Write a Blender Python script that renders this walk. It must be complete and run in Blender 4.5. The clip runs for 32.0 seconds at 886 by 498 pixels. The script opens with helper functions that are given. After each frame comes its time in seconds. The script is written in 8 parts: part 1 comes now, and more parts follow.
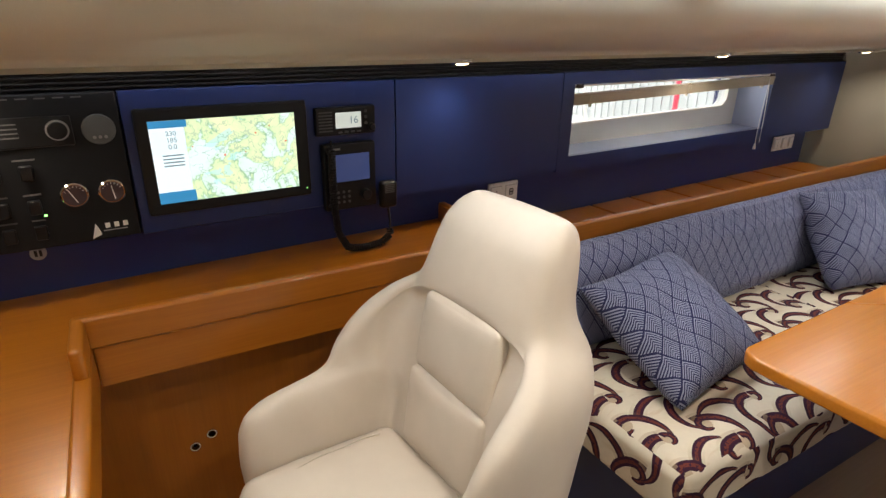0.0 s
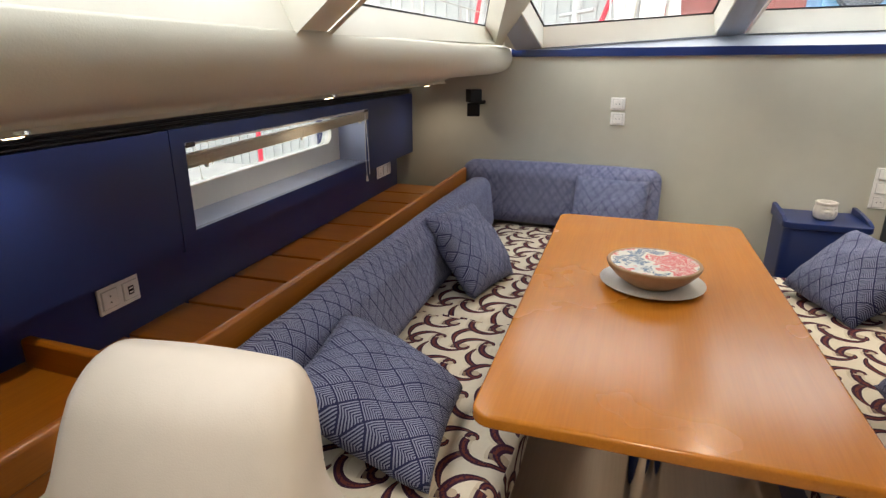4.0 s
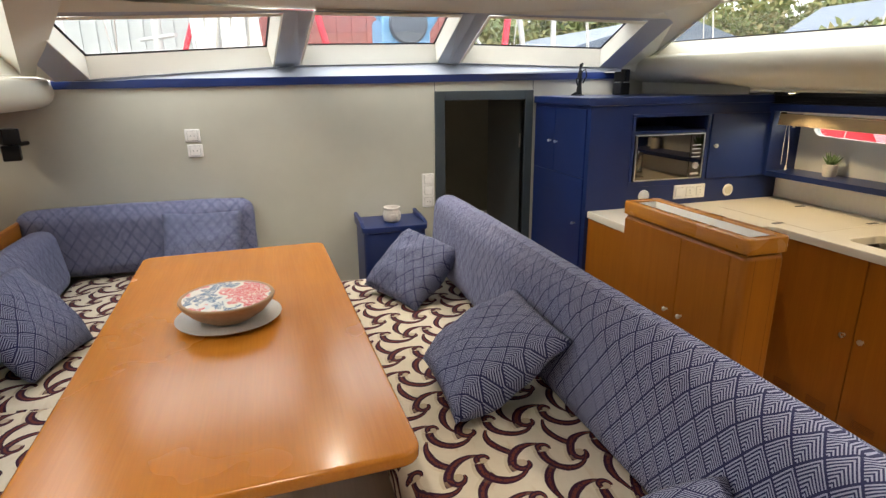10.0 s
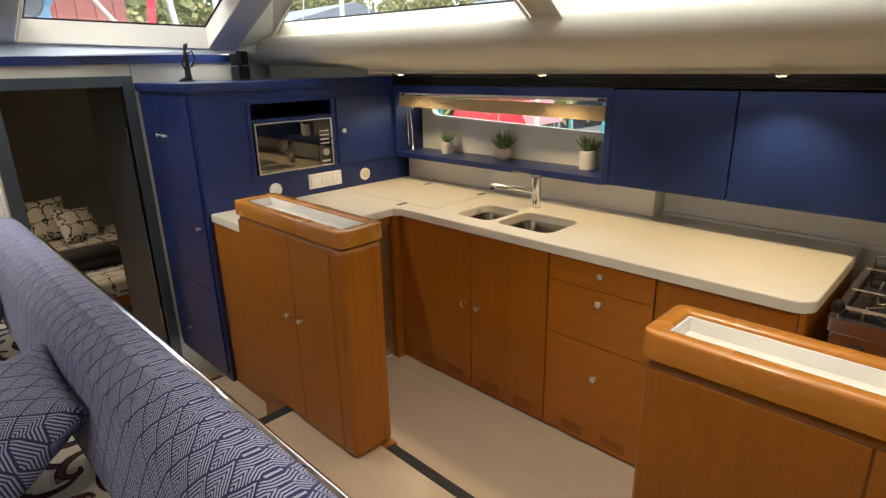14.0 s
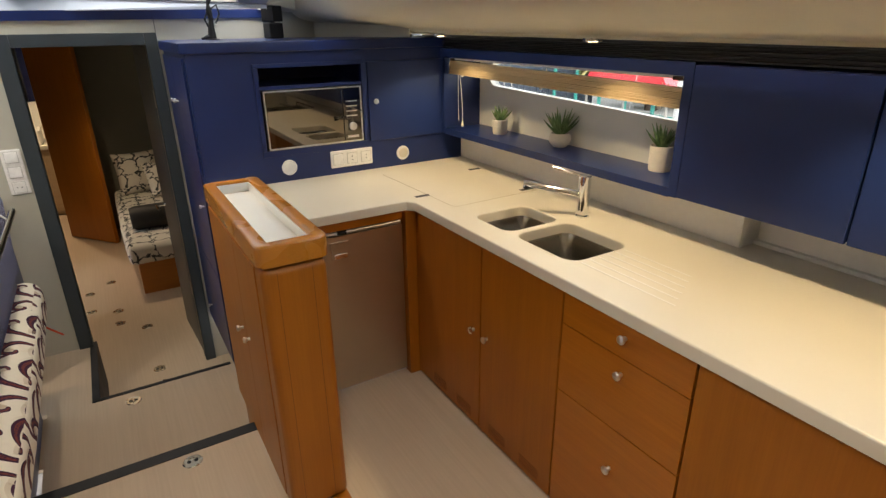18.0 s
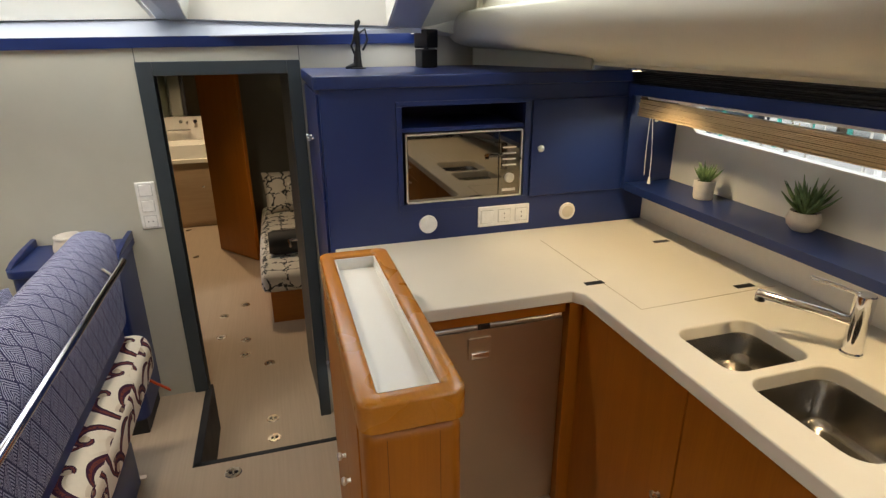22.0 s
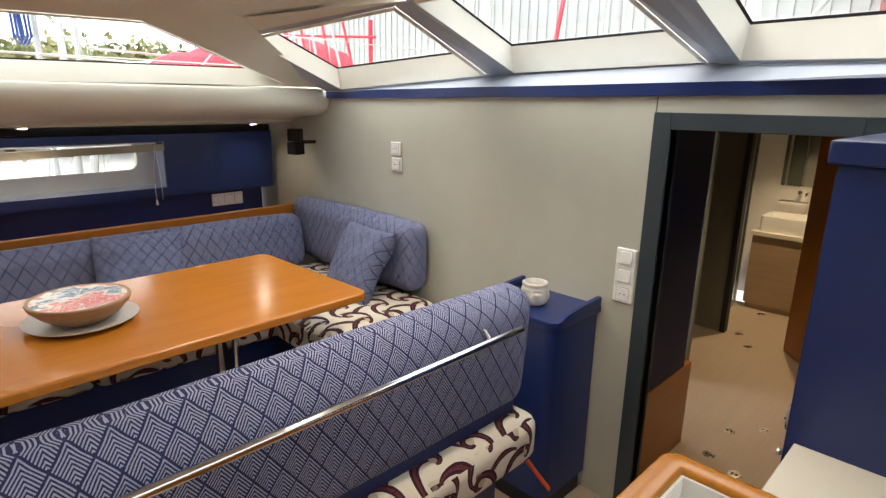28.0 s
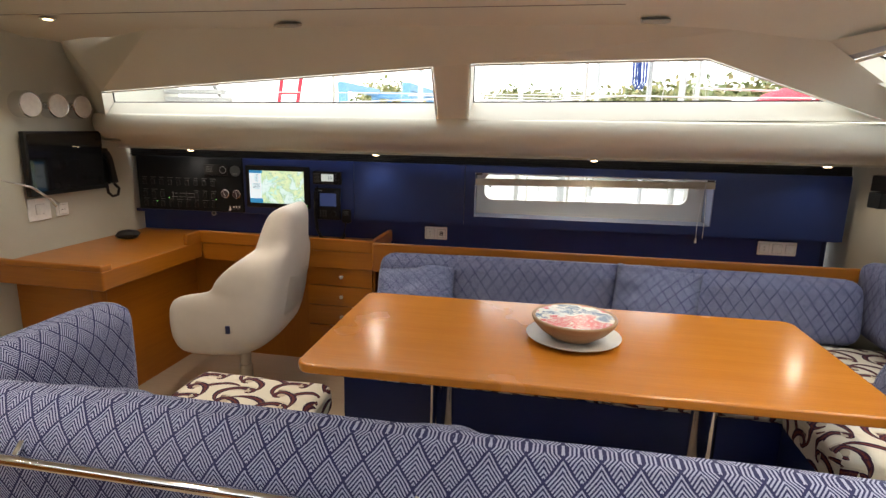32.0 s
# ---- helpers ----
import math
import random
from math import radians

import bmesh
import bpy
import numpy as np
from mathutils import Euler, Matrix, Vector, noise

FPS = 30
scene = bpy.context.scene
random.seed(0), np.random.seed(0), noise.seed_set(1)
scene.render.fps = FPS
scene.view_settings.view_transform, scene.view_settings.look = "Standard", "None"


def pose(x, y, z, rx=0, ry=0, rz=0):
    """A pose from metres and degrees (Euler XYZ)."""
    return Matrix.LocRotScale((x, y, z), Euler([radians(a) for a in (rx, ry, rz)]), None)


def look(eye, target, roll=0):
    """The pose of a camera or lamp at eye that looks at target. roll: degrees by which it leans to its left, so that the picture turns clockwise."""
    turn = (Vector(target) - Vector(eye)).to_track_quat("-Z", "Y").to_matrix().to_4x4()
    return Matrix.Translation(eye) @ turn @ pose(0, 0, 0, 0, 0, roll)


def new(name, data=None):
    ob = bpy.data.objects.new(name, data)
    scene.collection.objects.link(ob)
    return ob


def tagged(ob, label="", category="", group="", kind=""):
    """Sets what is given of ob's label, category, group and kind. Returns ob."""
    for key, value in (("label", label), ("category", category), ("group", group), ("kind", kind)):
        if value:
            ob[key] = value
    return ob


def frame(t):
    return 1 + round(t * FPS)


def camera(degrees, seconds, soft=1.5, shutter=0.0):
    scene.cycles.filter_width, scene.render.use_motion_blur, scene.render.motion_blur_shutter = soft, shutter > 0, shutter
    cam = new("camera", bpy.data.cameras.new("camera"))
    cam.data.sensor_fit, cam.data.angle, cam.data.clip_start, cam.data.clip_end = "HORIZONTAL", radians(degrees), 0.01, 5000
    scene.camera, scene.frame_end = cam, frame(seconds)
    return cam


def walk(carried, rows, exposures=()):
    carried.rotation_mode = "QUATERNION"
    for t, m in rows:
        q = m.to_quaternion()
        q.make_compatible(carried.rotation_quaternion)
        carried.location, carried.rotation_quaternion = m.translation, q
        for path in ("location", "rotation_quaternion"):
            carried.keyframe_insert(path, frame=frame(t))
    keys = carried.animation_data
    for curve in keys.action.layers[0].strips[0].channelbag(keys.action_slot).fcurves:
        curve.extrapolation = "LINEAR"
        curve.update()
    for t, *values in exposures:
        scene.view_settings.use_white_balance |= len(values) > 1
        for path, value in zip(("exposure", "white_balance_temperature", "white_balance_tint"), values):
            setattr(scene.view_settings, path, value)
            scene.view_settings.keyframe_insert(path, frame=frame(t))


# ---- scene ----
cam = camera(76.6, 32.0, soft=1.4)
# seconds, eye, target, roll
PATH = [
    (0, (0.198, -0.224, 1.458), (1.225, 1.540, 0.637), 1.1),
    (0.5, (0.271, -0.165, 1.460), (1.412, 1.538, 0.663), 0.9),
    (1, (0.347, -0.081, 1.460), (1.627, 1.530, 0.681), 0.7),
    (1.5, (0.383, -0.010, 1.499), (1.800, 1.465, 0.691), 1.4),
    (2, (0.352, 0.036, 1.513), (1.932, 1.343, 0.716), 1.2),
    (2.5, (0.328, 0.085, 1.508), (2.059, 1.197, 0.729), 0.9),
    (3, (0.326, 0.122, 1.493), (2.178, 1.049, 0.755), 0.5),
    (3.5, (0.338, 0.133, 1.489), (2.264, 0.926, 0.782), 0.3),
    (5.5, (0.415, 0.068, 1.503), (2.468, 0.454, 0.814), 0.3),
    (6, (0.435, 0.051, 1.492), (2.506, 0.342, 0.810), 0.1),
    (6.5, (0.435, 0.019, 1.515), (2.515, 0.215, 0.825), 0),
    (7, (0.437, -0.001, 1.517), (2.528, 0.087, 0.837), -0.1),
    (7.5, (0.417, -0.019, 1.537), (2.510, -0.046, 0.860), -0.1),
    (8, (0.400, -0.030, 1.541), (2.490, -0.179, 0.872), -0.2),
    (8.5, (0.388, -0.047, 1.535), (2.473, -0.312, 0.880), -0.3),
    (9, (0.374, -0.086, 1.513), (2.450, -0.455, 0.885), -0.4),
    (9.5, (0.373, -0.121, 1.521), (2.428, -0.606, 0.901), -0.5),
    (10, (0.371, -0.162, 1.532), (2.391, -0.772, 0.913), -0.6),
    (10.5, (0.359, -0.198, 1.524), (2.333, -0.954, 0.913), -0.7),
    (11, (0.362, -0.275, 1.518), (2.280, -1.166, 0.912), -0.8),
    (11.5, (0.383, -0.332, 1.518), (2.232, -1.357, 0.910), -1),
    (12, (0.380, -0.392, 1.521), (2.162, -1.528, 0.913), -1),
    (12.5, (0.386, -0.468, 1.518), (2.101, -1.702, 0.906), -1.1),
    (13, (0.376, -0.554, 1.514), (2.013, -1.887, 0.890), -1.2),
    (13.5, (0.365, -0.647, 1.514), (1.915, -2.066, 0.863), -1.3),
    (14, (0.395, -0.778, 1.504), (1.873, -2.258, 0.824), -1.2),
    (14.5, (0.410, -0.903, 1.495), (1.848, -2.405, 0.774), -1.1),
    (16.5, (0.343, -1.328, 1.494), (1.949, -2.613, 0.712), -0.9),
    (17, (0.404, -1.413, 1.484), (2.059, -2.623, 0.689), -0.7),
    (17.5, (0.469, -1.489, 1.507), (2.175, -2.618, 0.699), -0.6),
    (18, (0.522, -1.560, 1.513), (2.273, -2.613, 0.696), -0.6),
    (18.5, (0.573, -1.606, 1.520), (2.366, -2.591, 0.707), -0.5),
    (19, (0.645, -1.664, 1.527), (2.488, -2.564, 0.733), -0.6),
    (19.5, (0.717, -1.753, 1.539), (2.604, -2.576, 0.762), -0.5),
    (20, (0.769, -1.817, 1.549), (2.691, -2.564, 0.782), -0.5),
    (20.5, (0.833, -1.838, 1.548), (2.776, -2.530, 0.782), -0.5),
    (21, (0.947, -1.834, 1.536), (2.898, -2.499, 0.770), -0.5),
    (21.5, (1.052, -1.803, 1.551), (3.014, -2.445, 0.792), -0.4),
    (22, (1.139, -1.759, 1.565), (3.117, -2.343, 0.802), -0.4),
    (22.5, (1.231, -1.717, 1.569), (3.238, -2.201, 0.809), -0.3),
    (23, (1.316, -1.707, 1.566), (3.354, -2.043, 0.811), -0.4),
    (23.5, (1.407, -1.756, 1.575), (3.467, -1.917, 0.824), -0.3),
    (24, (1.494, -1.807, 1.579), (3.564, -1.774, 0.837), -0.4),
    (24.5, (1.546, -1.861, 1.581), (3.609, -1.671, 0.841), -0.4),
    (26.5, (1.894, -1.968, 1.527), (3.817, -1.179, 0.806), 0.6),
    (27, (1.902, -2.074, 1.502), (3.699, -0.991, 0.839), 0.8),
    (27.5, (1.905, -2.165, 1.504), (3.550, -0.832, 0.904), 1),
    (28, (1.933, -2.162, 1.507), (3.439, -0.656, 0.955), 1),
    (28.5, (1.998, -2.126, 1.500), (3.374, -0.493, 0.975), 1.1),
    (29, (2.066, -2.098, 1.507), (3.274, -0.332, 0.990), 1.2),
    (29.5, (2.215, -2.097, 1.504), (3.183, -0.187, 0.997), 1.3),
    (30, (2.308, -2.102, 1.509), (2.999, -0.075, 1.009), 1.5),
    (30.5, (2.343, -2.098, 1.515), (2.740, 0.010, 1.027), 1.5),
    (31, (2.319, -2.079, 1.521), (2.431, 0.066, 1.045), 1.5),
    (31.5, (2.272, -2.068, 1.524), (2.110, 0.075, 1.049), 1.4),
    (32, (2.226, -2.050, 1.521), (1.824, 0.062, 1.055), 1.3),
]
EXPOSURES = [(0.0, 1.52), (1.0, 1.38), (2.5, 1.26), (6.0, 1.14), (8.0, 1.12), (11.0, 1.28), (14.0, 1.22), (18.0, 1.22), (23.0, 1.12), (26.0, 1.20), (28.0, 1.22), (30.0, 1.24), (32.0, 1.30)]
walk(cam, [(t, look(e, g, r)) for t, e, g, r in PATH], EXPOSURES)

# ---- daylight: bright overcast ----
world = bpy.data.worlds.new("overcast_sky")
scene.world = world
world.use_nodes = True
wt = world.node_tree
wt.nodes.clear()
sky = wt.nodes.new("ShaderNodeTexSky")
sky.sky_type, sky.sun_disc = "NISHITA", False
sky.sun_elevation, sky.sun_rotation = radians(58), radians(311)
sky.dust_density, sky.air_density = 3.0, 1.0
soft_sky = wt.nodes.new("ShaderNodeMixRGB")
soft_sky.inputs[0].default_value = 0.68
soft_sky.inputs[2].default_value = (17.5, 17.4, 17.6, 1)
bg = wt.nodes.new("ShaderNodeBackground")
bg.inputs[1].default_value = 0.15
wo = wt.nodes.new("ShaderNodeOutputWorld")
wt.links.new(sky.outputs[0], soft_sky.inputs[1])
wt.links.new(soft_sky.outputs[0], bg.inputs[0])
wt.links.new(bg.outputs[0], wo.inputs[0])
sun = new("sun", bpy.data.lights.new("sun", "SUN"))
sun.data.energy, sun.data.angle, sun.data.color = 0.9, radians(45), (1.0, 0.96, 0.9)
sun.matrix_basis = look((0, 0, 30), (14, -12, 0))

# ---- recessed downlights: known ones, and unseen ones added for light ----
WARM = (1.0, 0.87, 0.69)
DOWNLIGHTS = []      # place, watts, direction


def downlight(x, y, z, watts, lean=(0, 0, -1), cone=122, tint=WARM):
    lt = bpy.data.lights.new("downlight_bulb", "SPOT")
    lt.energy, lt.color, lt.spot_size, lt.spot_blend, lt.shadow_soft_size = watts, tint, radians(cone), 0.8, 0.025
    ob = new("downlight_bulb", lt)
    d = Vector(lean).normalized()
    p = Vector((x, y, z)) + d * 0.024
    ob.matrix_basis = look(p, p + d)
    DOWNLIGHTS.append((Vector((x, y, z)), d))


PORT_SPOTS = [-0.10, 1.15, 2.46, 3.70]
STBD_SPOTS = [2.95, 1.965, 0.98, 0.0]
for x in PORT_SPOTS:
    downlight(x, 1.335 + 0.0275 * (x - 1.8), 1.341 + 0.0044 * (x + 0.6), 1.3, (0, -0.15, -1), 160)
for x in STBD_SPOTS:
    downlight(x, -3.02, 1.446 + 0.0065 * (x + 0.6), 6.8, (0, 0.0, -1), 125, (1.0, 0.76, 0.43))
# Saloon ceiling lamps: most are unseen and added to brighten the room.
for x, y in ((-0.08, 0.28), (-0.08, -1.98), (0.9, -0.10), (0.9, -1.60)):
    downlight(x, y, 1.968, 6.0 if x < 0 else (12.0 if y > -1 else 18.0))
for y in (-0.35, -1.40):
    downlight(3.0, y, 1.948, 15.0)
# Two unseen lamps added to brighten cabin and washroom beyond the doorway.
downlight(5.75, -1.35, 1.462, 15.0, tint=(1.0, 0.74, 0.46))
downlight(7.75, -0.85, 1.462, 28.0, tint=(1.0, 0.74, 0.46))
from mathutils.geometry import tessellate_polygon


# ---- mesh helpers ----
def bm_new():
    return bmesh.new()


def box(bm, a, b, bevel=0.0, seg=2, m=None):
    """A box between two corners, with rounded edges."""
    t = bmesh.new()
    x0, y0, z0 = (min(p, q) for p, q in zip(a, b))
    x1, y1, z1 = (max(p, q) for p, q in zip(a, b))
    v = [t.verts.new(p) for p in ((x0, y0, z0), (x1, y0, z0), (x1, y1, z0), (x0, y1, z0), (x0, y0, z1), (x1, y0, z1), (x1, y1, z1), (x0, y1, z1))]
    for f in ((3, 2, 1, 0), (4, 5, 6, 7), (0, 1, 5, 4), (1, 2, 6, 5), (2, 3, 7, 6), (3, 0, 4, 7)):
        t.faces.new([v[i] for i in f])
    if bevel:
        bevel = min(bevel, 0.49 * min(x1 - x0, y1 - y0, z1 - z0))
        bmesh.ops.bevel(t, geom=t.edges[:], offset=bevel, segments=seg, profile=0.5, affect="EDGES", clamp_overlap=True)
    return merge(bm, t, m)


def merge(bm, t, m=None):
    if m is not None:
        t.transform(m)
    me = bpy.data.meshes.new("tmp")
    t.to_mesh(me)
    t.free()
    bm.from_mesh(me)
    bpy.data.meshes.remove(me)
    return bm


def tube(bm, pts, r, seg=12, cap=True, radii=None):
    """A round bar swept along points."""
    pts = [Vector(p) for p in pts]
    rings = []
    side = None
    for i, p in enumerate(pts):
        d = (pts[min(i + 1, len(pts) - 1)] - pts[max(i - 1, 0)]).normalized()
        if side is None:
            side = d.orthogonal().normalized()
        side = (side - d * side.dot(d)).normalized()
        up = d.cross(side)
        rr = radii[i] if radii else r
        rings.append([bm.verts.new(p + (side * math.cos(a) + up * math.sin(a)) * rr) for a in (2 * math.pi * k / seg for k in range(seg))])
    for a, b in zip(rings, rings[1:]):
        for k in range(seg):
            bm.faces.new((a[k], a[(k + 1) % seg], b[(k + 1) % seg], b[k]))
    if cap:
        bm.faces.new(rings[0][::-1])
        bm.faces.new(rings[-1])
    return bm


def lathe(bm, prof, seg=32, m=None, squash=1.0):
    """A turned shape from (radius, height) pairs round the z axis."""
    t = bmesh.new()
    rings = []
    for r, z in prof:
        rings.append([t.verts.new((r * math.cos(2 * math.pi * k / seg), squash * r * math.sin(2 * math.pi * k / seg), z)) for k in range(seg)])
    for a, b in zip(rings, rings[1:]):
        for k in range(seg):
            t.faces.new((a[k], a[(k + 1) % seg], b[(k + 1) % seg], b[k]))
    if prof[0][0] > 1e-5:
        t.faces.new(rings[0][::-1])
    if prof[-1][0] > 1e-5:
        t.faces.new(rings[-1])
    bmesh.ops.remove_doubles(t, verts=t.verts[:], dist=1e-5)
    return merge(bm, t, m)


def plate(bm, outer, holes, fn, thick):
    """A sheet with openings. outer and holes are loops of (u, v); fn(u, v, d) gives the place, d is the depth."""
    from_loops = [list(outer)] + [list(h) for h in holes]
    flat = [p for lp in from_loops for p in lp]
    tris = mathutils_tess([[Vector((u, v, 0)) for u, v in lp] for lp in from_loops])
    front = [bm.verts.new(fn(u, v, 0.0)) for u, v in flat]
    back = [bm.verts.new(fn(u, v, thick)) for u, v in flat]
    for a, b, c in tris:
        if len({a, b, c}) == 3:
            bm.faces.new((front[a], front[b], front[c]))
            bm.faces.new((back[c], back[b], back[a]))
    k = 0
    for lp in from_loops:
        n = len(lp)
        for i in range(n):
            a, b = k + i, k + (i + 1) % n
            bm.faces.new((front[a], front[b], back[b], back[a]))
        k += n
    bmesh.ops.recalc_face_normals(bm, faces=bm.faces[:])
    return bm


def rect(u0, v0, u1, v1, r=0.0, n=4):
    """A loop round a rectangle, with rounded corners."""
    if r <= 0:
        return [(u0, v0), (u1, v0), (u1, v1), (u0, v1)]
    out = []
    for cu, cv, a0 in ((u1 - r, v0 + r, -90), (u1 - r, v1 - r, 0), (u0 + r, v1 - r, 90), (u0 + r, v0 + r, 180)):
        for k in range(n + 1):
            a = radians(a0 + 90 * k / n)
            out.append((cu + r * math.cos(a), cv + r * math.sin(a)))
    return out


def extrude_loop(bm, loop, fn, d0, d1):
    """A solid from a closed loop of (u, v), between depths d0 and d1."""
    lo = [bm.verts.new(fn(u, v, d0)) for u, v in loop]
    hi = [bm.verts.new(fn(u, v, d1)) for u, v in loop]
    n = len(loop)
    bm.faces.new(lo[::-1])
    bm.faces.new(hi)
    for i in range(n):
        bm.faces.new((lo[i], lo[(i + 1) % n], hi[(i + 1) % n], hi[i]))
    bmesh.ops.recalc_face_normals(bm, faces=bm.faces[:])
    return bm


def pillow(bm, w, h, d, m, puff=0.5, n=14, wave=0.0, seed=0, pinch=0.06):
    """A stuffed square cushion with pinched corners, in its own x-z plane."""
    t = bmesh.new()
    g = {}
    for s in (-1, 1):
        for i in range(n + 1):
            for j in range(n + 1):
                u, v = 2 * i / n - 1, 2 * j / n - 1
                edge = i in (0, n) or j in (0, n)
                k = max(0.0, (1 - u * u) * (1 - v * v)) ** puff
                px = u * w / 2 * (1 - pinch * (1 - v * v) * abs(u))
                pz = v * h / 2 * (1 - pinch * (1 - u * u) * abs(v))
                q = noise.noise(Vector((u * 1.7 + seed, v * 1.7, s * 3.1))) * wave * (0.3 + k)
                if edge and s == 1:
                    g[s, i, j] = g[-1, i, j]
                else:
                    g[s, i, j] = t.verts.new((px + q * 0.4, s * k * d / 2 + q, pz))
        for i in range(n):
            for j in range(n):
                q = [g[s, i, j], g[s, i + 1, j], g[s, i + 1, j + 1], g[s, i, j + 1]]
                t.faces.new(q if s == 1 else q[::-1])
    uvl = t.loops.layers.uv.new("UVMap")
    for f in t.faces:
        for lp in f.loops:
            lp[uvl].uv = (lp.vert.co.x, lp.vert.co.z)
    bmesh.ops.recalc_face_normals(t, faces=t.faces[:])
    if "UVMap" not in bm.loops.layers.uv:
        bm.loops.layers.uv.new("UVMap")
    return merge(bm, t, m)


def box_uv(bm):
    """Metre-true box mapping for fabrics and boards."""
    uvl = bm.loops.layers.uv.get("UVMap") or bm.loops.layers.uv.new("UVMap")
    for f in bm.faces:
        n = f.normal
        ax = max(range(3), key=lambda i: abs(n[i]))
        for lp in f.loops:
            c = lp.vert.co
            lp[uvl].uv = ((c.y, c.z), (c.x, c.z), (c.x, c.y))[ax]


def wrap_uv(bm, axis):
    """Cloth drawn over a long cushion from both sides to a seam along its top."""
    bm.normal_update()
    uvl = bm.loops.layers.uv.get("UVMap") or bm.loops.layers.uv.new("UVMap")
    o = 1 - axis
    lo = [min(v.co[i] for v in bm.verts) for i in range(3)]
    hi = [max(v.co[i] for v in bm.verts) for i in range(3)]
    mid = [(a + b) / 2 for a, b in zip(lo, hi)]
    hy, hz = (hi[o] - lo[o]) / 2, (hi[2] - lo[2]) / 2
    r = min(hy, hz) * 0.9
    for f in bm.faces:
        end = abs(f.normal[axis]) > 0.8
        for lp in f.loops:
            c = lp.vert.co
            if end:
                lp[uvl].uv = (c[o], c[2])
                continue
            ay, top = hy - abs(c[o] - mid[o]), hi[2] - c[2]
            if top < r and ay < r:        # round the upper corner
                k = math.atan2(r - top, r - ay) * r
                lp[uvl].uv = (c[axis], hi[2] - r + k * 1.0)
            elif top < r:
                lp[uvl].uv = (c[axis], hi[2] - r + r * math.pi / 2 + (ay - r))
            else:
                lp[uvl].uv = (c[axis], c[2])


def mesh_of(name, bm, mat, smooth=40, uv=True):
    bm.normal_update()
    if uv and bm.loops.layers.uv.get("UVMap") is None:
        box_uv(bm)
    me = bpy.data.meshes.new(name)
    bm.to_mesh(me)
    bm.free()
    me.materials.append(mat)
    if smooth:
        for p in me.polygons:
            p.use_smooth = True
        me.set_sharp_from_angle(angle=radians(smooth))
        if smooth <= 45:
            weigh_normals(me)
    return me


def weigh_normals(me):
    """Lets large faces rule the shading, so that flat boards stay flat up to their rounded edges."""
    nl, nv, npoly, ne = len(me.loops), len(me.vertices), len(me.polygons), len(me.edges)
    lv = np.empty(nl, np.int32)
    me.loops.foreach_get("vertex_index", lv)
    area, tot = np.empty(npoly, np.float32), np.empty(npoly, np.int32)
    fn = np.empty(npoly * 3, np.float32)
    me.polygons.foreach_get("area", area)
    me.polygons.foreach_get("loop_total", tot)
    me.polygons.foreach_get("normal", fn)
    fn = fn.reshape(-1, 3)
    lp = np.repeat(np.arange(npoly), tot)
    vn = np.zeros((nv, 3))
    np.add.at(vn, lv, fn[lp] * area[lp][:, None])
    length = np.linalg.norm(vn, axis=1, keepdims=True)
    vn = vn / np.maximum(length, 1e-12)
    sharp = np.zeros(nv, bool)
    ev = np.empty(ne * 2, np.int32)
    me.edges.foreach_get("vertices", ev)
    es = np.empty(ne, bool)
    me.edges.foreach_get("use_edge_sharp", es)
    sharp[ev.reshape(-1, 2)[es].ravel()] = True
    cn = np.empty(nl * 3, np.float32)
    me.corner_normals.foreach_get("vector", cn)
    cn = cn.reshape(-1, 3)
    keep = sharp[lv] | (length[lv, 0] < 1e-12)
    me.normals_split_custom_set(np.where(keep[:, None], cn, vn[lv]).tolist())


def part(name, bm, mat, parent=None, label="", smooth=40):
    """Links a bmesh as one mesh object under a thing or a part."""
    ob = new(name, mesh_of(name, bm, mat, smooth))
    if parent is not None:
        ob.parent = parent
        ob.matrix_parent_inverse = parent_world(parent).inverted()
    return tagged(ob, label) if label else ob


def parent_world(ob):
    m = ob.matrix_basis.copy()
    while ob.parent is not None:
        m = ob.parent.matrix_basis @ ob.matrix_parent_inverse @ m
        ob = ob.parent
    return m


def thing(name, at, label, category, group="", rz=0.0):
    ob = new(name)
    ob.matrix_basis = pose(*at, 0, 0, rz)
    ob.empty_display_size = 0.05
    return tagged(ob, label, category, group)


def single(name, bm, mat, label, category, group="", smooth=40):
    return tagged(part(name, bm, mat, None, "", smooth), label, category, group)


def structure(name, bm, mat, label="", smooth=40):
    return tagged(part(name, bm, mat, None, "", smooth), label, "", "", "structure")


def B(a, b, bevel=0.0, seg=2, m=None):
    return box(bm_new(), a, b, bevel, seg, m)


def T(pts, r, seg=12, **kw):
    return tube(bm_new(), pts, r, seg, **kw)


def L(prof, m=None, seg=32, squash=1.0):
    return lathe(bm_new(), prof, seg, m, squash)


def disc(p, axis, r, h, seg=24, bevel=0.0):
    """A short cylinder that stands on p along an axis, with a rounded rim."""
    prof = [(1e-6, 0), (r, 0), (r, h - bevel), (r - bevel, h), (1e-6, h)] if bevel else [(1e-6, 0), (r, 0), (r, h), (1e-6, h)]
    q = Vector(axis).to_track_quat("Z", "Y").to_matrix().to_4x4()
    return L(prof, Matrix.Translation(p) @ q, seg)


def mathutils_tess(loops):
    return tessellate_polygon(loops)

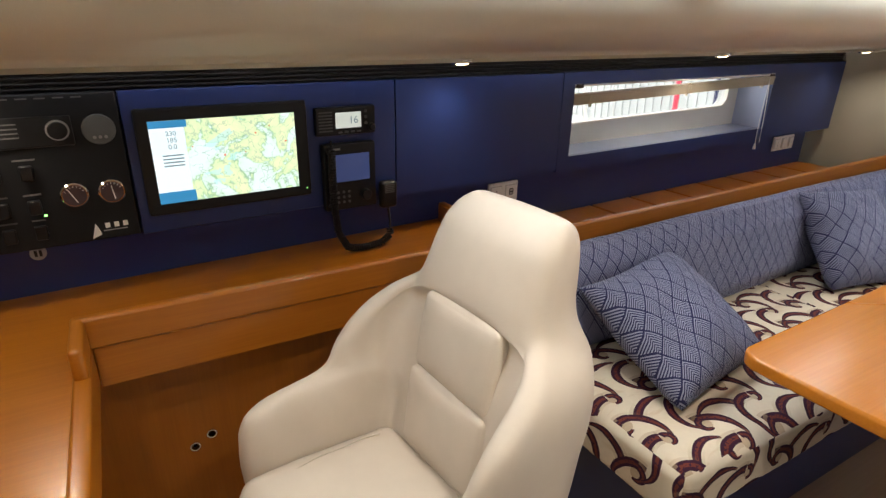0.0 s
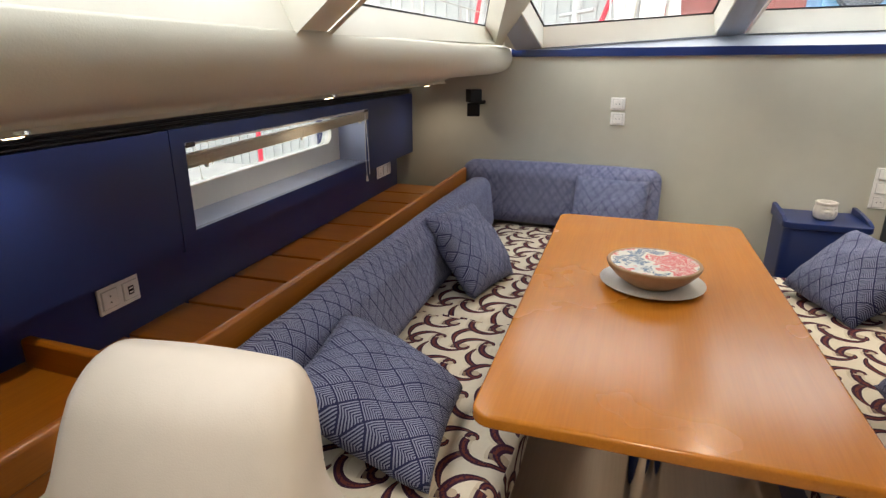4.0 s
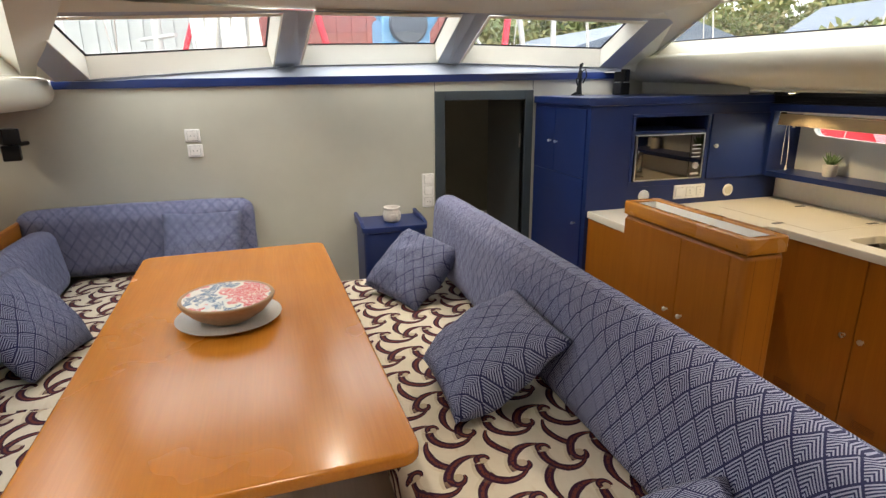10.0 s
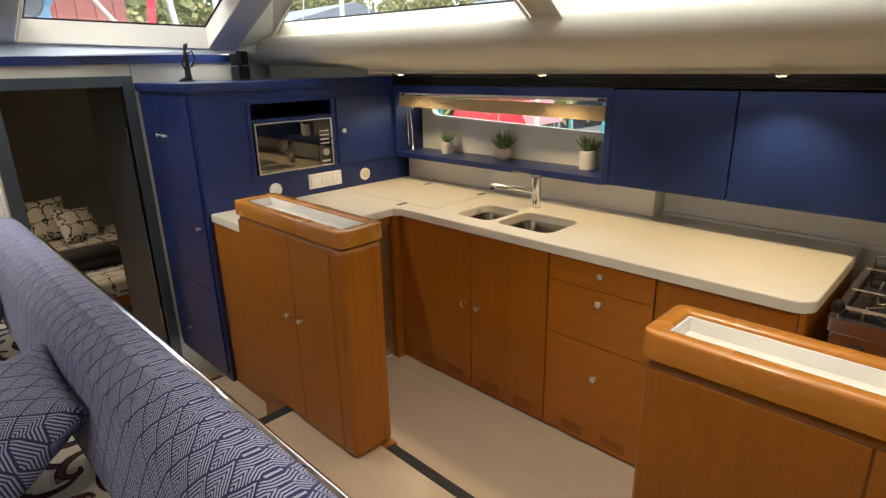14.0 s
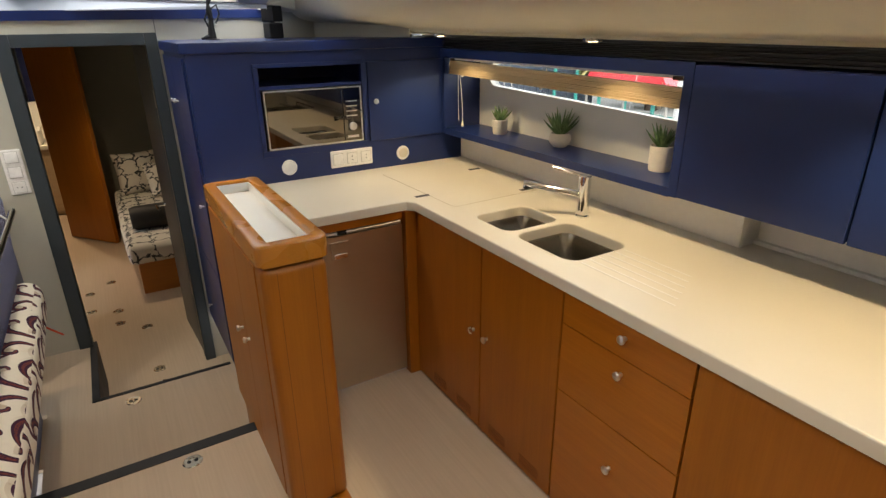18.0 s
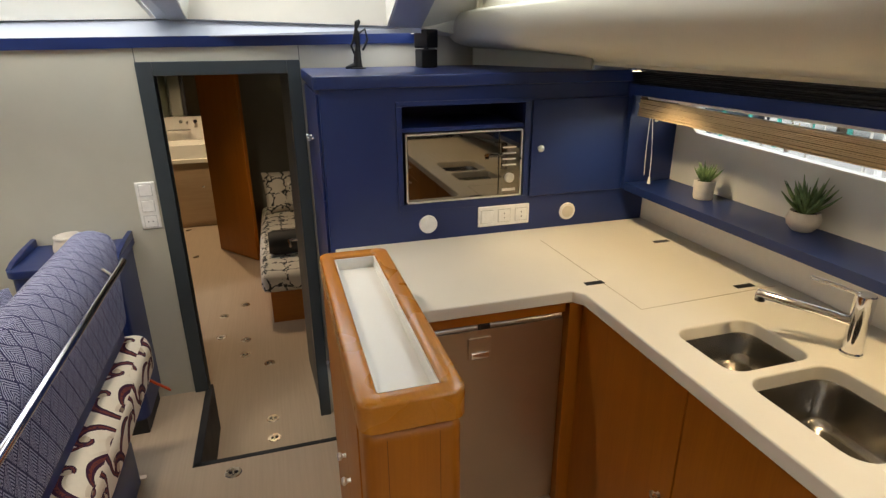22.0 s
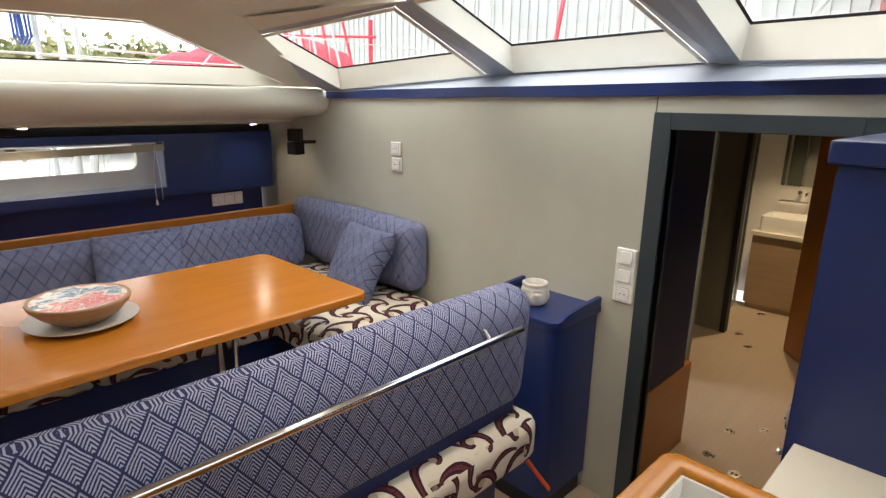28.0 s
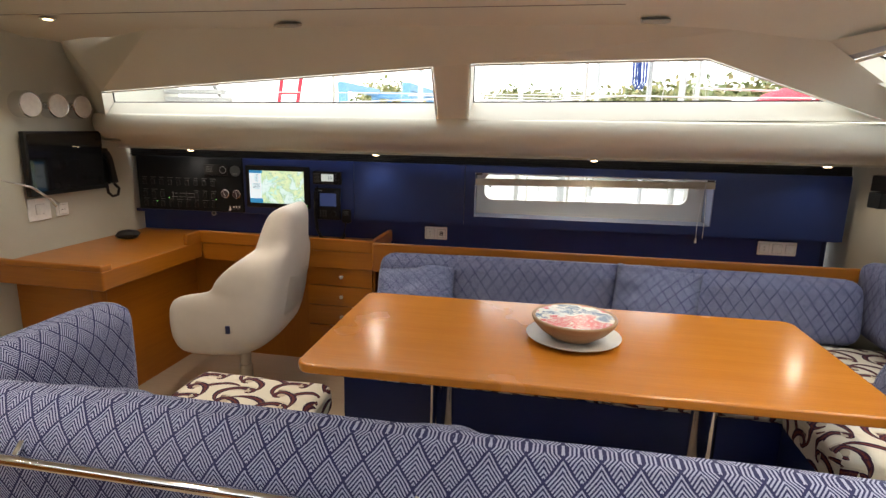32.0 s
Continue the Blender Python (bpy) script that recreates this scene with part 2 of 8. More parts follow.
# ---- node expressions ----
class E:
    """A value in a node tree, so that patterns can be written as sums."""

    def __init__(self, nt, out):
        self.nt, self.out = nt, out

    def op(self, kind, *others):
        n = self.nt.nodes.new("ShaderNodeMath")
        n.operation = kind
        for k, o in enumerate((self, *others)):
            if isinstance(o, E):
                self.nt.links.new(o.out, n.inputs[k])
            else:
                n.inputs[k].default_value = o
        return E(self.nt, n.outputs[0])

    def __add__(self, o): return self.op("ADD", o)
    def __sub__(self, o): return self.op("SUBTRACT", o)
    def __mul__(self, o): return self.op("MULTIPLY", o)
    def __truediv__(self, o): return self.op("DIVIDE", o)
    def fract(self): return self.op("FRACT")
    def floor(self): return self.op("FLOOR")
    def abs(self): return self.op("ABSOLUTE")
    def max(self, o): return self.op("MAXIMUM", o)
    def min(self, o): return self.op("MINIMUM", o)
    def above(self, o): return self.op("GREATER_THAN", o)
    def below(self, o): return self.op("LESS_THAN", o)
    def sqrt(self): return self.op("SQRT")
    def sin(self): return self.op("SINE")
    def mod(self, o): return self.op("FLOORED_MODULO", o)


class Mat:
    """A principled material with a few shorthands."""

    def __init__(self, name, rough=0.5, metal=0.0, spec=0.5, coat=0.0):
        self.mat = bpy.data.materials.new(name)
        self.mat.use_nodes = True
        self.nt = self.mat.node_tree
        self.bsdf = self.nt.nodes["Principled BSDF"]
        self.bsdf.inputs["Roughness"].default_value = rough
        self.bsdf.inputs["Metallic"].default_value = metal
        self.bsdf.inputs["Specular IOR Level"].default_value = spec
        self.bsdf.inputs["Coat Weight"].default_value = coat
        self.bsdf.inputs["Coat Roughness"].default_value = 0.15

    def node(self, kind, **kw):
        n = self.nt.nodes.new(kind)
        for k, v in kw.items():
            n.inputs[k].default_value = v
        return n

    def coords(self, which="Object", scale=(1, 1, 1), rot=(0, 0, 0)):
        c = self.nt.nodes.new("ShaderNodeTexCoord")
        m = self.nt.nodes.new("ShaderNodeMapping")
        m.inputs["Scale"].default_value = scale
        m.inputs["Rotation"].default_value = rot
        self.nt.links.new(c.outputs[which], m.inputs[0])
        return m.outputs[0]

    def uv(self, scale=1.0):
        s = self.nt.nodes.new("ShaderNodeSeparateXYZ")
        self.nt.links.new(self.coords("UV", (scale, scale, scale)), s.inputs[0])
        return E(self.nt, s.outputs[0]), E(self.nt, s.outputs[1])

    def noise(self, scale, detail=3.0, vec=None, rough=0.55, distort=0.0):
        n = self.node("ShaderNodeTexNoise", Scale=scale, Detail=detail, Roughness=rough, Distortion=distort)
        self.nt.links.new(vec if vec is not None else self.coords(), n.inputs["Vector"])
        return E(self.nt, n.outputs["Fac"])

    def ramp(self, value, stops):
        r = self.nt.nodes.new("ShaderNodeValToRGB")
        el = r.color_ramp.elements
        while len(el) < len(stops):
            el.new(0.5)
        for e, (p, c) in zip(el, stops):
            e.position, e.color = p, (*c, 1)
        self.nt.links.new(value.out, r.inputs[0])
        return r.outputs[0]

    def mix(self, fac, a, b, mode="MIX"):
        n = self.nt.nodes.new("ShaderNodeMixRGB")
        n.blend_type = mode
        for k, s in ((0, fac), (1, a), (2, b)):
            if isinstance(s, E):
                self.nt.links.new(s.out, n.inputs[k])
            elif isinstance(s, (int, float)):
                n.inputs[k].default_value = s
            elif isinstance(s, tuple):
                n.inputs[k].default_value = (*s, 1)
            else:
                self.nt.links.new(s, n.inputs[k])
        return n.outputs[0]

    def colour(self, c):
        if isinstance(c, tuple):
            self.bsdf.inputs["Base Color"].default_value = (*c, 1)
        else:
            self.nt.links.new(c, self.bsdf.inputs["Base Color"])
        return self

    def rough(self, value, lo, hi):
        m = self.nt.nodes.new("ShaderNodeMapRange")
        m.inputs["To Min"].default_value, m.inputs["To Max"].default_value = lo, hi
        self.nt.links.new(value.out, m.inputs[0])
        self.nt.links.new(m.outputs[0], self.bsdf.inputs["Roughness"])
        return self

    def bump(self, value, strength, distance=0.002):
        b = self.nt.nodes.new("ShaderNodeBump")
        b.inputs["Strength"].default_value, b.inputs["Distance"].default_value = strength, distance
        self.nt.links.new(value.out, b.inputs["Height"])
        self.nt.links.new(b.outputs[0], self.bsdf.inputs["Normal"])
        return self


def shade(c, k):
    return tuple(min(1.0, v * k) for v in c)


def painted(name, c, rough=0.35, vary=0.12, bump=0.15, scale=3.0, coat=0.0):
    """Sprayed or brushed paint: slow mottling, orange peel, uneven gloss."""
    m = Mat(name, rough, coat=coat)
    slow = m.noise(scale, 4)
    m.colour(m.ramp(slow, [(0.3, shade(c, 1 - vary)), (0.7, shade(c, 1 + vary))]))
    fine = m.noise(260, 2)
    m.rough(slow, rough * 0.85, min(1, rough * 1.2))
    m.bump(fine, bump, 0.0006)
    return m.mat


def timber(name, dark, light, axis=0, rough=0.28, scale=1.0, coat=0.35):
    """Varnished hardwood veneer with its grain along one axis."""
    m = Mat(name, rough, coat=coat)
    s = [26 * scale] * 3
    s[axis] = 1.6 * scale
    v = m.coords("Object", tuple(s))
    grain = m.noise(1.0, 5, v, 0.62, 0.6)
    s2 = [190 * scale] * 3
    s2[axis] = 6 * scale
    pores = m.noise(1.0, 2, m.coords("Object", tuple(s2)), 0.5)
    cloud = m.noise(2.2, 3)
    c = m.ramp(grain, [(0.25, dark), (0.75, light)])
    c = m.mix(0.22, c, m.ramp(pores, [(0.35, shade(dark, 0.75)), (0.65, light)]))
    c = m.mix(0.25, c, m.ramp(cloud, [(0.3, shade(dark, 0.9)), (0.7, shade(light, 1.06))]))
    m.colour(c)
    m.rough(cloud, rough * 0.8, rough * 1.35)
    m.bump(pores, 0.06, 0.0004)
    return m.mat


def plain(name, c, rough=0.4, metal=0.0, spec=0.5, vary=0.06):
    m = Mat(name, rough, metal, spec)
    n = m.noise(40, 3)
    m.colour(m.ramp(n, [(0.3, shade(c, 1 - vary)), (0.7, shade(c, 1 + vary))]))
    m.rough(m.noise(9, 3), rough * 0.85, min(1, rough * 1.2))
    return m.mat


def solid(name, c, rough=0.3, metal_=0.0, vary=0.03):
    """An even moulded or pressed surface."""
    m = Mat(name, rough, metal_)
    m.colour(m.ramp(m.noise(2.5, 2), [(0.3, shade(c, 1 - vary)), (0.7, shade(c, 1 + vary))]))
    m.bump(m.noise(300, 2), 0.03, 0.0004)
    return m.mat


def chevron(name, navy, pale, w=0.067, h=0.098, k=8.82, rim=0.093):
    """Woven cloth: diamonds filled with nested chevrons."""
    m = Mat(name, 0.85, spec=0.25)
    u, v = m.uv()
    p, q = u / w, v / h
    a, b = (p + q).fract(), (q - p).fract()
    top = a.max(b)
    stripe = ((top - rim) * k).fract().above(0.50)
    edge = a.min(b).below(rim)
    wob = m.noise(900, 1)
    thread = stripe * (edge * -1.0 + 1.0)
    c = m.mix(thread, navy, pale)
    c = m.mix(0.22, c, m.ramp(wob, [(0.3, (0.1, 0.1, 0.1)), (0.7, (0.9, 0.9, 0.9))]), "OVERLAY")
    c = m.mix(0.05, c, m.ramp(m.noise(5, 3), [(0.3, navy), (0.7, pale)]))
    m.colour(c)
    m.bump(thread * 0.7 + wob * 0.4, 0.35, 0.0012)
    m.bsdf.inputs["Sheen Weight"].default_value = 0.05
    return m.mat


def chain_cloth(name):
    """Cream cloth printed with dark plum hooks that link into chains."""
    m = Mat(name, 0.85, spec=0.25)
    u0, v0 = m.uv()
    wob = m.noise(5.0, 1)
    wob2 = m.noise(5.0, 1, m.coords("Object", (1, 1, 1), (0.5, 0.3, 0.9)))
    across, along = v0 * -1.0 + wob * 0.03, u0 + wob2 * 0.03
    cream, tan = (0.76, 0.70, 0.58), (0.46, 0.36, 0.24)
    plum, rust = (0.042, 0.012, 0.034), (0.19, 0.048, 0.028)
    col = m.mix(m.noise(60, 2), shade(cream, 0.94), shade(cream, 1.04))
    wash = m.noise(11, 2, m.coords("UV", (1, 2.2, 1)), 0.5, 0.6)
    col = m.mix((wash - 0.60).max(0.0) * 3.0, col, shade(tan, 1.25))
    fleck = m.noise(170, 1).above(0.42)
    W, H = 0.19, 0.368

    def cell(ca, cb, ma, mb):
        pa = (((across - ma) / W + 0.5).fract() - 0.5) * W + (ma - ca)
        pb = (((along - mb) / H + 0.5).fract() - 0.5) * H + (mb - cb)
        return pa, pb

    def stroke(base, ca, cb, R, a0, a1, thin_first, wide, ends=0.0042):
        """Part of a ring, pointed at one end and swelling to the other."""
        mid = radians((a0 + a1) / 2)
        pa, pb = cell(ca, cb, ca + R * 0.75 * math.cos(mid), cb + R * 0.75 * math.sin(mid))
        r = (pa * pa + pb * pb).sqrt()
        turn = ((pb.op("ARCTAN2", pa) * (1 / (2 * math.pi)) - a0 / 360.0).fract()) * (360.0 / (a1 - a0))
        on = turn.below(1.0)
        grow = turn if thin_first else turn * -1.0 + 1.0
        half = (grow * 2.2).min(1.0) * wide + ends
        off = (r - R).abs()
        arc = off.below(half) * on
        base = m.mix((off.below(half + 0.010) * on * (grow - 0.55).max(0.0)) * 1.1, base, tan)
        base = m.mix(arc, base, plum)
        return m.mix(off.below(half * 0.36) * on * fleck * 0.75, base, rust)

    def eye(base, ca, cb, r0):
        pa, pb = cell(ca, cb, ca, cb)
        return m.mix((pa * pa + pb * pb).sqrt().below(r0) * 0.75, base, tan)

    for k, (da, db) in enumerate(((0.0, 0.0), (0.095, -0.184))):
        col = eye(col, da + 0.008, db + 0.012, 0.016)
        col = eye(col, da + 0.110, db - 0.036, 0.019)
        if k == 0:
            col = stroke(col, da + 0.249, db - 0.090, 0.097, 150, 243, True, 0.0082)
        else:
            col = stroke(col, da + 0.067, db - 0.149, 0.106, 116, 214, False, 0.0088)
        col = stroke(col, da + 0.166, db - 0.045, 0.083, 66, 190, True, 0.0095)
        col = stroke(col, da + 0.110, db - 0.036, 0.021, 180, 385, False, 0.0062)
        col = stroke(col, da + 0.061, db - 0.017, 0.070, 165, 328, False, 0.0095)
        col = stroke(col, da + 0.008, db + 0.012, 0.017, -20, 200, True, 0.0050)
    m.colour(col)
    weave = m.noise(700, 1)
    m.bump(weave, 0.25, 0.0008)
    m.rough(weave, 0.75, 0.95)
    return m.mat


def leather(name, c):
    m = Mat(name, 0.42, spec=0.45)
    vo = m.nt.nodes.new("ShaderNodeTexVoronoi")
    vo.inputs["Scale"].default_value = 420
    m.nt.links.new(m.coords(), vo.inputs["Vector"])
    cell = E(m.nt, vo.outputs["Distance"])
    slow = m.noise(4, 4)
    m.colour(m.ramp(slow, [(0.3, shade(c, 0.92)), (0.7, shade(c, 1.05))]))
    m.rough(m.noise(11, 3), 0.34, 0.55)
    m.bump(cell + m.noise(14, 3) * 2.0, 0.16, 0.0012)
    return m.mat


def metal(name, c, rough, brushed=None):
    m = Mat(name, rough, 1.0)
    if brushed is not None:
        s = [500] * 3
        s[brushed] = 8
        n = m.noise(1.0, 2, m.coords("Object", tuple(s)))
        m.rough(n, rough * 0.85, rough * 1.15)
        m.bump(n, 0.012, 0.0002)
    else:
        m.rough(m.noise(20, 3), rough * 0.7, rough * 1.5)
    m.colour(m.ramp(m.noise(6, 2), [(0.3, shade(c, 0.95)), (0.7, c)]))
    return m.mat


def glow(name, c, strength):
    m = Mat(name, 0.4)
    m.colour(c)
    m.bsdf.inputs["Emission Color"].default_value = (*c, 1)
    m.bsdf.inputs["Emission Strength"].default_value = strength
    return m.mat


def clear(name, tint=(1, 1, 1), rough=0.0):
    m = Mat(name, rough, spec=0.5)
    m.nt.nodes.remove(m.bsdf)
    out = m.nt.nodes["Material Output"]
    tr = m.node("ShaderNodeBsdfTransparent", Color=(*tint, 1))
    gl = m.node("ShaderNodeBsdfGlossy", Roughness=0.02)
    fr = m.node("ShaderNodeLayerWeight", Blend=0.5)
    gain = E(m.nt, fr.outputs["Facing"]).op("POWER", 5.0) * 0.30 + 0.03
    mx = m.nt.nodes.new("ShaderNodeMixShader")
    m.nt.links.new(gain.out, mx.inputs[0])
    m.nt.links.new(tr.outputs[0], mx.inputs[1])
    m.nt.links.new(gl.outputs[0], mx.inputs[2])
    m.nt.links.new(mx.outputs[0], out.inputs[0])
    return m.mat


# ---- materials ----
M_BLUE = painted("navy_paint", (0.011, 0.026, 0.120), 0.32, 0.12, 0.2)
M_BLUE_DARK = painted("dark_navy", (0.010, 0.014, 0.07), 0.55, 0.16, 0.3)
M_GREY = painted("grey_wall_paint", (0.53, 0.52, 0.44), 0.45, 0.05, 0.25)
M_FRAME = painted("slate_frame_paint", (0.042, 0.055, 0.065), 0.4, 0.1, 0.2)
M_LINING = painted("cream_headliner", (0.70, 0.675, 0.575), 0.6, 0.04, 0.5, 2.0)
M_WHITE = painted("white_gelcoat", (0.76, 0.75, 0.70), 0.32, 0.04, 0.12)
M_CREAMTRIM = painted("cream_window_trim", (0.86, 0.83, 0.73), 0.35, 0.04, 0.15)
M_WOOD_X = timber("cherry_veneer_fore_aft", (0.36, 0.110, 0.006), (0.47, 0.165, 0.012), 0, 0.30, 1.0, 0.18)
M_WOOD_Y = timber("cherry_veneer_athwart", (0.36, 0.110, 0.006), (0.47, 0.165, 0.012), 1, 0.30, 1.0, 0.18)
# Darker copy of the same cherry: upright faces have their shade in the colour.
M_WOOD_Z = timber("cherry_veneer_upright_shaded", (0.305, 0.097, 0.004), (0.405, 0.137, 0.007), 2, 0.38, 1.0, 0.06)
M_TABLE = timber("cherry_table_varnish", (0.49, 0.168, 0.012), (0.585, 0.218, 0.022), 0, 0.24, 0.8, 0.34)
M_FLOOR = timber("pale_sole_boards", (0.50, 0.385, 0.27), (0.565, 0.445, 0.32), 0, 0.42, 0.5, 0.08)
M_BLACK = plain("black_plastic", (0.008, 0.008, 0.009), 0.36, spec=0.3)
M_RUBBER = plain("black_rubber_and_void_shade", (0.016, 0.016, 0.018), 0.6)
M_COUNTER = solid("white_solid_surface", (0.74, 0.69, 0.59), 0.30)
M_SPLASH = plain("white_splashback", (0.84, 0.81, 0.75), 0.35, vary=0.02)
M_WHITE_PLASTIC = plain("white_plastic", (0.86, 0.85, 0.82), 0.32)
M_CHROME = metal("chrome", (0.82, 0.82, 0.83), 0.08)
M_KNOB = metal("satin_chrome", (0.88, 0.87, 0.85), 0.28)
M_STEEL = metal("brushed_steel", (0.60, 0.57, 0.53), 0.34, 1)
# Fridge steel: the brown of reflected floor and wood is put into the colour.
M_FRIDGE = metal("wood_reflection_steel", (0.55, 0.46, 0.36), 0.38, 1)
M_SINK = solid("satin_sink_steel", (0.36, 0.335, 0.30), 0.20, 1.0)
M_CHEV = chevron("navy_chevron_weave", (0.016, 0.020, 0.090), (0.37, 0.40, 0.58))
M_CHEV_S = chevron("navy_chevron_weave_scatter", (0.014, 0.018, 0.080), (0.29, 0.32, 0.47), 0.060, 0.078)
M_CHAIN = chain_cloth("cream_hook_print")
M_LEATHER = leather("ivory_leather", (0.68, 0.615, 0.545))
M_GLASS = clear("window_glass", (0.885, 0.905, 0.895))
M_MIRRORGLASS = metal("smoked_mirror_glass", (0.23, 0.215, 0.195), 0.025)
M_DARKGLASS = Mat("dark_glass", 0.06, spec=0.6).colour((0.008, 0.008, 0.009)).mat

# ---- plan ----
BX = 3.985          # face of the forward bulkhead
AX = -0.60          # face of the aft bulkhead
MID = -0.85         # the boat's centre line
LAND, CABIN, GALLEY = -0.194, -0.485, -0.09   # floor levels below the saloon sole


PORT = Matrix.Translation((0.4, 1.385, 0)) @ Matrix.Rotation(math.atan(0.055), 4, "Z") @ Matrix.Translation((-0.4, 0, 0))


def quad_at(q, u, v):
    """The place at (u, v) on a four-cornered patch: bottom left, bottom right, top right, top left."""
    a, b, c, d = (Vector(p) for p in q)
    return (a * (1 - u) + b * u) * (1 - v) + (d * (1 - u) + c * u) * v


def patch_normal(q, inward):
    a, b, c, d = (Vector(p) for p in q)
    n = (c - a).cross(d - b).normalized()
    return n if n.dot(Vector(inward)) > 0 else -n


# floors
box_floor = [((AX, -1.985, -0.02), (2.535, 1.7, 0.0)), ((2.535, -0.62, -0.02), (BX, 1.75, 0.0))]
bm = bm_new()
for a, b in box_floor:
    box(bm, a, b)
structure("floor", bm, M_FLOOR, "pale wood saloon floor with dark joint strips")
structure("floor_2", B((AX, -3.45, GALLEY - 0.02), (2.68, -1.985, GALLEY)), M_FLOOR, "pale wood galley floor, one step down")
structure("floor_3", box(B((2.535, -1.96, LAND - 0.02), (3.38, -1.07, LAND)), (3.38, -1.275, LAND - 0.02), (BX, -0.55, LAND)), M_FLOOR, "pale wood landing below a step")
structure("floor_4", B((3.38, -3.3, CABIN - 0.02), (8.2, 0.6, CABIN)), M_FLOOR, "pale wood cabin floor beyond the doorway")
bm = B((2.515, -1.96, -0.19), (2.535, -1.07, 0.002), 0.003)
box(bm, (2.487, -1.96, -0.004), (2.54, -1.07, 0.004), 0.002)
structure("step_nosing", bm, M_RUBBER, "black nosing strip along the step")
structure("step_nosing_2", B((1.1, -2.03, GALLEY), (1.96, -1.985, 0.004), 0.003), M_RUBBER, "black strip along the galley step")
bm = B((3.362, -1.91, LAND - 0.29), (3.385, -1.26, LAND + 0.004), 0.002)
box(bm, (3.362, -1.29, LAND - 0.29), (BX + 0.04, -1.255, LAND + 0.004), 0.002)
structure("step_nosing_3", bm, M_RUBBER, "black edging round the door well")

# forward bulkhead with its doorway
def trim_z(y):
    return 1.586 - 0.010 * (y + 0.44)


bm = bm_new()
out = [(1.9, -0.5), (1.9, trim_z(1.9)), (-3.4, trim_z(-3.4)), (-3.4, -0.5), (-1.845, -0.5), (-1.845, 1.43), (-1.272, 1.43), (-1.272, -0.5)]
plate(bm, out, [], lambda u, v, d: Vector((BX + d, u, v)), 0.05)
structure("wall_forward", bm, M_GREY, "warm grey painted bulkhead")
bm = bm_new()
for a, b in (((-1.272, -0.5), (-1.205, 1.49)), ((-1.905, -0.5), (-1.845, 1.49)), ((-1.845, 1.43), (-1.272, 1.49))):
    box(bm, (BX - 0.014, a[0], a[1]), (BX + 0.075, b[0], b[1]), 0.004)
structure("door_frame", bm, M_FRAME, "dark slate door frame")
bm = bm_new()
n = 26
for i in range(n):
    y0, y1 = 0.93 - i * 3.5 / n, 0.93 - (i + 1) * 3.5 / n
    box(bm, (BX - 0.016, y1, trim_z(y0) - 0.046), (BX + 0.03, y0, trim_z(y0)))
bmesh.ops.remove_doubles(bm, verts=bm.verts[:], dist=0.002)
structure("trim", bm, M_BLUE, "navy rounded trim along the bulkhead top")
structure("panel_joint", box(B((BX - 0.002, -1.209, 1.49), (BX + 0.01, -1.206, 1.55)), (BX - 0.002, -1.906, 1.49), (BX + 0.01, -1.903, 1.56)), M_FRAME)

# windscreen: three raked panes over the bulkhead
FACETS = [
    ([(3.955, 0.90, 1.565), (4.176, -0.305, 1.645), (3.500, -0.355, 1.897), (3.395, 0.97, 1.842)],
     [(3.970, 0.745, 1.579), (4.158, -0.230, 1.650), (3.512, -0.285, 1.884), (3.436, 0.840, 1.832)]),
    ([(4.176, -0.305, 1.645), (4.165, -1.360, 1.662), (3.500, -1.315, 1.907), (3.500, -0.355, 1.897)],
     [(4.189, -0.382, 1.658), (4.194, -1.290, 1.674), (3.470, -1.225, 1.895), (3.480, -0.430, 1.890)]),
    ([(4.165, -1.360, 1.662), (3.770, -2.440, 1.622), (3.300, -2.470, 1.880), (3.500, -1.315, 1.907)],
     [(4.130, -1.425, 1.671), (3.815, -2.302, 1.633), (3.350, -2.310, 1.870), (3.525, -1.400, 1.900)]),
]
PORT_BAND = [(AX, 1.075, 1.556), (3.955, 0.985, 1.590), (3.17, 0.547, 1.962), (AX, 0.84, 2.0)]
STBD_BAND = [(3.93, -2.79, 1.690), (AX, -2.69, 1.640), (AX, -2.24, 1.965), (3.25, -2.30, 1.93)]


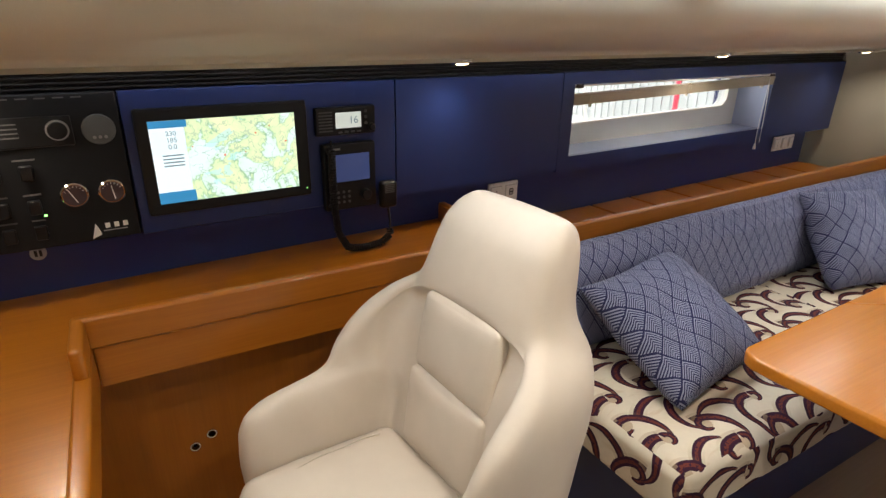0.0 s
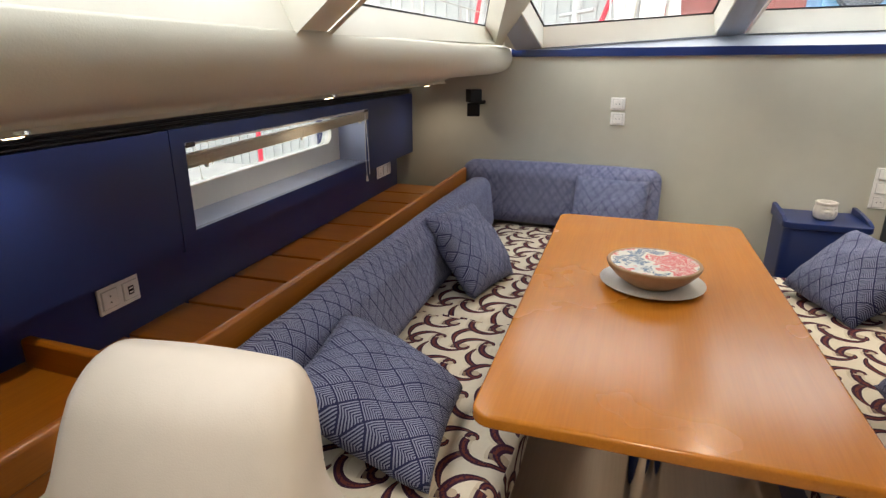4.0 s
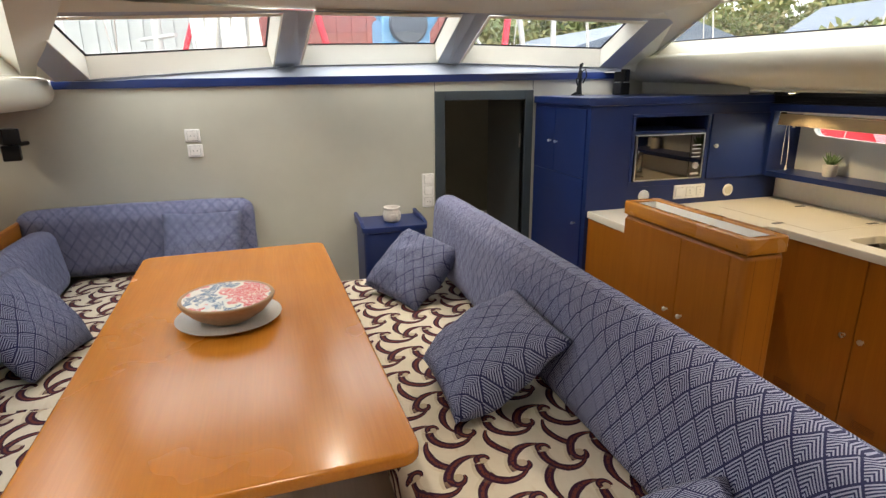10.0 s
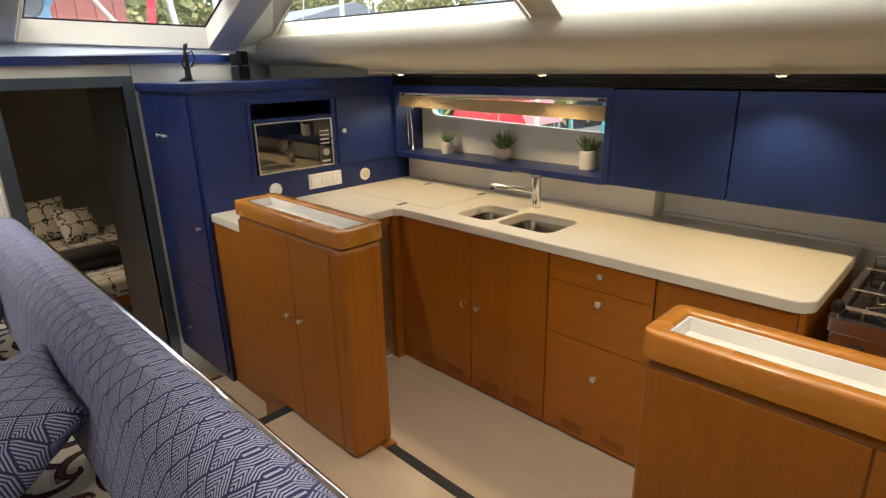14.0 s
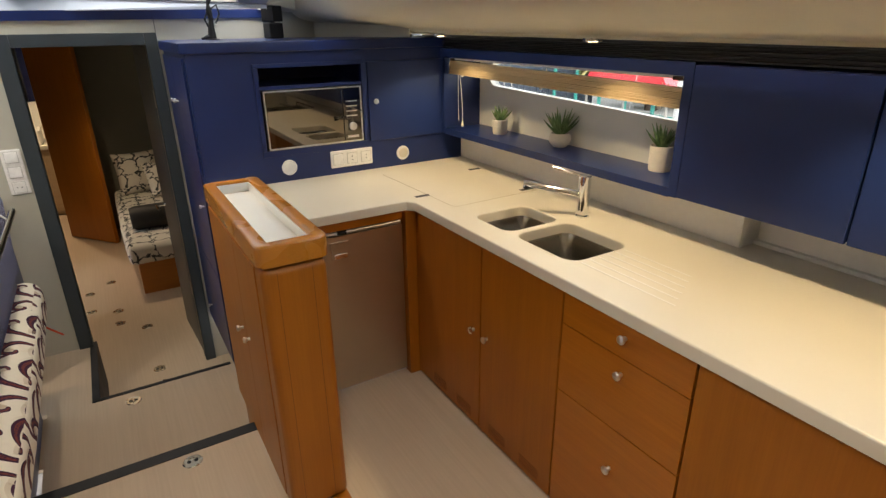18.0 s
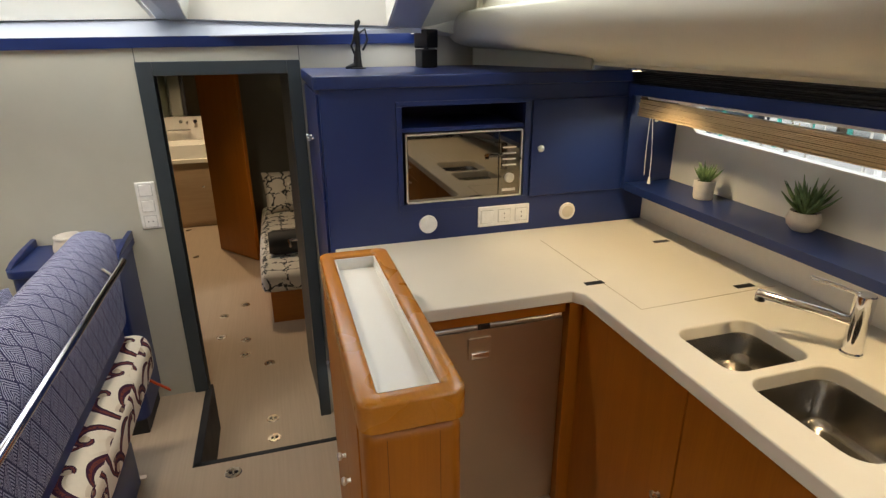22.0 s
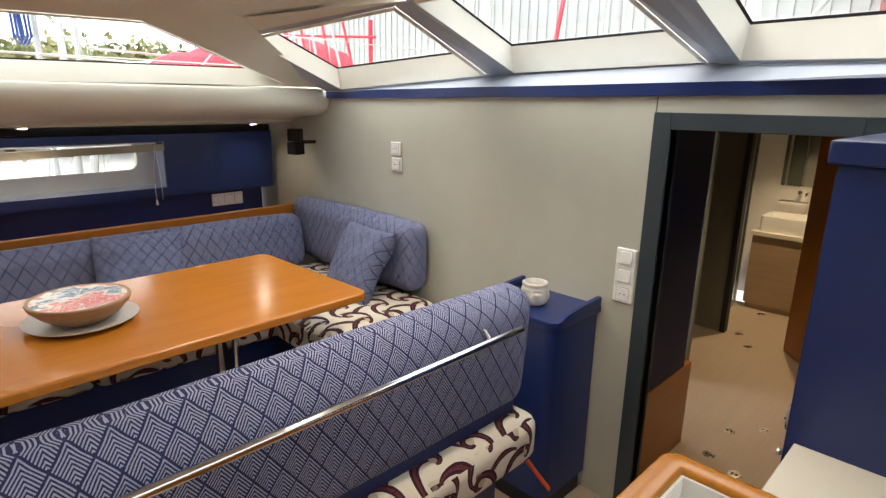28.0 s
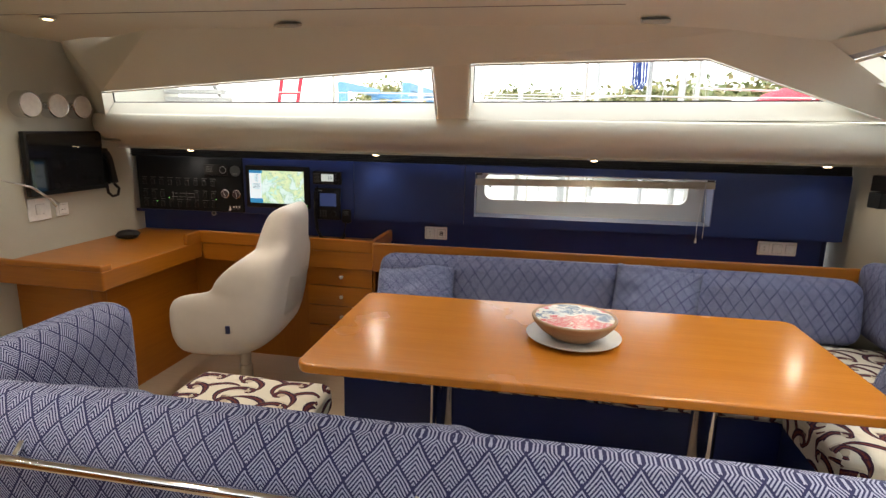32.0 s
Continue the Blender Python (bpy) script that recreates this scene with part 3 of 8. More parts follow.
def window(name, q, mx, bottom, top, inward, label):
    """A raked window: moulded cream frame, black gasket, one pane."""
    n = patch_normal(q, inward)
    w = thing(name, quad_at(q, 0.5, 0.0), label, "")
    w["kind"] = "structure"
    rings = [(0, 0, 1, 1, 0.002), (mx * 0.35, bottom * 0.25, 1 - mx * 0.35, 1 - top * 0.3, 0.012), (mx, bottom, 1 - mx, 1 - top, -0.080), (mx * 1.3, bottom * 1.10, 1 - mx * 1.3, 1 - top * 1.25, -0.086)]
    loops = []
    for u0, v0, u1, v1, d in rings:
        loops.append([quad_at(q, u, v) + n * d for u, v in ((u0, v0), (u1, v0), (u1, v1), (u0, v1))])

    def band(la, lb):
        t = bm_new()
        va, vb = [t.verts.new(p) for p in la], [t.verts.new(p) for p in lb]
        for i in range(4):
            t.faces.new((va[i], va[(i + 1) % 4], vb[(i + 1) % 4], vb[i]))
        return t
    t = band(loops[0], loops[1])
    va, vb = [t.verts.new(p) for p in loops[1]], [t.verts.new(p) for p in loops[2]]
    for i in range(4):
        t.faces.new((va[i], va[(i + 1) % 4], vb[(i + 1) % 4], vb[i]))
    bmesh.ops.remove_doubles(t, verts=t.verts[:], dist=1e-5)
    part("window_frame", t, M_CREAMTRIM, w, smooth=20)
    part("gasket", band(loops[2], loops[3]), M_RUBBER, w, "black rubber gasket", smooth=0)
    t = bm_new()
    a = [t.verts.new(p - n * 0.004) for p in loops[3]]
    b = [t.verts.new(p - n * 0.010) for p in loops[3]]
    t.faces.new(a)
    t.faces.new(b[::-1])
    for i in range(4):
        t.faces.new((a[i], b[i], b[(i + 1) % 4], a[(i + 1) % 4]))
    pane = part("pane", t, M_GLASS, w, "clear pane", smooth=0)
    pane.visible_shadow = False
    return w


def shell_ring(bm, outer, inner):
    """The lining between a facet's border and its window."""
    a, b = [bm.verts.new(p) for p in outer], [bm.verts.new(p) for p in inner]
    for i in range(4):
        bm.faces.new((a[i], a[(i + 1) % 4], b[(i + 1) % 4], b[i]))


# Blue-grey is the mullions' shade against the sky, put into the colour.
M_MULLION = painted("shaded_mullion", (0.40, 0.43, 0.50), 0.4, 0.05, 0.2)
bm = bm_new()
for k, (outer, inner) in enumerate(FACETS):
    shell_ring(bm, outer, inner)
    window("window_%d" % (k + 1), inner, 0.035, 0.155, 0.05, (-1, 0, -0.4), "raked front window in a cream moulded frame")
structure("wall_windscreen", bm, M_MULLION, "mullions between the front windows, their shade painted blue-grey", smooth=0)
bm = bm_new()
ledge = [(f[0][0], f[0][1]) for f in FACETS]
for (a, b) in ledge:
    pa, pb = Vector(a), Vector(b)
    la, lb = Vector((BX + 0.02, pa.y, trim_z(pa.y) - 0.004)), Vector((BX + 0.02, pb.y, trim_z(pb.y) - 0.004))
    if pa.x < BX + 0.02:
        la.x = pa.x
    if pb.x < BX + 0.02:
        lb.x = pb.x
    bm.faces.new([bm.verts.new(p) for p in (la, lb, pb, pa)])
structure("wall_ledge", bm, M_MULLION, "ledge under the front windows, in the mullions' shade colour", smooth=0)

# side windows in their raked bands
PW = [[(1.768, 0.950, 1.563), (3.74, 0.985, 1.597), (2.86, 0.70, 1.842), (1.822, 0.655, 1.812)],
      [(-0.42, 0.950, 1.547), (1.612, 0.950, 1.556), (1.640, 0.665, 1.800), (-0.30, 0.80, 1.675)]]
SW = [[(3.93, -2.762, 1.697), (1.753, -2.672, 1.647), (1.80, -2.36, 1.905), (2.90, -2.42, 1.925)],
      [(1.620, -2.668, 1.646), (-0.45, -2.664, 1.64), (-0.35, -2.40, 1.85), (1.64, -2.36, 1.90)]]


def side_band(name, q, wins, inward):
    """The lining round two side windows, as strips from edge to edge."""
    bm = bm_new()

    def poly(*pts):
        bm.faces.new([bm.verts.new(p) for p in pts])
    w0, w1 = wins
    a, b, c, d = q
    if Vector(a).x < Vector(b).x:      # port: a is aft
        poly(a, b, w0[1], w0[0], w1[1], w1[0])
        poly(w0[1], b, c, w0[2])
        poly(d, w1[3], w1[2], w0[3], w0[2], c, (0.3, 0.50, 1.99))
        poly(a, w1[0], w1[3], d)
        poly(w1[1], w0[0], w0[3], w1[2])
        poly((AX, 0.64, 1.955), (0.3, 0.64, 1.955), (AX, 0.875, 1.950))
    else:
        poly(a, w0[0], w0[1], w1[0], w1[1], b)
        poly(a, d, w0[3], w0[0])
        poly(d, c, w1[2], w1[3], w0[2], w0[3])
        poly(b, w1[1], w1[2], c)
        poly(w0[1], w0[2], w1[3], w1[0])
    bmesh.ops.triangulate(bm, faces=bm.faces[:])
    return structure(name, bm, M_LINING, "cream lined deckhouse side", smooth=0)


side_band("wall_deckhouse_port", PORT_BAND, PW, (0, -1, -1))
side_band("wall_deckhouse_starboard", STBD_BAND, SW, (0, 1, -1))
for k, q in enumerate(PW):
    window("window_%d" % (k + 4), q, 0.012, 0.115, 0.03, (0, -1, -1), "long raked side window in a cream frame")
for k, q in enumerate(SW):
    window("window_%d" % (k + 6), q, 0.012, 0.12, 0.05, (0, 1, -1), "long raked side window in a cream frame")
# corner posts between side bands and windscreen
bm = bm_new()
for pts in (((3.955, 0.985, 1.590), (3.955, 0.90, 1.565), (3.395, 0.97, 1.842), (3.30, 0.62, 1.90)),
            ((3.395, 0.97, 1.842), (3.30, 0.62, 1.90), (3.500, -0.355, 1.897)),
            ((3.93, -2.79, 1.690), (3.770, -2.440, 1.622), (3.300, -2.470, 1.880), (3.25, -2.30, 1.93)),
            ((3.300, -2.470, 1.880), (3.25, -2.30, 1.93), (3.500, -1.315, 1.907))):
    bm.faces.new([bm.verts.new(p) for p in pts])
bmesh.ops.triangulate(bm, faces=bm.faces[:])
for pts in (((3.77, -2.44, 1.624), (3.93, -2.79, 1.692), (3.992, -2.79, 1.58), (3.992, -2.44, 1.60)), ((3.77, -2.44, 1.624), (3.992, -2.44, 1.60), (3.77, -2.44, 1.598))):
    bm.faces.new([bm.verts.new(p) for p in pts])
structure("wall_corner_posts", bm, M_LINING, "cream corner posts", smooth=0)

# headliner
bm = bm_new()
NX, NY = 24, 24
grid = {}
for i in range(NX + 1):
    for j in range(NY + 1):
        x = AX + (3.52 - AX) * i / NX
        y = 0.66 - (0.66 + 2.32) * j / NY
        s = (y - MID) / 1.47
        drop = max(0.0, abs(s) - 0.80) / 0.20
        fore = max(0.0, (x - 2.5) / 1.02)
        z = 1.975 - 0.026 * drop ** 1.6 - 0.07 * fore ** 1.5
        grid[i, j] = bm.verts.new((x, y, z))
for i in range(NX):
    for j in range(NY):
        bm.faces.new((grid[i, j], grid[i, j + 1], grid[i + 1, j + 1], grid[i + 1, j]))
structure("ceiling", bm, M_LINING, "cream headliner panels over the saloon", smooth=60)

# coamings: the rounded mouldings under the side windows
COAM = [(1.03, 1.575), (0.968, 1.562), (0.942, 1.558), (0.934, 1.549), (0.925, 1.515), (0.927, 1.482), (0.940, 1.450), (0.964, 1.428), (1.002, 1.413), (1.07, 1.401), (1.14, 1.393), (1.27, 1.376), (1.305, 1.365), (1.312, 1.353), (1.30, 1.342), (1.36, 1.341)]
for name, sign, dz in (("wall_coaming_port", 1, 0.0), ("wall_coaming_starboard", -1, 0.105)):
    bm = bm_new()
    cols = []
    for x in (AX, -0.44, 0.5, 1.5, 2.5, 3.3, BX):
        aft = 0.115 if x == AX else 0.0
        k = (x - AX) / (BX - AX)
        tilt = (0.02 if sign > 0 else 0.03) * k
        cols.append([bm.verts.new((x, y + (0.055 * (x - 1.8) * 0.5 if y > 1.1 else aft * min(1.0, (1.14 - y) / 0.14)) if sign > 0 else 2 * MID - y - (0.02 if y > 1.1 else 0), z + dz + tilt)) for y, z in COAM])
    for a, b in zip(cols, cols[1:]):
        for j in range(len(COAM) - 1):
            bm.faces.new((a[j], a[j + 1], b[j + 1], b[j]))
    structure(name, bm, M_LINING, "cream vinyl coaming under the side windows", smooth=60)

# hull sides, aft bulkhead, roof closure
bm = bm_new()
plate(bm, rect(AX, -0.5, 3.99, 1.45), [rect(1.70, 1.0, 3.22, 1.26)], lambda u, v, d: PORT @ Vector((u, 0.275 + d, v)), 0.06)
structure("wall_hull_port", bm, M_BLUE_DARK, "dark blue hull lining")
bm = bm_new()
plate(bm, rect(AX, -0.5, BX, 1.55), [rect(1.74, 1.1, 3.22, 1.345)], lambda u, v, d: Vector((u, -3.50 - d, v)), 0.06)
structure("wall_hull_starboard", bm, M_SPLASH, "pale hull lining")
structure("wall_aft", B((AX - 0.05, -3.5, -0.5), (AX, 1.9, 2.1)), M_GREY, "warm grey aft bulkhead")

# ---- saloon ----
def soft_box(a, b, r=0.04, seg=4, bulge=0.012, cuts=6, m=None, seed=0, wrap=None):
    """An upholstered block: rounded edges, a slight crown and uneven stuffing."""
    t = bm_new()
    box(t, a, b, r, seg)
    bmesh.ops.subdivide_edges(t, edges=[e for e in t.edges if e.calc_length() > 0.12], cuts=cuts, use_grid_fill=True)
    lo, hi = Vector(a), Vector(b)
    lo, hi = Vector(map(min, lo, hi)), Vector(map(max, lo, hi))
    mid, half = (lo + hi) / 2, (hi - lo) / 2
    for v in t.verts:
        q = [(v.co[i] - mid[i]) / half[i] for i in range(3)]
        for i in range(3):
            if abs(q[i]) > 0.98:
                j, k = (i + 1) % 3, (i + 2) % 3
                crown = max(0.0, (1 - q[j] ** 2)) * max(0.0, (1 - q[k] ** 2))
                v.co[i] += math.copysign(1, q[i]) * bulge * min(1.0, crown * 1.5)
        v.co += noise.noise_vector(v.co * 5.0 + Vector((seed, 0, 0))) * 0.004
    t.normal_update()
    if wrap is None:
        box_uv(t)
    else:
        wrap_uv(t, wrap)
    bm = bm_new()
    bm.loops.layers.uv.new("UVMap")
    return merge(bm, t, m)


# dining table
TAB = pose(2.343, 0.022, 0, 0, 0, 1.5)
table = thing("dining_table", (2.343, 0.022, 0), "varnished cherry dining table on two chrome posts", "table", rz=1.5)
bm = bm_new()
loop = rect(-0.935, -0.427, 0.935, 0.427, 0.05, 6)
extrude_loop(bm, loop, lambda u, v, d: TAB @ Vector((u, v, d)), 0.708, 0.744)
bmesh.ops.bevel(bm, geom=[e for e in bm.edges if abs(e.verts[0].co.z - e.verts[1].co.z) < 1e-5], offset=0.009, segments=3, profile=0.5, affect="EDGES")
part("tabletop", bm, M_TABLE, table)
for dx in (-0.50, 0.50):
    part("mounting_plate", B((dx - 0.13, -0.13, 0.694), (dx + 0.13, 0.13, 0.708), 0.004, 2, TAB), M_BLACK, table)
for dx in (-0.50, 0.50):
    bm = L([(1e-6, 0), (0.10, 0), (0.10, 0.008), (0.055, 0.014), (0.052, 0.03), (0.048, 0.034), (0.048, 0.69), (1e-6, 0.694)], TAB @ Matrix.Translation((dx, 0, 0.0)), 40)
    part("leg", bm, M_CHROME, table, "polished chrome post")

# plate and bowl
m = Mat("grey_white_ceramic", 0.3)
sep = m.nt.nodes.new("ShaderNodeSeparateXYZ")
m.nt.links.new(m.coords("Object"), sep.inputs[0])
px_, py_ = E(m.nt, sep.outputs[0]) - 2.342, E(m.nt, sep.outputs[1]) - 0.03
spoke = ((py_.op("ARCTAN2", px_) * 15.0).fract() - 0.5).abs().below(0.09)
inner = (px_ * px_ + py_ * py_).sqrt().below(0.168)
m.colour(m.mix(spoke * inner * 0.55, m.ramp(m.noise(20, 2), [(0.3, (0.58, 0.56, 0.53)), (0.7, (0.64, 0.62, 0.59))]), (0.30, 0.28, 0.26)))
M_PLATE = m.mat
bm = L([(1e-6, 0), (0.10, 0.0), (0.115, 0.003), (0.165, 0.012), (0.182, 0.018), (0.184, 0.021), (0.165, 0.017), (0.115, 0.008), (1e-6, 0.006)], Matrix.Translation((2.342, 0.03, 0.744)) @ Matrix.Diagonal((0.965, 0.965, 1, 1)), 56)
single("plate", bm, M_PLATE, "grey-white round charger plate on the dining table", "plate")
m = Mat("painted_coral_glaze", 0.34, coat=0.1)
a = m.noise(21, 6, rough=0.8, distort=2.4)
b = m.noise(20, 6, m.coords("Object", (1, 1, 1), (0.4, 0.2, 1.0)), 0.8, 2.4)
spot = m.noise(7.5, 2)
spot2 = m.noise(8.5, 2, m.coords("Object", (1, 1, 1), (1.2, 0.7, 2.0)))
c = m.ramp(m.noise(5, 2), [(0.35, (0.82, 0.77, 0.68)), (0.65, (0.84, 0.84, 0.82))])
c = m.mix(((spot2 - 0.55).max(0.0) * 5.0).min(0.7), c, (0.36, 0.60, 0.74))
c = m.mix(((spot - 0.58).max(0.0) * 4.0).min(0.6), c, (0.86, 0.46, 0.38))
c = m.mix((a - 0.5).abs().below(0.050) * spot.above(0.50), c, (0.72, 0.07, 0.10))
c = m.mix((b - 0.5).abs().below(0.045) * spot.below(0.445), c, (0.05, 0.15, 0.32))
m.colour(c)
M_CORAL = m.mat
M_BOWL = timber("mango_wood", (0.30, 0.165, 0.075), (0.46, 0.29, 0.15), 0, 0.5, 1.5, 0.0)
bowl = thing("bowl", (2.342, 0.03, 0.75), "wooden bowl glazed inside with coral pattern, on a plate", "bowl")
BT = Matrix.Translation((2.342, 0.03, 0.752)) @ Matrix.Diagonal((0.965, 0.965, 0.96, 1))
part("shell", L([(1e-6, 0), (0.075, 0), (0.085, 0.004), (0.13, 0.035), (0.158, 0.066), (0.165, 0.082), (0.163, 0.087), (0.156, 0.088), (0.151, 0.085)], BT, 56), M_BOWL, bowl, "brown wooden outside")
part("glaze", L([(0.1515, 0.0855), (0.146, 0.068), (0.122, 0.040), (0.075, 0.012), (1e-6, 0.008)], BT, 56), M_CORAL, bowl, "white glaze with red and blue coral")

# settees
def settee(name, at, label):
    return thing(name, at, label, "settee")


s = settee("settee", (2.5, 0.7, 0), "built-in navy settee with hook-print seats and chevron backs against the hull")
bm = B((1.26, 0.43, 0.0), (3.96, 1.05, 0.305), 0.006)
box(bm, (3.28, -0.07, 0.0), (3.96, 0.43, 0.305), 0.006)
part("base", bm, M_BLUE, s, "navy painted plinth")
part("seat_cushion", soft_box((1.22, 0.37, 0.305), (2.42, 0.99, 0.475), 0.035, seed=1), M_CHAIN, s)
part("seat_cushion", soft_box((2.425, 0.37, 0.305), (3.94, 0.99, 0.475), 0.035, seed=2), M_CHAIN, s)
part("seat_cushion", soft_box((3.24, -0.12, 0.305), (3.93, 0.368, 0.475), 0.035, seed=3), M_CHAIN, s)
LEAN = lambda y, z, a: Matrix.Translation((0, y, z)) @ Matrix.Rotation(radians(a), 4, "X") @ Matrix.Translation((0, -y, -z))
SK = Matrix.Translation((2.6, 0.95, 0)) @ Matrix.Rotation(radians(1.6), 4, "Z") @ Matrix.Translation((-2.6, -0.95, 0))
part("back_cushion", soft_box((1.30, 0.91, 0.475), (3.80, 1.06, 0.815), 0.06, 5, cuts=18, m=SK @ LEAN(0.95, 0.47, -8), seed=4, wrap=0), M_CHEV, s)
part("back_cushion", soft_box((3.83, -0.02, 0.51), (3.975, 1.19, 0.885), 0.055, 5, cuts=10, seed=6, wrap=1), M_CHEV, s)

AFT_DIP = Matrix.Translation((3.36, 0, 0.9)) @ Matrix.Rotation(radians(-0.4), 4, "Y") @ Matrix.Translation((-3.36, 0, -0.9))
s = settee("settee", (2.2, -0.8, 0), "free-standing navy settee with hook-print seats and a chevron back")
bm = B((0.92, -1.055, -0.0), (3.335, -0.50, 0.345), 0.006)
box(bm, (2.54, -1.055, LAND), (3.335, -0.60, 0.02), 0.004)
box(bm, (0.90, -0.60, 0.0), (1.32, -0.06, 0.345), 0.006)
part("base", bm, M_BLUE, s, "navy painted plinth")
part("seat_cushion", soft_box((1.40, -1.195, 0.305), (3.395, -0.43, 0.490), 0.055, seed=11), M_CHAIN, s)
part("seat_cushion", soft_box((0.80, -1.10, 0.35), (1.395, -0.02, 0.48), 0.04, seed=12), M_CHAIN, s)
part("back_cushion", soft_box((0.72, -1.14, 0.52), (3.378, -0.985, 0.94), 0.065, 6, cuts=18, m=AFT_DIP @ LEAN(-1.06, 0.6, 4), seed=13, wrap=0), M_CHEV, s)
part("back_cushion", soft_box((0.63, -1.02, 0.47), (0.79, -0.36, 0.885), 0.06, 5, seed=15, wrap=1), M_CHEV, s)
SEAM_M = AFT_DIP @ LEAN(-1.06, 0.6, 4)
part("seam", T([SEAM_M @ Vector((x, -1.1405, 0.862)) for x in (0.80, 1.4, 2.0, 2.6, 3.31)], 0.0022, 6), M_BLUE_DARK, s, "dark stitched seam")
bm = bm_new()
box(bm, (0.75, -1.12, 0.36), (3.33, -1.09, 0.62), 0.004)
part("back_board", bm, M_BLUE, s, "navy board under the back")
rail = thing("grab_rail", (2.2, -1.19, 0.8), "polished steel grab rail on the settee back", "rail")
part("bar", T([(1.02, -1.19, 0.822), (3.255, -1.19, 0.835)], 0.0125, 16), M_CHROME, rail)
for x in (1.16, 2.02, 3.11):
    bm = T([(x, -1.13, 0.862 - (3.28 - x) * 0.006), (x, -1.165, 0.862 - (3.28 - x) * 0.006), (x, -1.185, 0.840 - (3.28 - x) * 0.006)], 0.008, 10)
    lathe(bm, [(1e-6, 0), (0.022, 0), (0.02, 0.006), (1e-6, 0.007)], 20, Matrix.Translation((x, -1.138, 0.862 - (3.28 - x) * 0.006)) @ Matrix.Rotation(radians(90), 4, "X"))
    part("bracket", bm, M_CHROME, rail)


def scatter(c0, c1, c2, c3, size, d, seed, nudge=(0, 0, 0)):
    """A cushion whose four corners lie about these places, in order round it."""
    p = [Vector(c) for c in (c0, c1, c2, c3)]
    ax = ((p[1] - p[0]) + (p[2] - p[3])).normalized()
    az = ((p[0] - p[3]) + (p[1] - p[2])) * 0.5
    az = (az - ax * az.dot(ax)).normalized()
    ay = az.cross(ax)
    o = sum(p, Vector()) / 4 + Vector(nudge)
    m = Matrix(((ax.x, ay.x, az.x, o.x), (ax.y, ay.y, az.y, o.y), (ax.z, ay.z, az.z, o.z), (0, 0, 0, 1)))
    bm = pillow(bm_new(), size, size, d, m, 0.36, 24, 0.026, seed, 0.045)
    return single("scatter_cushion", bm, M_CHEV_S, "plump navy chevron scatter cushion lying on the settee", "cushion", "scatter cushions", smooth=80)


scatter((1.33, 0.88, 0.70), (1.79, 0.93, 0.735), (1.77, 0.57, 0.52), (1.35, 0.524, 0.50), 0.43, 0.19, 1, (-0.01, -0.01, 0.025))
scatter((2.56, 0.92, 0.85), (3.05, 0.93, 0.78), (2.85, 0.62, 0.54), (2.62, 0.78, 0.50), 0.42, 0.17, 2)
scatter((3.78, 0.485, 0.82), (3.78, 0.015, 0.81), (3.57, -0.01, 0.49), (3.66, 0.54, 0.49), 0.43, 0.16, 3)
scatter((3.148, -0.876, 0.753), (2.93, -0.985, 0.724), (2.826, -0.737, 0.49), (3.105, -0.571, 0.527), 0.39, 0.18, 4, (0, 0, 0.02))
scatter((2.217, -0.98, 0.779), (1.755, -0.965, 0.739), (1.70, -0.628, 0.560), (2.16, -0.631, 0.545), 0.43, 0.20, 5, (0, 0, 0.025))
scatter((1.10, -0.95, 0.74), (0.80, -0.80, 0.74), (0.95, -0.55, 0.56), (1.25, -0.70, 0.56), 0.40, 0.16, 6)

# shelf behind the port settee
shelf = thing("shelf", (2.6, 1.3, 0.79), "slatted cherry shelf with a fiddle rail behind the settee", "shelf")
SHELF = Matrix.Translation((1.29, 1.078, 0)) @ Matrix.Rotation(math.atan(0.036), 4, "Z") @ Matrix.Translation((-1.29, 0, 0))
part("board", B((1.21, 0.0, 0.665), (3.90, 0.50, 0.685), 0.002, m=SHELF), M_WOOD_X, shelf)
for k in range(10):
    x = 1.26 + k * 0.264
    part("slat", B((x, 0.035, 0.685), (x + 0.246, 0.50, 0.697), 0.003, 1, SHELF), M_WOOD_Y, shelf)
part("fiddle", B((1.20, 0.0, 0.665), (3.90, 0.026, 0.842), 0.010, 3, SHELF), M_WOOD_X, shelf)

# small chest by the door
CHX, CHY0, CHY1, CHZ = 3.642, -1.062, -0.645, 0.700
chest = thing("side_cabinet", (3.8, -0.83, LAND), "small navy cabinet with a tray top beside the doorway", "cabinet")


def round_front(x0, x1, y0, y1, r, n=6):
    """A plan with its two forward-facing corners rounded."""
    lp = [(x1, y0)]
    lp += [(x0 + r - r * math.sin(radians(90 * k / n)), y0 + r - r * math.cos(radians(90 * k / n))) for k in range(n + 1)]
    lp += [(x0 + r - r * math.cos(radians(90 * k / n)), y1 - r + r * math.sin(radians(90 * k / n))) for k in range(n + 1)]
    return lp + [(x1, y1)]


UP = lambda u, v, d: Vector((u, v, d))
part("body", extrude_loop(bm_new(), round_front(CHX + 0.012, 3.972, CHY0 + 0.012, CHY1 - 0.012, 0.045), UP, -0.10, CHZ - 0.034), M_BLUE, chest)
part("plinth", B((CHX + 0.04, CHY0 + 0.03, LAND), (3.965, CHY1 - 0.03, -0.10)), M_RUBBER, chest, "black recessed plinth")
bm = extrude_loop(bm_new(), round_front(CHX, 3.98, CHY0, CHY1, 0.05), UP, CHZ - 0.034, CHZ)
bmesh.ops.bevel(bm, geom=[e for e in bm.edges if abs(e.verts[0].co.z - e.verts[1].co.z) < 1e-5], offset=0.006, segments=2, profile=0.5, affect="EDGES")
part("tray", bm, M_BLUE, chest)
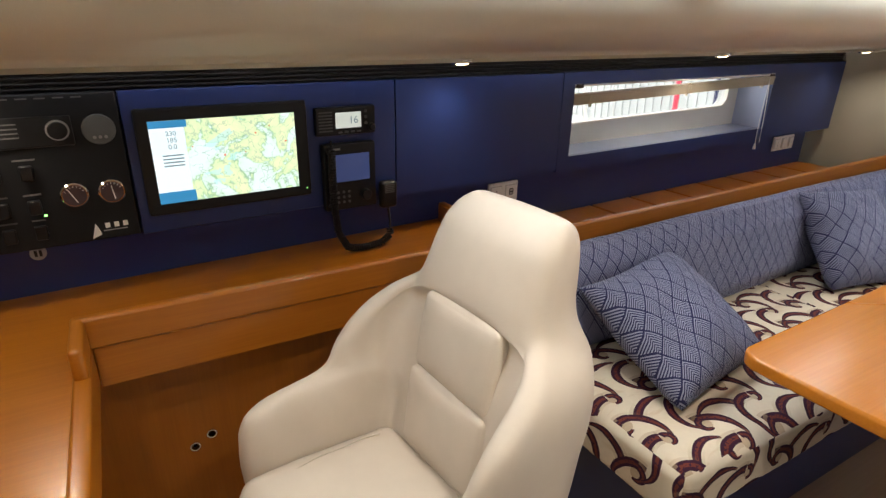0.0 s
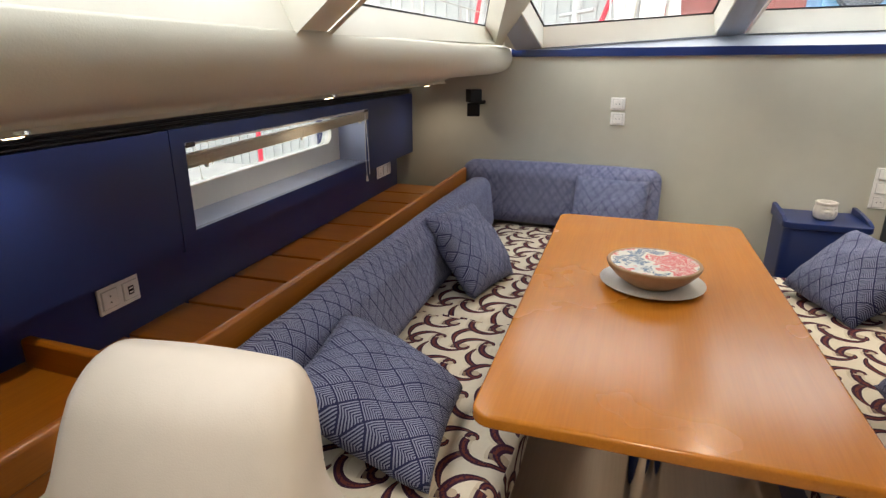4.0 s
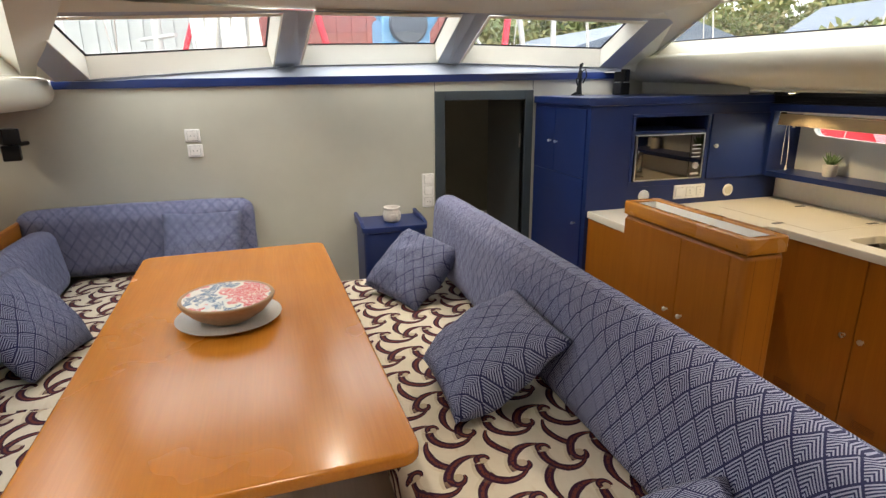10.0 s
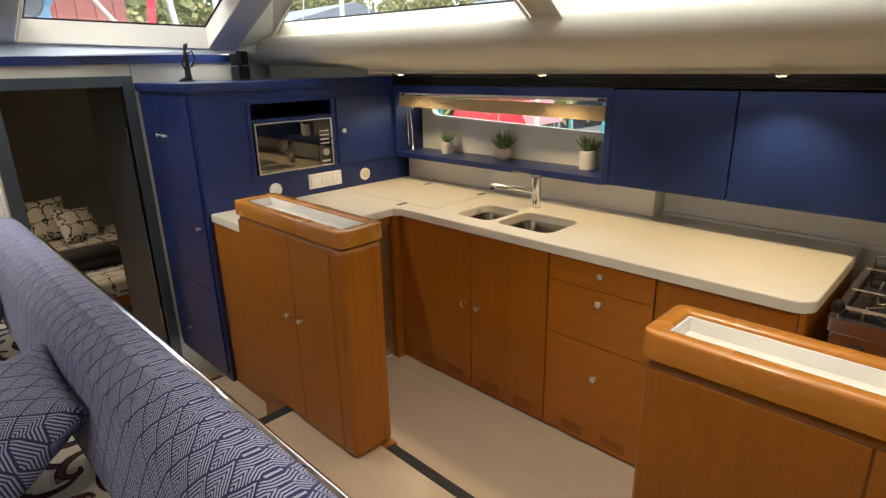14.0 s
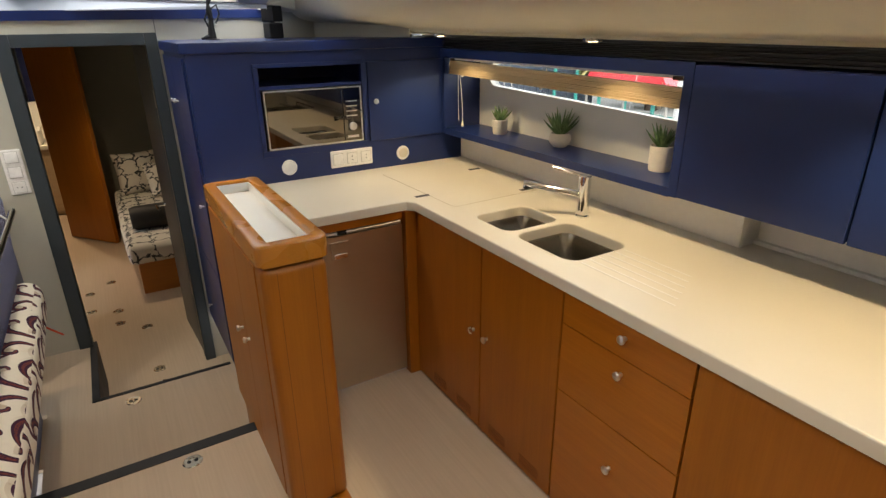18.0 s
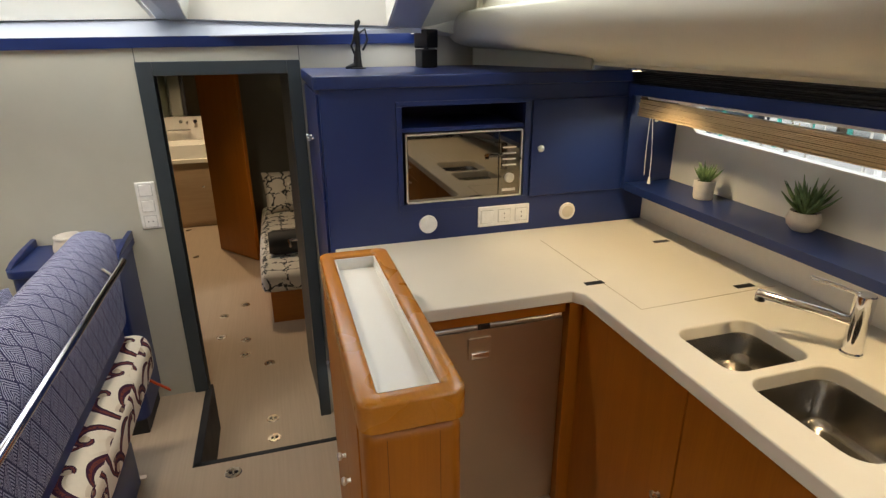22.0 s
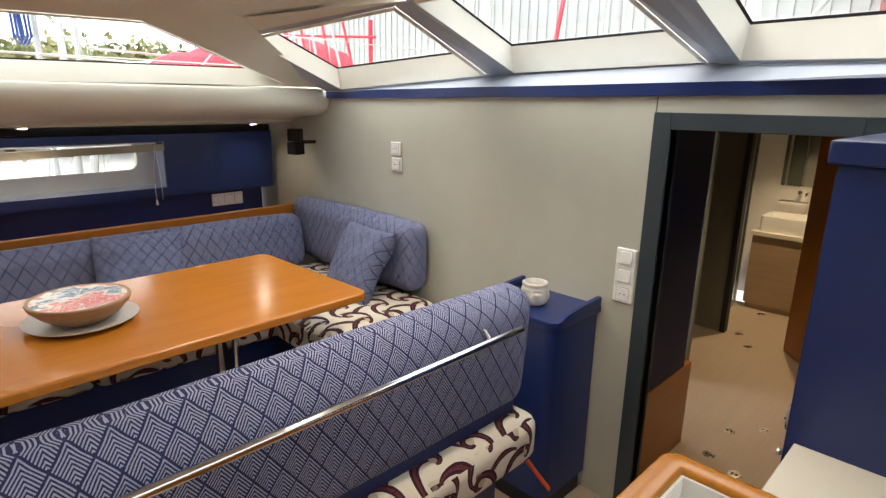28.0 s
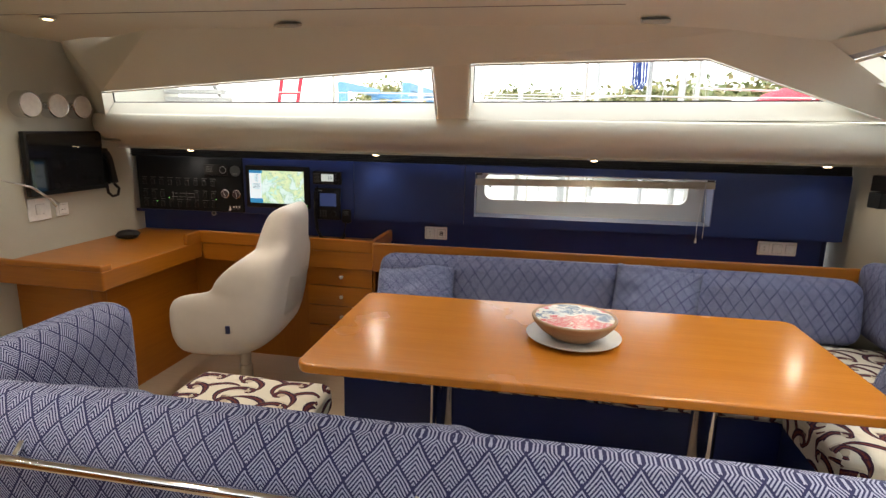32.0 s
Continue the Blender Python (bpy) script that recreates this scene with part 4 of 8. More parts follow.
for y in (CHY0, CHY1 - 0.022):
    bm = extrude_loop(bm_new(), [(CHX + 0.03, CHZ - 0.002), (3.98, CHZ - 0.002), (3.98, CHZ + 0.036), (CHX + 0.20, CHZ + 0.030), (CHX + 0.09, CHZ + 0.018), (CHX + 0.04, CHZ + 0.004)], lambda u, v, d: Vector((u, d, v)), y, y + 0.022)
    bmesh.ops.bevel(bm, geom=bm.edges[:], offset=0.004, segments=2, profile=0.5, affect="EDGES")
    part("tray_rim", bm, M_BLUE, chest)

# planter shaped as a resting face: one plain shape
prof = [(1e-6, 0), (0.036, 0), (0.046, 0.006)] + [(0.050 + 0.006 * math.sin(math.pi * k / 14), 0.010 + 0.072 * k / 14) for k in range(15)] + [(0.053, 0.086), (0.053, 0.094), (0.048, 0.097), (0.044, 0.094), (0.042, 0.03), (1e-6, 0.03)]
bm = L(prof, None, 72)
for v in bm.verts:
    if v.co.xy.length < 0.046 or v.co.z < 0.008:
        continue
    a, z = math.atan2(v.co.y, v.co.x), v.co.z
    a = (a + math.pi) % (2 * math.pi) - math.pi

    def lump(a0, z0, wa, wz):
        return math.exp(-((a - a0) / wa) ** 2 - ((z - z0) / wz) ** 2)
    d = 0.010 * lump(0, 0.040, 0.13, 0.013) + 0.004 * lump(0, 0.055, 0.10, 0.014)          # nose
    d += 0.005 * (lump(0, 0.024, 0.24, 0.0035) + lump(0, 0.018, 0.20, 0.003))              # lips
    for sg in (-1, 1):
        d += 0.005 * lump(0.48 * sg, 0.052, 0.24, 0.0055) - 0.004 * lump(0.46 * sg, 0.061, 0.28, 0.004) + 0.004 * lump(0.45 * sg, 0.069, 0.34, 0.0035)
        d += 0.010 * lump(1.62 * sg, 0.045, 0.16, 0.022) - 0.005 * lump(1.62 * sg, 0.048, 0.07, 0.012)
        d += 0.004 * lump(0.62 * sg, 0.034, 0.30, 0.012)
    if abs(a) > 1.9 or z > 0.075:
        d += 0.0025 * math.sin(a * 26) * math.sin(z * 520)
    k = 1 + d / v.co.xy.length
    v.co.x, v.co.y = v.co.x * k, v.co.y * k
bm.transform(pose(3.785, -0.858, CHZ, 0, 0, 200))
single("planter", bm, plain("off_white_glaze", (0.66, 0.62, 0.56), 0.4), "white glazed planter shaped like a resting face", "planter", smooth=70)


M_GAP = plain("grey_shadow_gap", (0.56, 0.55, 0.53), 0.6)


def wall_plate(name, m, n, label, kinds, w=0.085):
    """A column of n white modules on a wall: x across, z up, y out of the wall. kinds: s switch, p socket, u charger."""
    t = thing(name, m.translation, label, "socket" if "p" in kinds else "switch")
    part("cover", B((-w / 2, 0, 0), (w / 2, 0.010, n * w * 0.88), 0.005, 3, m), M_WHITE_PLASTIC, t)
    for k, kind in enumerate(kinds):
        z = (k + 0.5) * w * 0.88
        mm = m @ Matrix.Translation((0, 0.010, z))
        part("gap", B((-0.0285, 0, -0.0285), (0.0285, 0.0006, 0.0285), 0, 1, mm), M_GAP, t, "grey shadow gap")
        if kind == "u":
            part("insert", B((-0.026, 0.0006, -0.026), (0.026, 0.004, 0.026), 0.002, 2, mm), M_WHITE_PLASTIC, t)
            part("charger", B((-0.013, 0.004, -0.010), (0.013, 0.0048, 0.010), 0.0, 1, mm), M_BLACK, t, "black double charger outlet")
            for dx in (-0.006, 0.006):
                part("port", B((dx - 0.0025, 0.0048, -0.007), (dx + 0.0025, 0.0052, 0.007), 0, 1, mm), M_WHITE_PLASTIC, t)
        elif kind == "s":
            part("rocker", B((-0.026, 0.0006, -0.026), (0.026, 0.007, 0.026), 0.003, 2, mm @ Matrix.Rotation(radians(4), 4, "X")), M_WHITE_PLASTIC, t)
        else:
            part("insert", B((-0.026, 0.0006, -0.026), (0.026, 0.004, 0.026), 0.002, 2, mm), M_WHITE_PLASTIC, t)
            for dx, dz in ((-0.0095, 0.0), (0.0095, 0.0)):
                part("pin_hole", disc((mm @ Vector((dx, 0.0041, dz))), (mm.to_3x3() @ Vector((0, 1, 0))), 0.0026, 0.0008, 10), M_BLACK, t)
    return t


FACE_AFT = Matrix(((0, -1, 0, 0), (-1, 0, 0, 0), (0, 0, 1, 0), (0, 0, 0, 1)))   # module plane on the forward bulkhead


def on_bulkhead(y, z):
    return Matrix.Translation((BX, y, z)) @ FACE_AFT


wall_plate("wall_socket", on_bulkhead(0.268, 1.222), 1, "white double socket plate on the grey bulkhead", "p")
wall_plate("wall_socket", on_bulkhead(0.262, 1.135), 1, "white socket plate below its twin on the bulkhead", "p")
wall_plate("wall_switch", on_bulkhead(-1.152, 0.735), 3, "white column of two switches and a socket by the door", "pss", 0.086)

def speaker(at, label, rz):
    sp = thing("loudspeaker", at, label, "loudspeaker", rz=rz)
    m = pose(*at, 0, 0, rz)
    part("upper_cube", B((-0.04, -0.04, 0.085), (0.04, 0.04, 0.165), 0.006, 2, m @ Matrix.Rotation(radians(14), 4, "Z")), M_BLACK, sp)
    part("lower_cube", B((-0.04, -0.04, 0.0), (0.04, 0.04, 0.08), 0.006, 2, m @ Matrix.Rotation(radians(-10), 4, "Z")), M_BLACK, sp)
    part("pivot", T([m @ Vector((0, 0, 0.07)), m @ Vector((0, 0, 0.10))], 0.012, 12), M_BLACK, sp)
    return sp


sp = speaker((3.86, 1.135, 1.17), "pair of small black speaker cubes on a wall bracket", 25)
part("bracket", T([(3.87, 1.12, 1.25), (3.93, 1.11, 1.25), (BX, 1.10, 1.25)], 0.012, 10), M_BLACK, sp)

# ---- galley ----
def knob(at, axis, parent, r=0.0135):
    ax = Vector(axis)
    q = ax.to_track_quat("Z", "Y").to_matrix().to_4x4()
    bm = L([(1e-6, 0), (r * 0.55, 0), (r * 0.45, 0.010), (r, 0.016), (r, 0.021), (r * 0.7, 0.024), (1e-6, 0.025)], Matrix.Translation(at) @ q, 20)
    return part("knob", bm, M_KNOB, parent, "round chrome knob")


# tall navy locker with the microwave
LX = 3.262
lock = thing("tall_cabinet", (3.6, -2.5, LAND), "tall navy cabinet housing the microwave beside the door", "cabinet")
NICHE = (-2.735, 0.952, -2.225, 1.335)
bm = bm_new()
plate(bm, rect(-3.46, LAND, -1.925, 1.405), [rect(NICHE[0], NICHE[1], NICHE[2], NICHE[3])], lambda u, v, d: Vector((LX + d, u, v)), 0.022)
box(bm, (LX + 0.0225, -1.945, LAND), (BX - 0.015, -1.925, 1.405))
box(bm, (LX + 0.022, -3.46, 0.7), (BX - 0.02, -3.44, 1.405))
part("body", bm, M_BLUE, lock)
bm = bm_new()
extrude_loop(bm, [(LX - 0.012, -1.905), (LX - 0.02, -1.94), (LX - 0.02, -3.46), (BX - 0.018, -3.46), (BX - 0.018, -1.905)], lambda u, v, d: Vector((u, v, d)), 1.405, 1.452)
bmesh.ops.bevel(bm, geom=bm.edges[:], offset=0.007, segments=2, profile=0.5, affect="EDGES")
part("cap", bm, M_BLUE, lock)
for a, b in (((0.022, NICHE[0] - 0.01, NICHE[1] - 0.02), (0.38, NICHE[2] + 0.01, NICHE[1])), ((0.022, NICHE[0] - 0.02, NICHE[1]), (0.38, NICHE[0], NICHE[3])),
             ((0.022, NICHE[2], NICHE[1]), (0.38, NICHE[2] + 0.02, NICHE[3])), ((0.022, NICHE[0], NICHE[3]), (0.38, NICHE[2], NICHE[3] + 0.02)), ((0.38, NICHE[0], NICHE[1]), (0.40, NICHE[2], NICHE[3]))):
    # Inner boards are a darker navy than the cabinet.
    part("niche_board", B((LX + a[0], a[1], a[2]), (LX + b[0], b[1], b[2])), M_BLUE_DARK, lock, "niche board in a darker navy")
part("niche_shelf", B((LX + 0.004, NICHE[0], 1.236), (LX + 0.38, NICHE[2], 1.252), 0.002), M_BLUE, lock)
bm = bm_new()
for a, b in (((NICHE[0] - 0.022, NICHE[1] - 0.03), (NICHE[2] + 0.022, NICHE[1])), ((NICHE[0] - 0.022, NICHE[3]), (NICHE[2] + 0.022, NICHE[3] + 0.018)), ((NICHE[0] - 0.022, NICHE[1]), (NICHE[0], NICHE[3])), ((NICHE[2], NICHE[1]), (NICHE[2] + 0.022, NICHE[3]))):
    box(bm, (LX - 0.006, a[0], a[1]), (LX, b[0], b[1]), 0.002)
part("niche_frame", bm, M_BLUE, lock)
d = part("door", B((LX - 0.012, -3.215, 0.945), (LX, -2.765, 1.345), 0.004), M_BLUE, lock)
knob((LX - 0.012, -2.80, 1.15), (-1, 0, 0), d)
for x0, x1, kx in ((3.30, 3.669, 3.630), (3.672, 3.955, 3.717)):
    d = part("door", B((x0, -1.925, 0.985), (x1, -1.915, 1.385), 0.002), M_BLUE, lock)
    knob((kx, -1.915, 1.176), (0, 1, 0), d, 0.0095)
d = part("door", B((3.30, -1.925, 0.344), (3.955, -1.915, 0.982), 0.002), M_BLUE, lock)
knob((3.362, -1.915, 0.704), (0, 1, 0), d, 0.0095)
d = part("door", B((3.30, -1.925, -0.15), (3.955, -1.915, 0.34), 0.003), M_BLUE, lock)
knob((3.746, -1.915, 0.0), (0, 1, 0), d, 0.0095)

mw = thing("microwave", (LX, -2.48, NICHE[1]), "built-in black glass microwave oven with a steel frame", "microwave")
y0, y1, z0, z1 = -2.725, -2.235, 0.956, 1.232
part("body", B((LX + 0.0, y0, z0), (LX + 0.34, y1, z1), 0.004), M_BLACK, mw)
bm = bm_new()
plate(bm, rect(y0, z0, y1, z1, 0.006), [rect(y0 + 0.006, z0 + 0.006, y1 - 0.006, z1 - 0.006, 0.004)], lambda u, v, dd: Vector((LX - 0.012 + dd, u, v)), 0.012)
part("frame", bm, M_KNOB, mw)
part("door", B((LX - 0.010, y0 + 0.103, z0 + 0.007), (LX, y1 - 0.007, z1 - 0.007), 0.002), M_MIRRORGLASS, mw, "black mirror glass door")
part("control_panel", B((LX - 0.009, y0 + 0.007, z0 + 0.007), (LX, y0 + 0.10, z1 - 0.007), 0.002), M_MIRRORGLASS, mw)
for k in range(4):
    part("button", B((LX - 0.012, y0 + 0.026, 1.085 + k * 0.024), (LX - 0.009, y0 + 0.086, 1.091 + k * 0.024), 0.001), M_KNOB, mw)
part("dial", disc((LX - 0.009, y0 + 0.055, 1.035), (-1, 0, 0), 0.020, 0.014, 24, 0.003), M_KNOB, mw)
part("open_bar", B((LX - 0.012, y0 + 0.026, 0.978), (LX - 0.009, y0 + 0.086, 0.990), 0.001), M_KNOB, mw)

sockets = wall_plate("wall_socket", Matrix.Translation((LX, -2.77, 0.872)) @ Matrix(((0, -1, 0, 0), (0, 0, 1, 0), (1, 0, 0, 0), (0, 0, 0, 1))), 3, "white three-gang plate with a switch and two sockets on the cabinet", "pps", 0.088)
for y, inner in ((-2.323, M_WHITE_PLASTIC), (-2.955, M_COUNTER)):
    t = thing("round_socket", (LX, y, 0.862), "round white flush fitting with a chrome rim", "fitting")
    part("rim", disc((LX, y, 0.862), (-1, 0, 0), 0.038, 0.008, 32, 0.003), M_WHITE_PLASTIC, t)
    part("insert", disc((LX - 0.008, y, 0.862), (-1, 0, 0), 0.026, 0.003, 28, 0.001), inner, t)

# worktop with two bowls cut in
CT = 0.796
wt_loop = [(3.262, -3.44), (3.262, -1.94), (2.80, -1.94), (2.80, -2.03), (2.625, -2.03), (2.625, -2.64), (2.590, -2.665), (0.765, -2.665)] + [(0.765 - 0.065 * math.sin(radians(15 * k)), -2.730 + 0.065 * math.cos(radians(15 * k))) for k in range(1, 7)] + [(0.700, -3.44)]
bowls = [rect(2.075, -3.035, 2.300, -2.775, 0.045, 5), rect(1.735, -3.045, 2.040, -2.775, 0.05, 5)]
worktop = thing("worktop", (2.2, -3.0, CT), "L-shaped off-white solid worktop with moulded drain grooves", "worktop")
bm = bm_new()
plate(bm, wt_loop, bowls, lambda u, v, d: Vector((u, v, CT - d)), 0.04)
bmesh.ops.bevel(bm, geom=[e for e in bm.edges if len(e.link_faces) == 2 and all(v.co.z > CT - 1e-4 for v in e.verts) and e.calc_face_angle(0) > 1.0], offset=0.006, segments=3, profile=0.5, affect="EDGES")
part("slab", bm, M_COUNTER, worktop)
M_LINE = plain("worktop_joint", (0.45, 0.38, 0.27), 0.5)
part("hatch_joint", T([(3.11, -2.76, CT - 0.0005), (2.441, -2.772, CT - 0.0005), (2.46, -3.30, CT - 0.0005)], 0.0016, 6), M_LINE, worktop)
for x, y in ((2.66, -2.74), (2.95, -3.22), (2.49, -3.20)):
    part("finger_slot", B((x - 0.012, y - 0.035, CT), (x + 0.012, y + 0.035, CT + 0.0015), 0.001, 1), M_BLACK, worktop, "dark finger slot")
for k in range(6):
    y = -2.80 - k * 0.04
    part("drain_groove", B((1.36 + 0.02 * k, y - 0.004, CT - 0.0006), (1.72, y + 0.004, CT + 0.001), 0.0008, 1), M_SPLASH, worktop)
sink = thing("sink", (2.0, -2.9, 0.65), "double undermounted stainless sink", "sink")
for lp, depth in ((bowls[0], 0.13), (bowls[1], 0.17)):
    bm = bm_new()
    cu, cv = sum(p[0] for p in lp) / len(lp), sum(p[1] for p in lp) / len(lp)
    rings = []
    for k, z in ((1.02, CT - 0.038), (1.0, CT - 0.045), (0.97, CT - depth + 0.03), (0.90, CT - depth + 0.006), (0.80, CT - depth), (0.12, CT - depth - 0.004)):
        rings.append([bm.verts.new((cu + (u - cu) * k, cv + (v - cv) * k, z)) for u, v in lp])
    for ra, rb in zip(rings, rings[1:]):
        for i in range(len(lp)):
            bm.faces.new((ra[i], ra[(i + 1) % len(lp)], rb[(i + 1) % len(lp)], rb[i]))
    bm.faces.new(rings[-1])
    part("basin", bm, M_SINK, sink, smooth=60)
    part("waste", disc((cu, cv, CT - depth - 0.003), (0, 0, 1), 0.038, 0.004, 28, 0.002), M_CHROME, sink)
tap = thing("tap", (2.06, -3.135, CT), "chrome single-lever mixer tap beside the sink", "tap")
part("column", L([(1e-6, 0), (0.027, 0), (0.027, 0.006), (0.0235, 0.010), (0.0235, 0.125), (0.024, 0.128), (0.024, 0.165), (0.021, 0.169), (1e-6, 0.170)], Matrix.Translation((2.06, -3.135, CT)), 32), M_CHROME, tap)
part("spout", T([(2.06, -3.135, CT + 0.085), (2.11, -3.09, CT + 0.098), (2.19, -3.00, CT + 0.118), (2.225, -2.965, CT + 0.124)], 0.0125, 16, radii=[0.013, 0.0125, 0.0125, 0.014]), M_CHROME, tap)
part("nozzle", disc((2.217, -2.972, CT + 0.105), (0, 0, 1), 0.013, 0.014, 16), M_BLACK, tap)
part("lever", T([(2.06, -3.135, CT + 0.162), (2.10, -3.10, CT + 0.176), (2.15, -3.05, CT + 0.192)], 0.005, 10), M_CHROME, tap)

# splashback and its step
bm = B((1.52, -3.46, CT), (3.262, -3.335, 0.955), 0.004)
structure("wall_splashback", bm, M_SPLASH, "off-white splashback behind the worktop")
bm = B((-0.6, -3.46, CT - 0.1), (1.52, -3.44, 0.99))
box(bm, (-0.6, -3.44, CT), (1.52, -3.415, CT + 0.014), 0.003)
structure("wall_splashback_2", bm, M_SPLASH, "recessed off-white splashback")

# base units
M_SLOT = timber("dark_stained_slot", (0.17, 0.052, 0.005), (0.22, 0.070, 0.007), 0, 0.5, 1.0, 0.0)
FY = -2.68
base = [(2.62, 2.107, "door", 2.150), (2.104, 1.665, "door", 2.060), (1.66, 1.195, "drawers", 1.414), (1.19, 0.735, "door", 0.80)]
for x1, x0, kind, kx in base:
    u = thing("base_unit", ((x0 + x1) / 2, -3.0, GALLEY), "cherry galley base unit under the worktop", "cabinet", "galley base units")
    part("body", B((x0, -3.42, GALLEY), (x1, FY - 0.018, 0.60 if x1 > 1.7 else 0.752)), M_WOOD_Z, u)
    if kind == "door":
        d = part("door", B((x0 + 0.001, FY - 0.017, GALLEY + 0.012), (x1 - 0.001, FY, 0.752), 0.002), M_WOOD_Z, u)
        if kx > 1.0:
            knob((kx, FY, 0.376), (0, 1, 0), d)
    else:
        for z0, z1, kz in ((0.640, 0.752, 0.705), (0.395, 0.637, 0.588), (GALLEY + 0.012, 0.392, 0.250)):
            d = part("drawer", B((x0 + 0.001, FY - 0.017, z0), (x1 - 0.001, FY, z1), 0.002), M_WOOD_X, u)
            knob((kx, FY, kz), (0, 1, 0), d)
    for g in range(2):
        gx = x0 + 0.06 + g * 0.2
        for r in range(6):
            part("vent_slot", B((gx, FY, GALLEY + 0.035 + r * 0.008), (gx + 0.11, FY + 0.001, GALLEY + 0.038 + r * 0.008)), M_SLOT, u)
end = thing("end_panel", (0.72, -2.9, GALLEY), "rounded cherry end panel beside the cooker", "panel")
part("board", B((0.715, -3.40, GALLEY), (0.735, FY, 0.752), 0.004), M_WOOD_Z, end)

# fridge under the forward leg
fr = thing("fridge", (2.9, -2.33, GALLEY), "built-in fridge with a brushed steel door", "fridge")
part("body", B((2.70, -2.63, GALLEY), (3.24, -2.05, 0.69)), M_BLACK, fr)
d = part("door", B((2.648, -2.628, -0.068), (2.70, -2.045, 0.690), 0.005), M_FRIDGE, fr)
part("handle_recess", B((2.640, -2.365, 0.585), (2.649, -2.285, 0.665), 0.004), M_FRIDGE, d)
part("latch", B((2.633, -2.355, 0.592), (2.641, -2.295, 0.612), 0.003), M_CHROME, d)
part("top_rail", T([(2.655, -2.62, 0.700), (2.655, -2.05, 0.700)], 0.008, 12), M_STEEL, fr)
part("hinge_clip", B((2.640, -2.36, 0.694), (2.66, -2.32, 0.712), 0.002), M_BLACK, fr)
end = thing("fridge_surround", (2.67, -2.3, 0.7), "cherry rail over the fridge", "panel")
part("rail", B((2.642, -2.631, 0.712), (2.70, -2.03, 0.752), 0.006), M_WOOD_Y, end)
part("upright", B((2.622, -2.70, GALLEY), (2.70, -2.632, 0.752), 0.002), M_WOOD_Z, end)
end = thing("end_panel", (3.0, -1.95, 0), "cherry panel below the worktop end facing the passage", "panel")
part("board", B((2.80, -1.965, LAND), (3.258, -1.945, 0.752), 0.003), M_WOOD_Z, end)


def island(x0, x1, y0, y1, top, floor_z, label, doors):
    """A narrow storage island with a trough top."""
    t = thing("storage_island", ((x0 + x1) / 2, (y0 + y1) / 2, floor_z), label, "cabinet", "galley islands")
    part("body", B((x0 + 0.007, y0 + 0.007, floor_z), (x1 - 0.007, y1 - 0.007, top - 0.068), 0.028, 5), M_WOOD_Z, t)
    bm = bm_new()
    prof = [(0.0, -0.062), (0.0, -0.007), (0.002, -0.002), (0.007, 0.0), (0.035, 0.0), (0.040, -0.002), (0.042, -0.007), (0.042, -0.05)]
    rings = []
    for inset, dz in prof:
        lp = rect(x0 + inset, y0 + inset, x1 - inset, y1 - inset, max(0.006, 0.030 - inset), 5)
        rings.append([bm.verts.new((u, v, top + dz)) for u, v in lp])
    for a, b in zip(rings, rings[1:]):
        for i in range(len(a)):
            bm.faces.new((a[i], a[(i + 1) % len(a)], b[(i + 1) % len(a)], b[i]))
    part("rim", bm, M_WOOD_RIM, t, "rounded orange-brown rim", smooth=70)
    part("trough", B((x0 + 0.041, y0 + 0.041, top - 0.060), (x1 - 0.041, y1 - 0.041, top - 0.044), 0.002), M_WHITE_TRAY, t, "white tray floor")
    for a, b in (((x0 + 0.0425, y0 + 0.0425), (x0 + 0.047, y1 - 0.0425)), ((x1 - 0.047, y0 + 0.0425), (x1 - 0.0425, y1 - 0.0425)), ((x0 + 0.047, y0 + 0.0425), (x1 - 0.047, y0 + 0.047)), ((x0 + 0.047, y1 - 0.047), (x1 - 0.047, y1 - 0.0425))):
        part("trough_wall", B((*a, top - 0.044), (*b, top - 0.010)), M_WHITE_TRAY, t)
    bm = bm_new()
    box(bm, (x0 + 0.014, y0 + 0.014, top - 0.072), (x1 - 0.014, y1 - 0.014, top - 0.058), 0.006)
    part("shadow_gap", bm, M_WOOD_Z, t)
    for a, b, kx, kz in doors:
        d = part("door", B((a, y1 - 0.010, floor_z + 0.03), (b, y1 - 0.0035, top - 0.085), 0.002), M_WOOD_Z, t)
        if kx:
            knob((kx, y1 - 0.004, kz), (0, 1, 0), d, 0.011)
    for fx, fy in ((x0 + 0.0068, y0 + 0.055), (x1 - 0.0068, y0 + 0.055), (x0 + 0.0068, y1 - 0.05), (x1 - 0.0068, y1 - 0.05)):
        part("veneer_joint", B((fx - 0.0004, fy - 0.0009, floor_z + 0.01), (fx + 0.0004, fy + 0.0009, top - 0.085)), M_SLOT, t)
    return t


M_WOOD_RIM = timber("cherry_rim", (0.44, 0.165, 0.014), (0.53, 0.210, 0.024), 0, 0.25, 1.0, 0.3)
M_WHITE_TRAY = solid("white_laminate", (0.82, 0.81, 0.77), 0.4)
island(1.975, 2.785, -2.055, -1.848, 0.960, 0.0, "narrow cherry island with a white trough top and two doors", [(2.342, 2.76, 2.385, 0.525), (2.06, 2.339, 2.290, 0.525)])
bm = B((2.53, -2.04, LAND), (2.77, -1.87, 0.0))
ob = structure("island_foot", bm, M_WOOD_Z, "cherry foot of the island beside the step")
island(-0.30, 0.868, -2.045, -1.845, 0.960, 0.0, "second cherry island with a white trough top", [(0.445, 0.845, 0, 0), (0.02, 0.44, 0, 0)])
structure("island_foot_2", B((1.96, -2.046, GALLEY), (2.53, -1.99, 0.0)), M_WOOD_Z, "cherry foot of the island on the galley side")

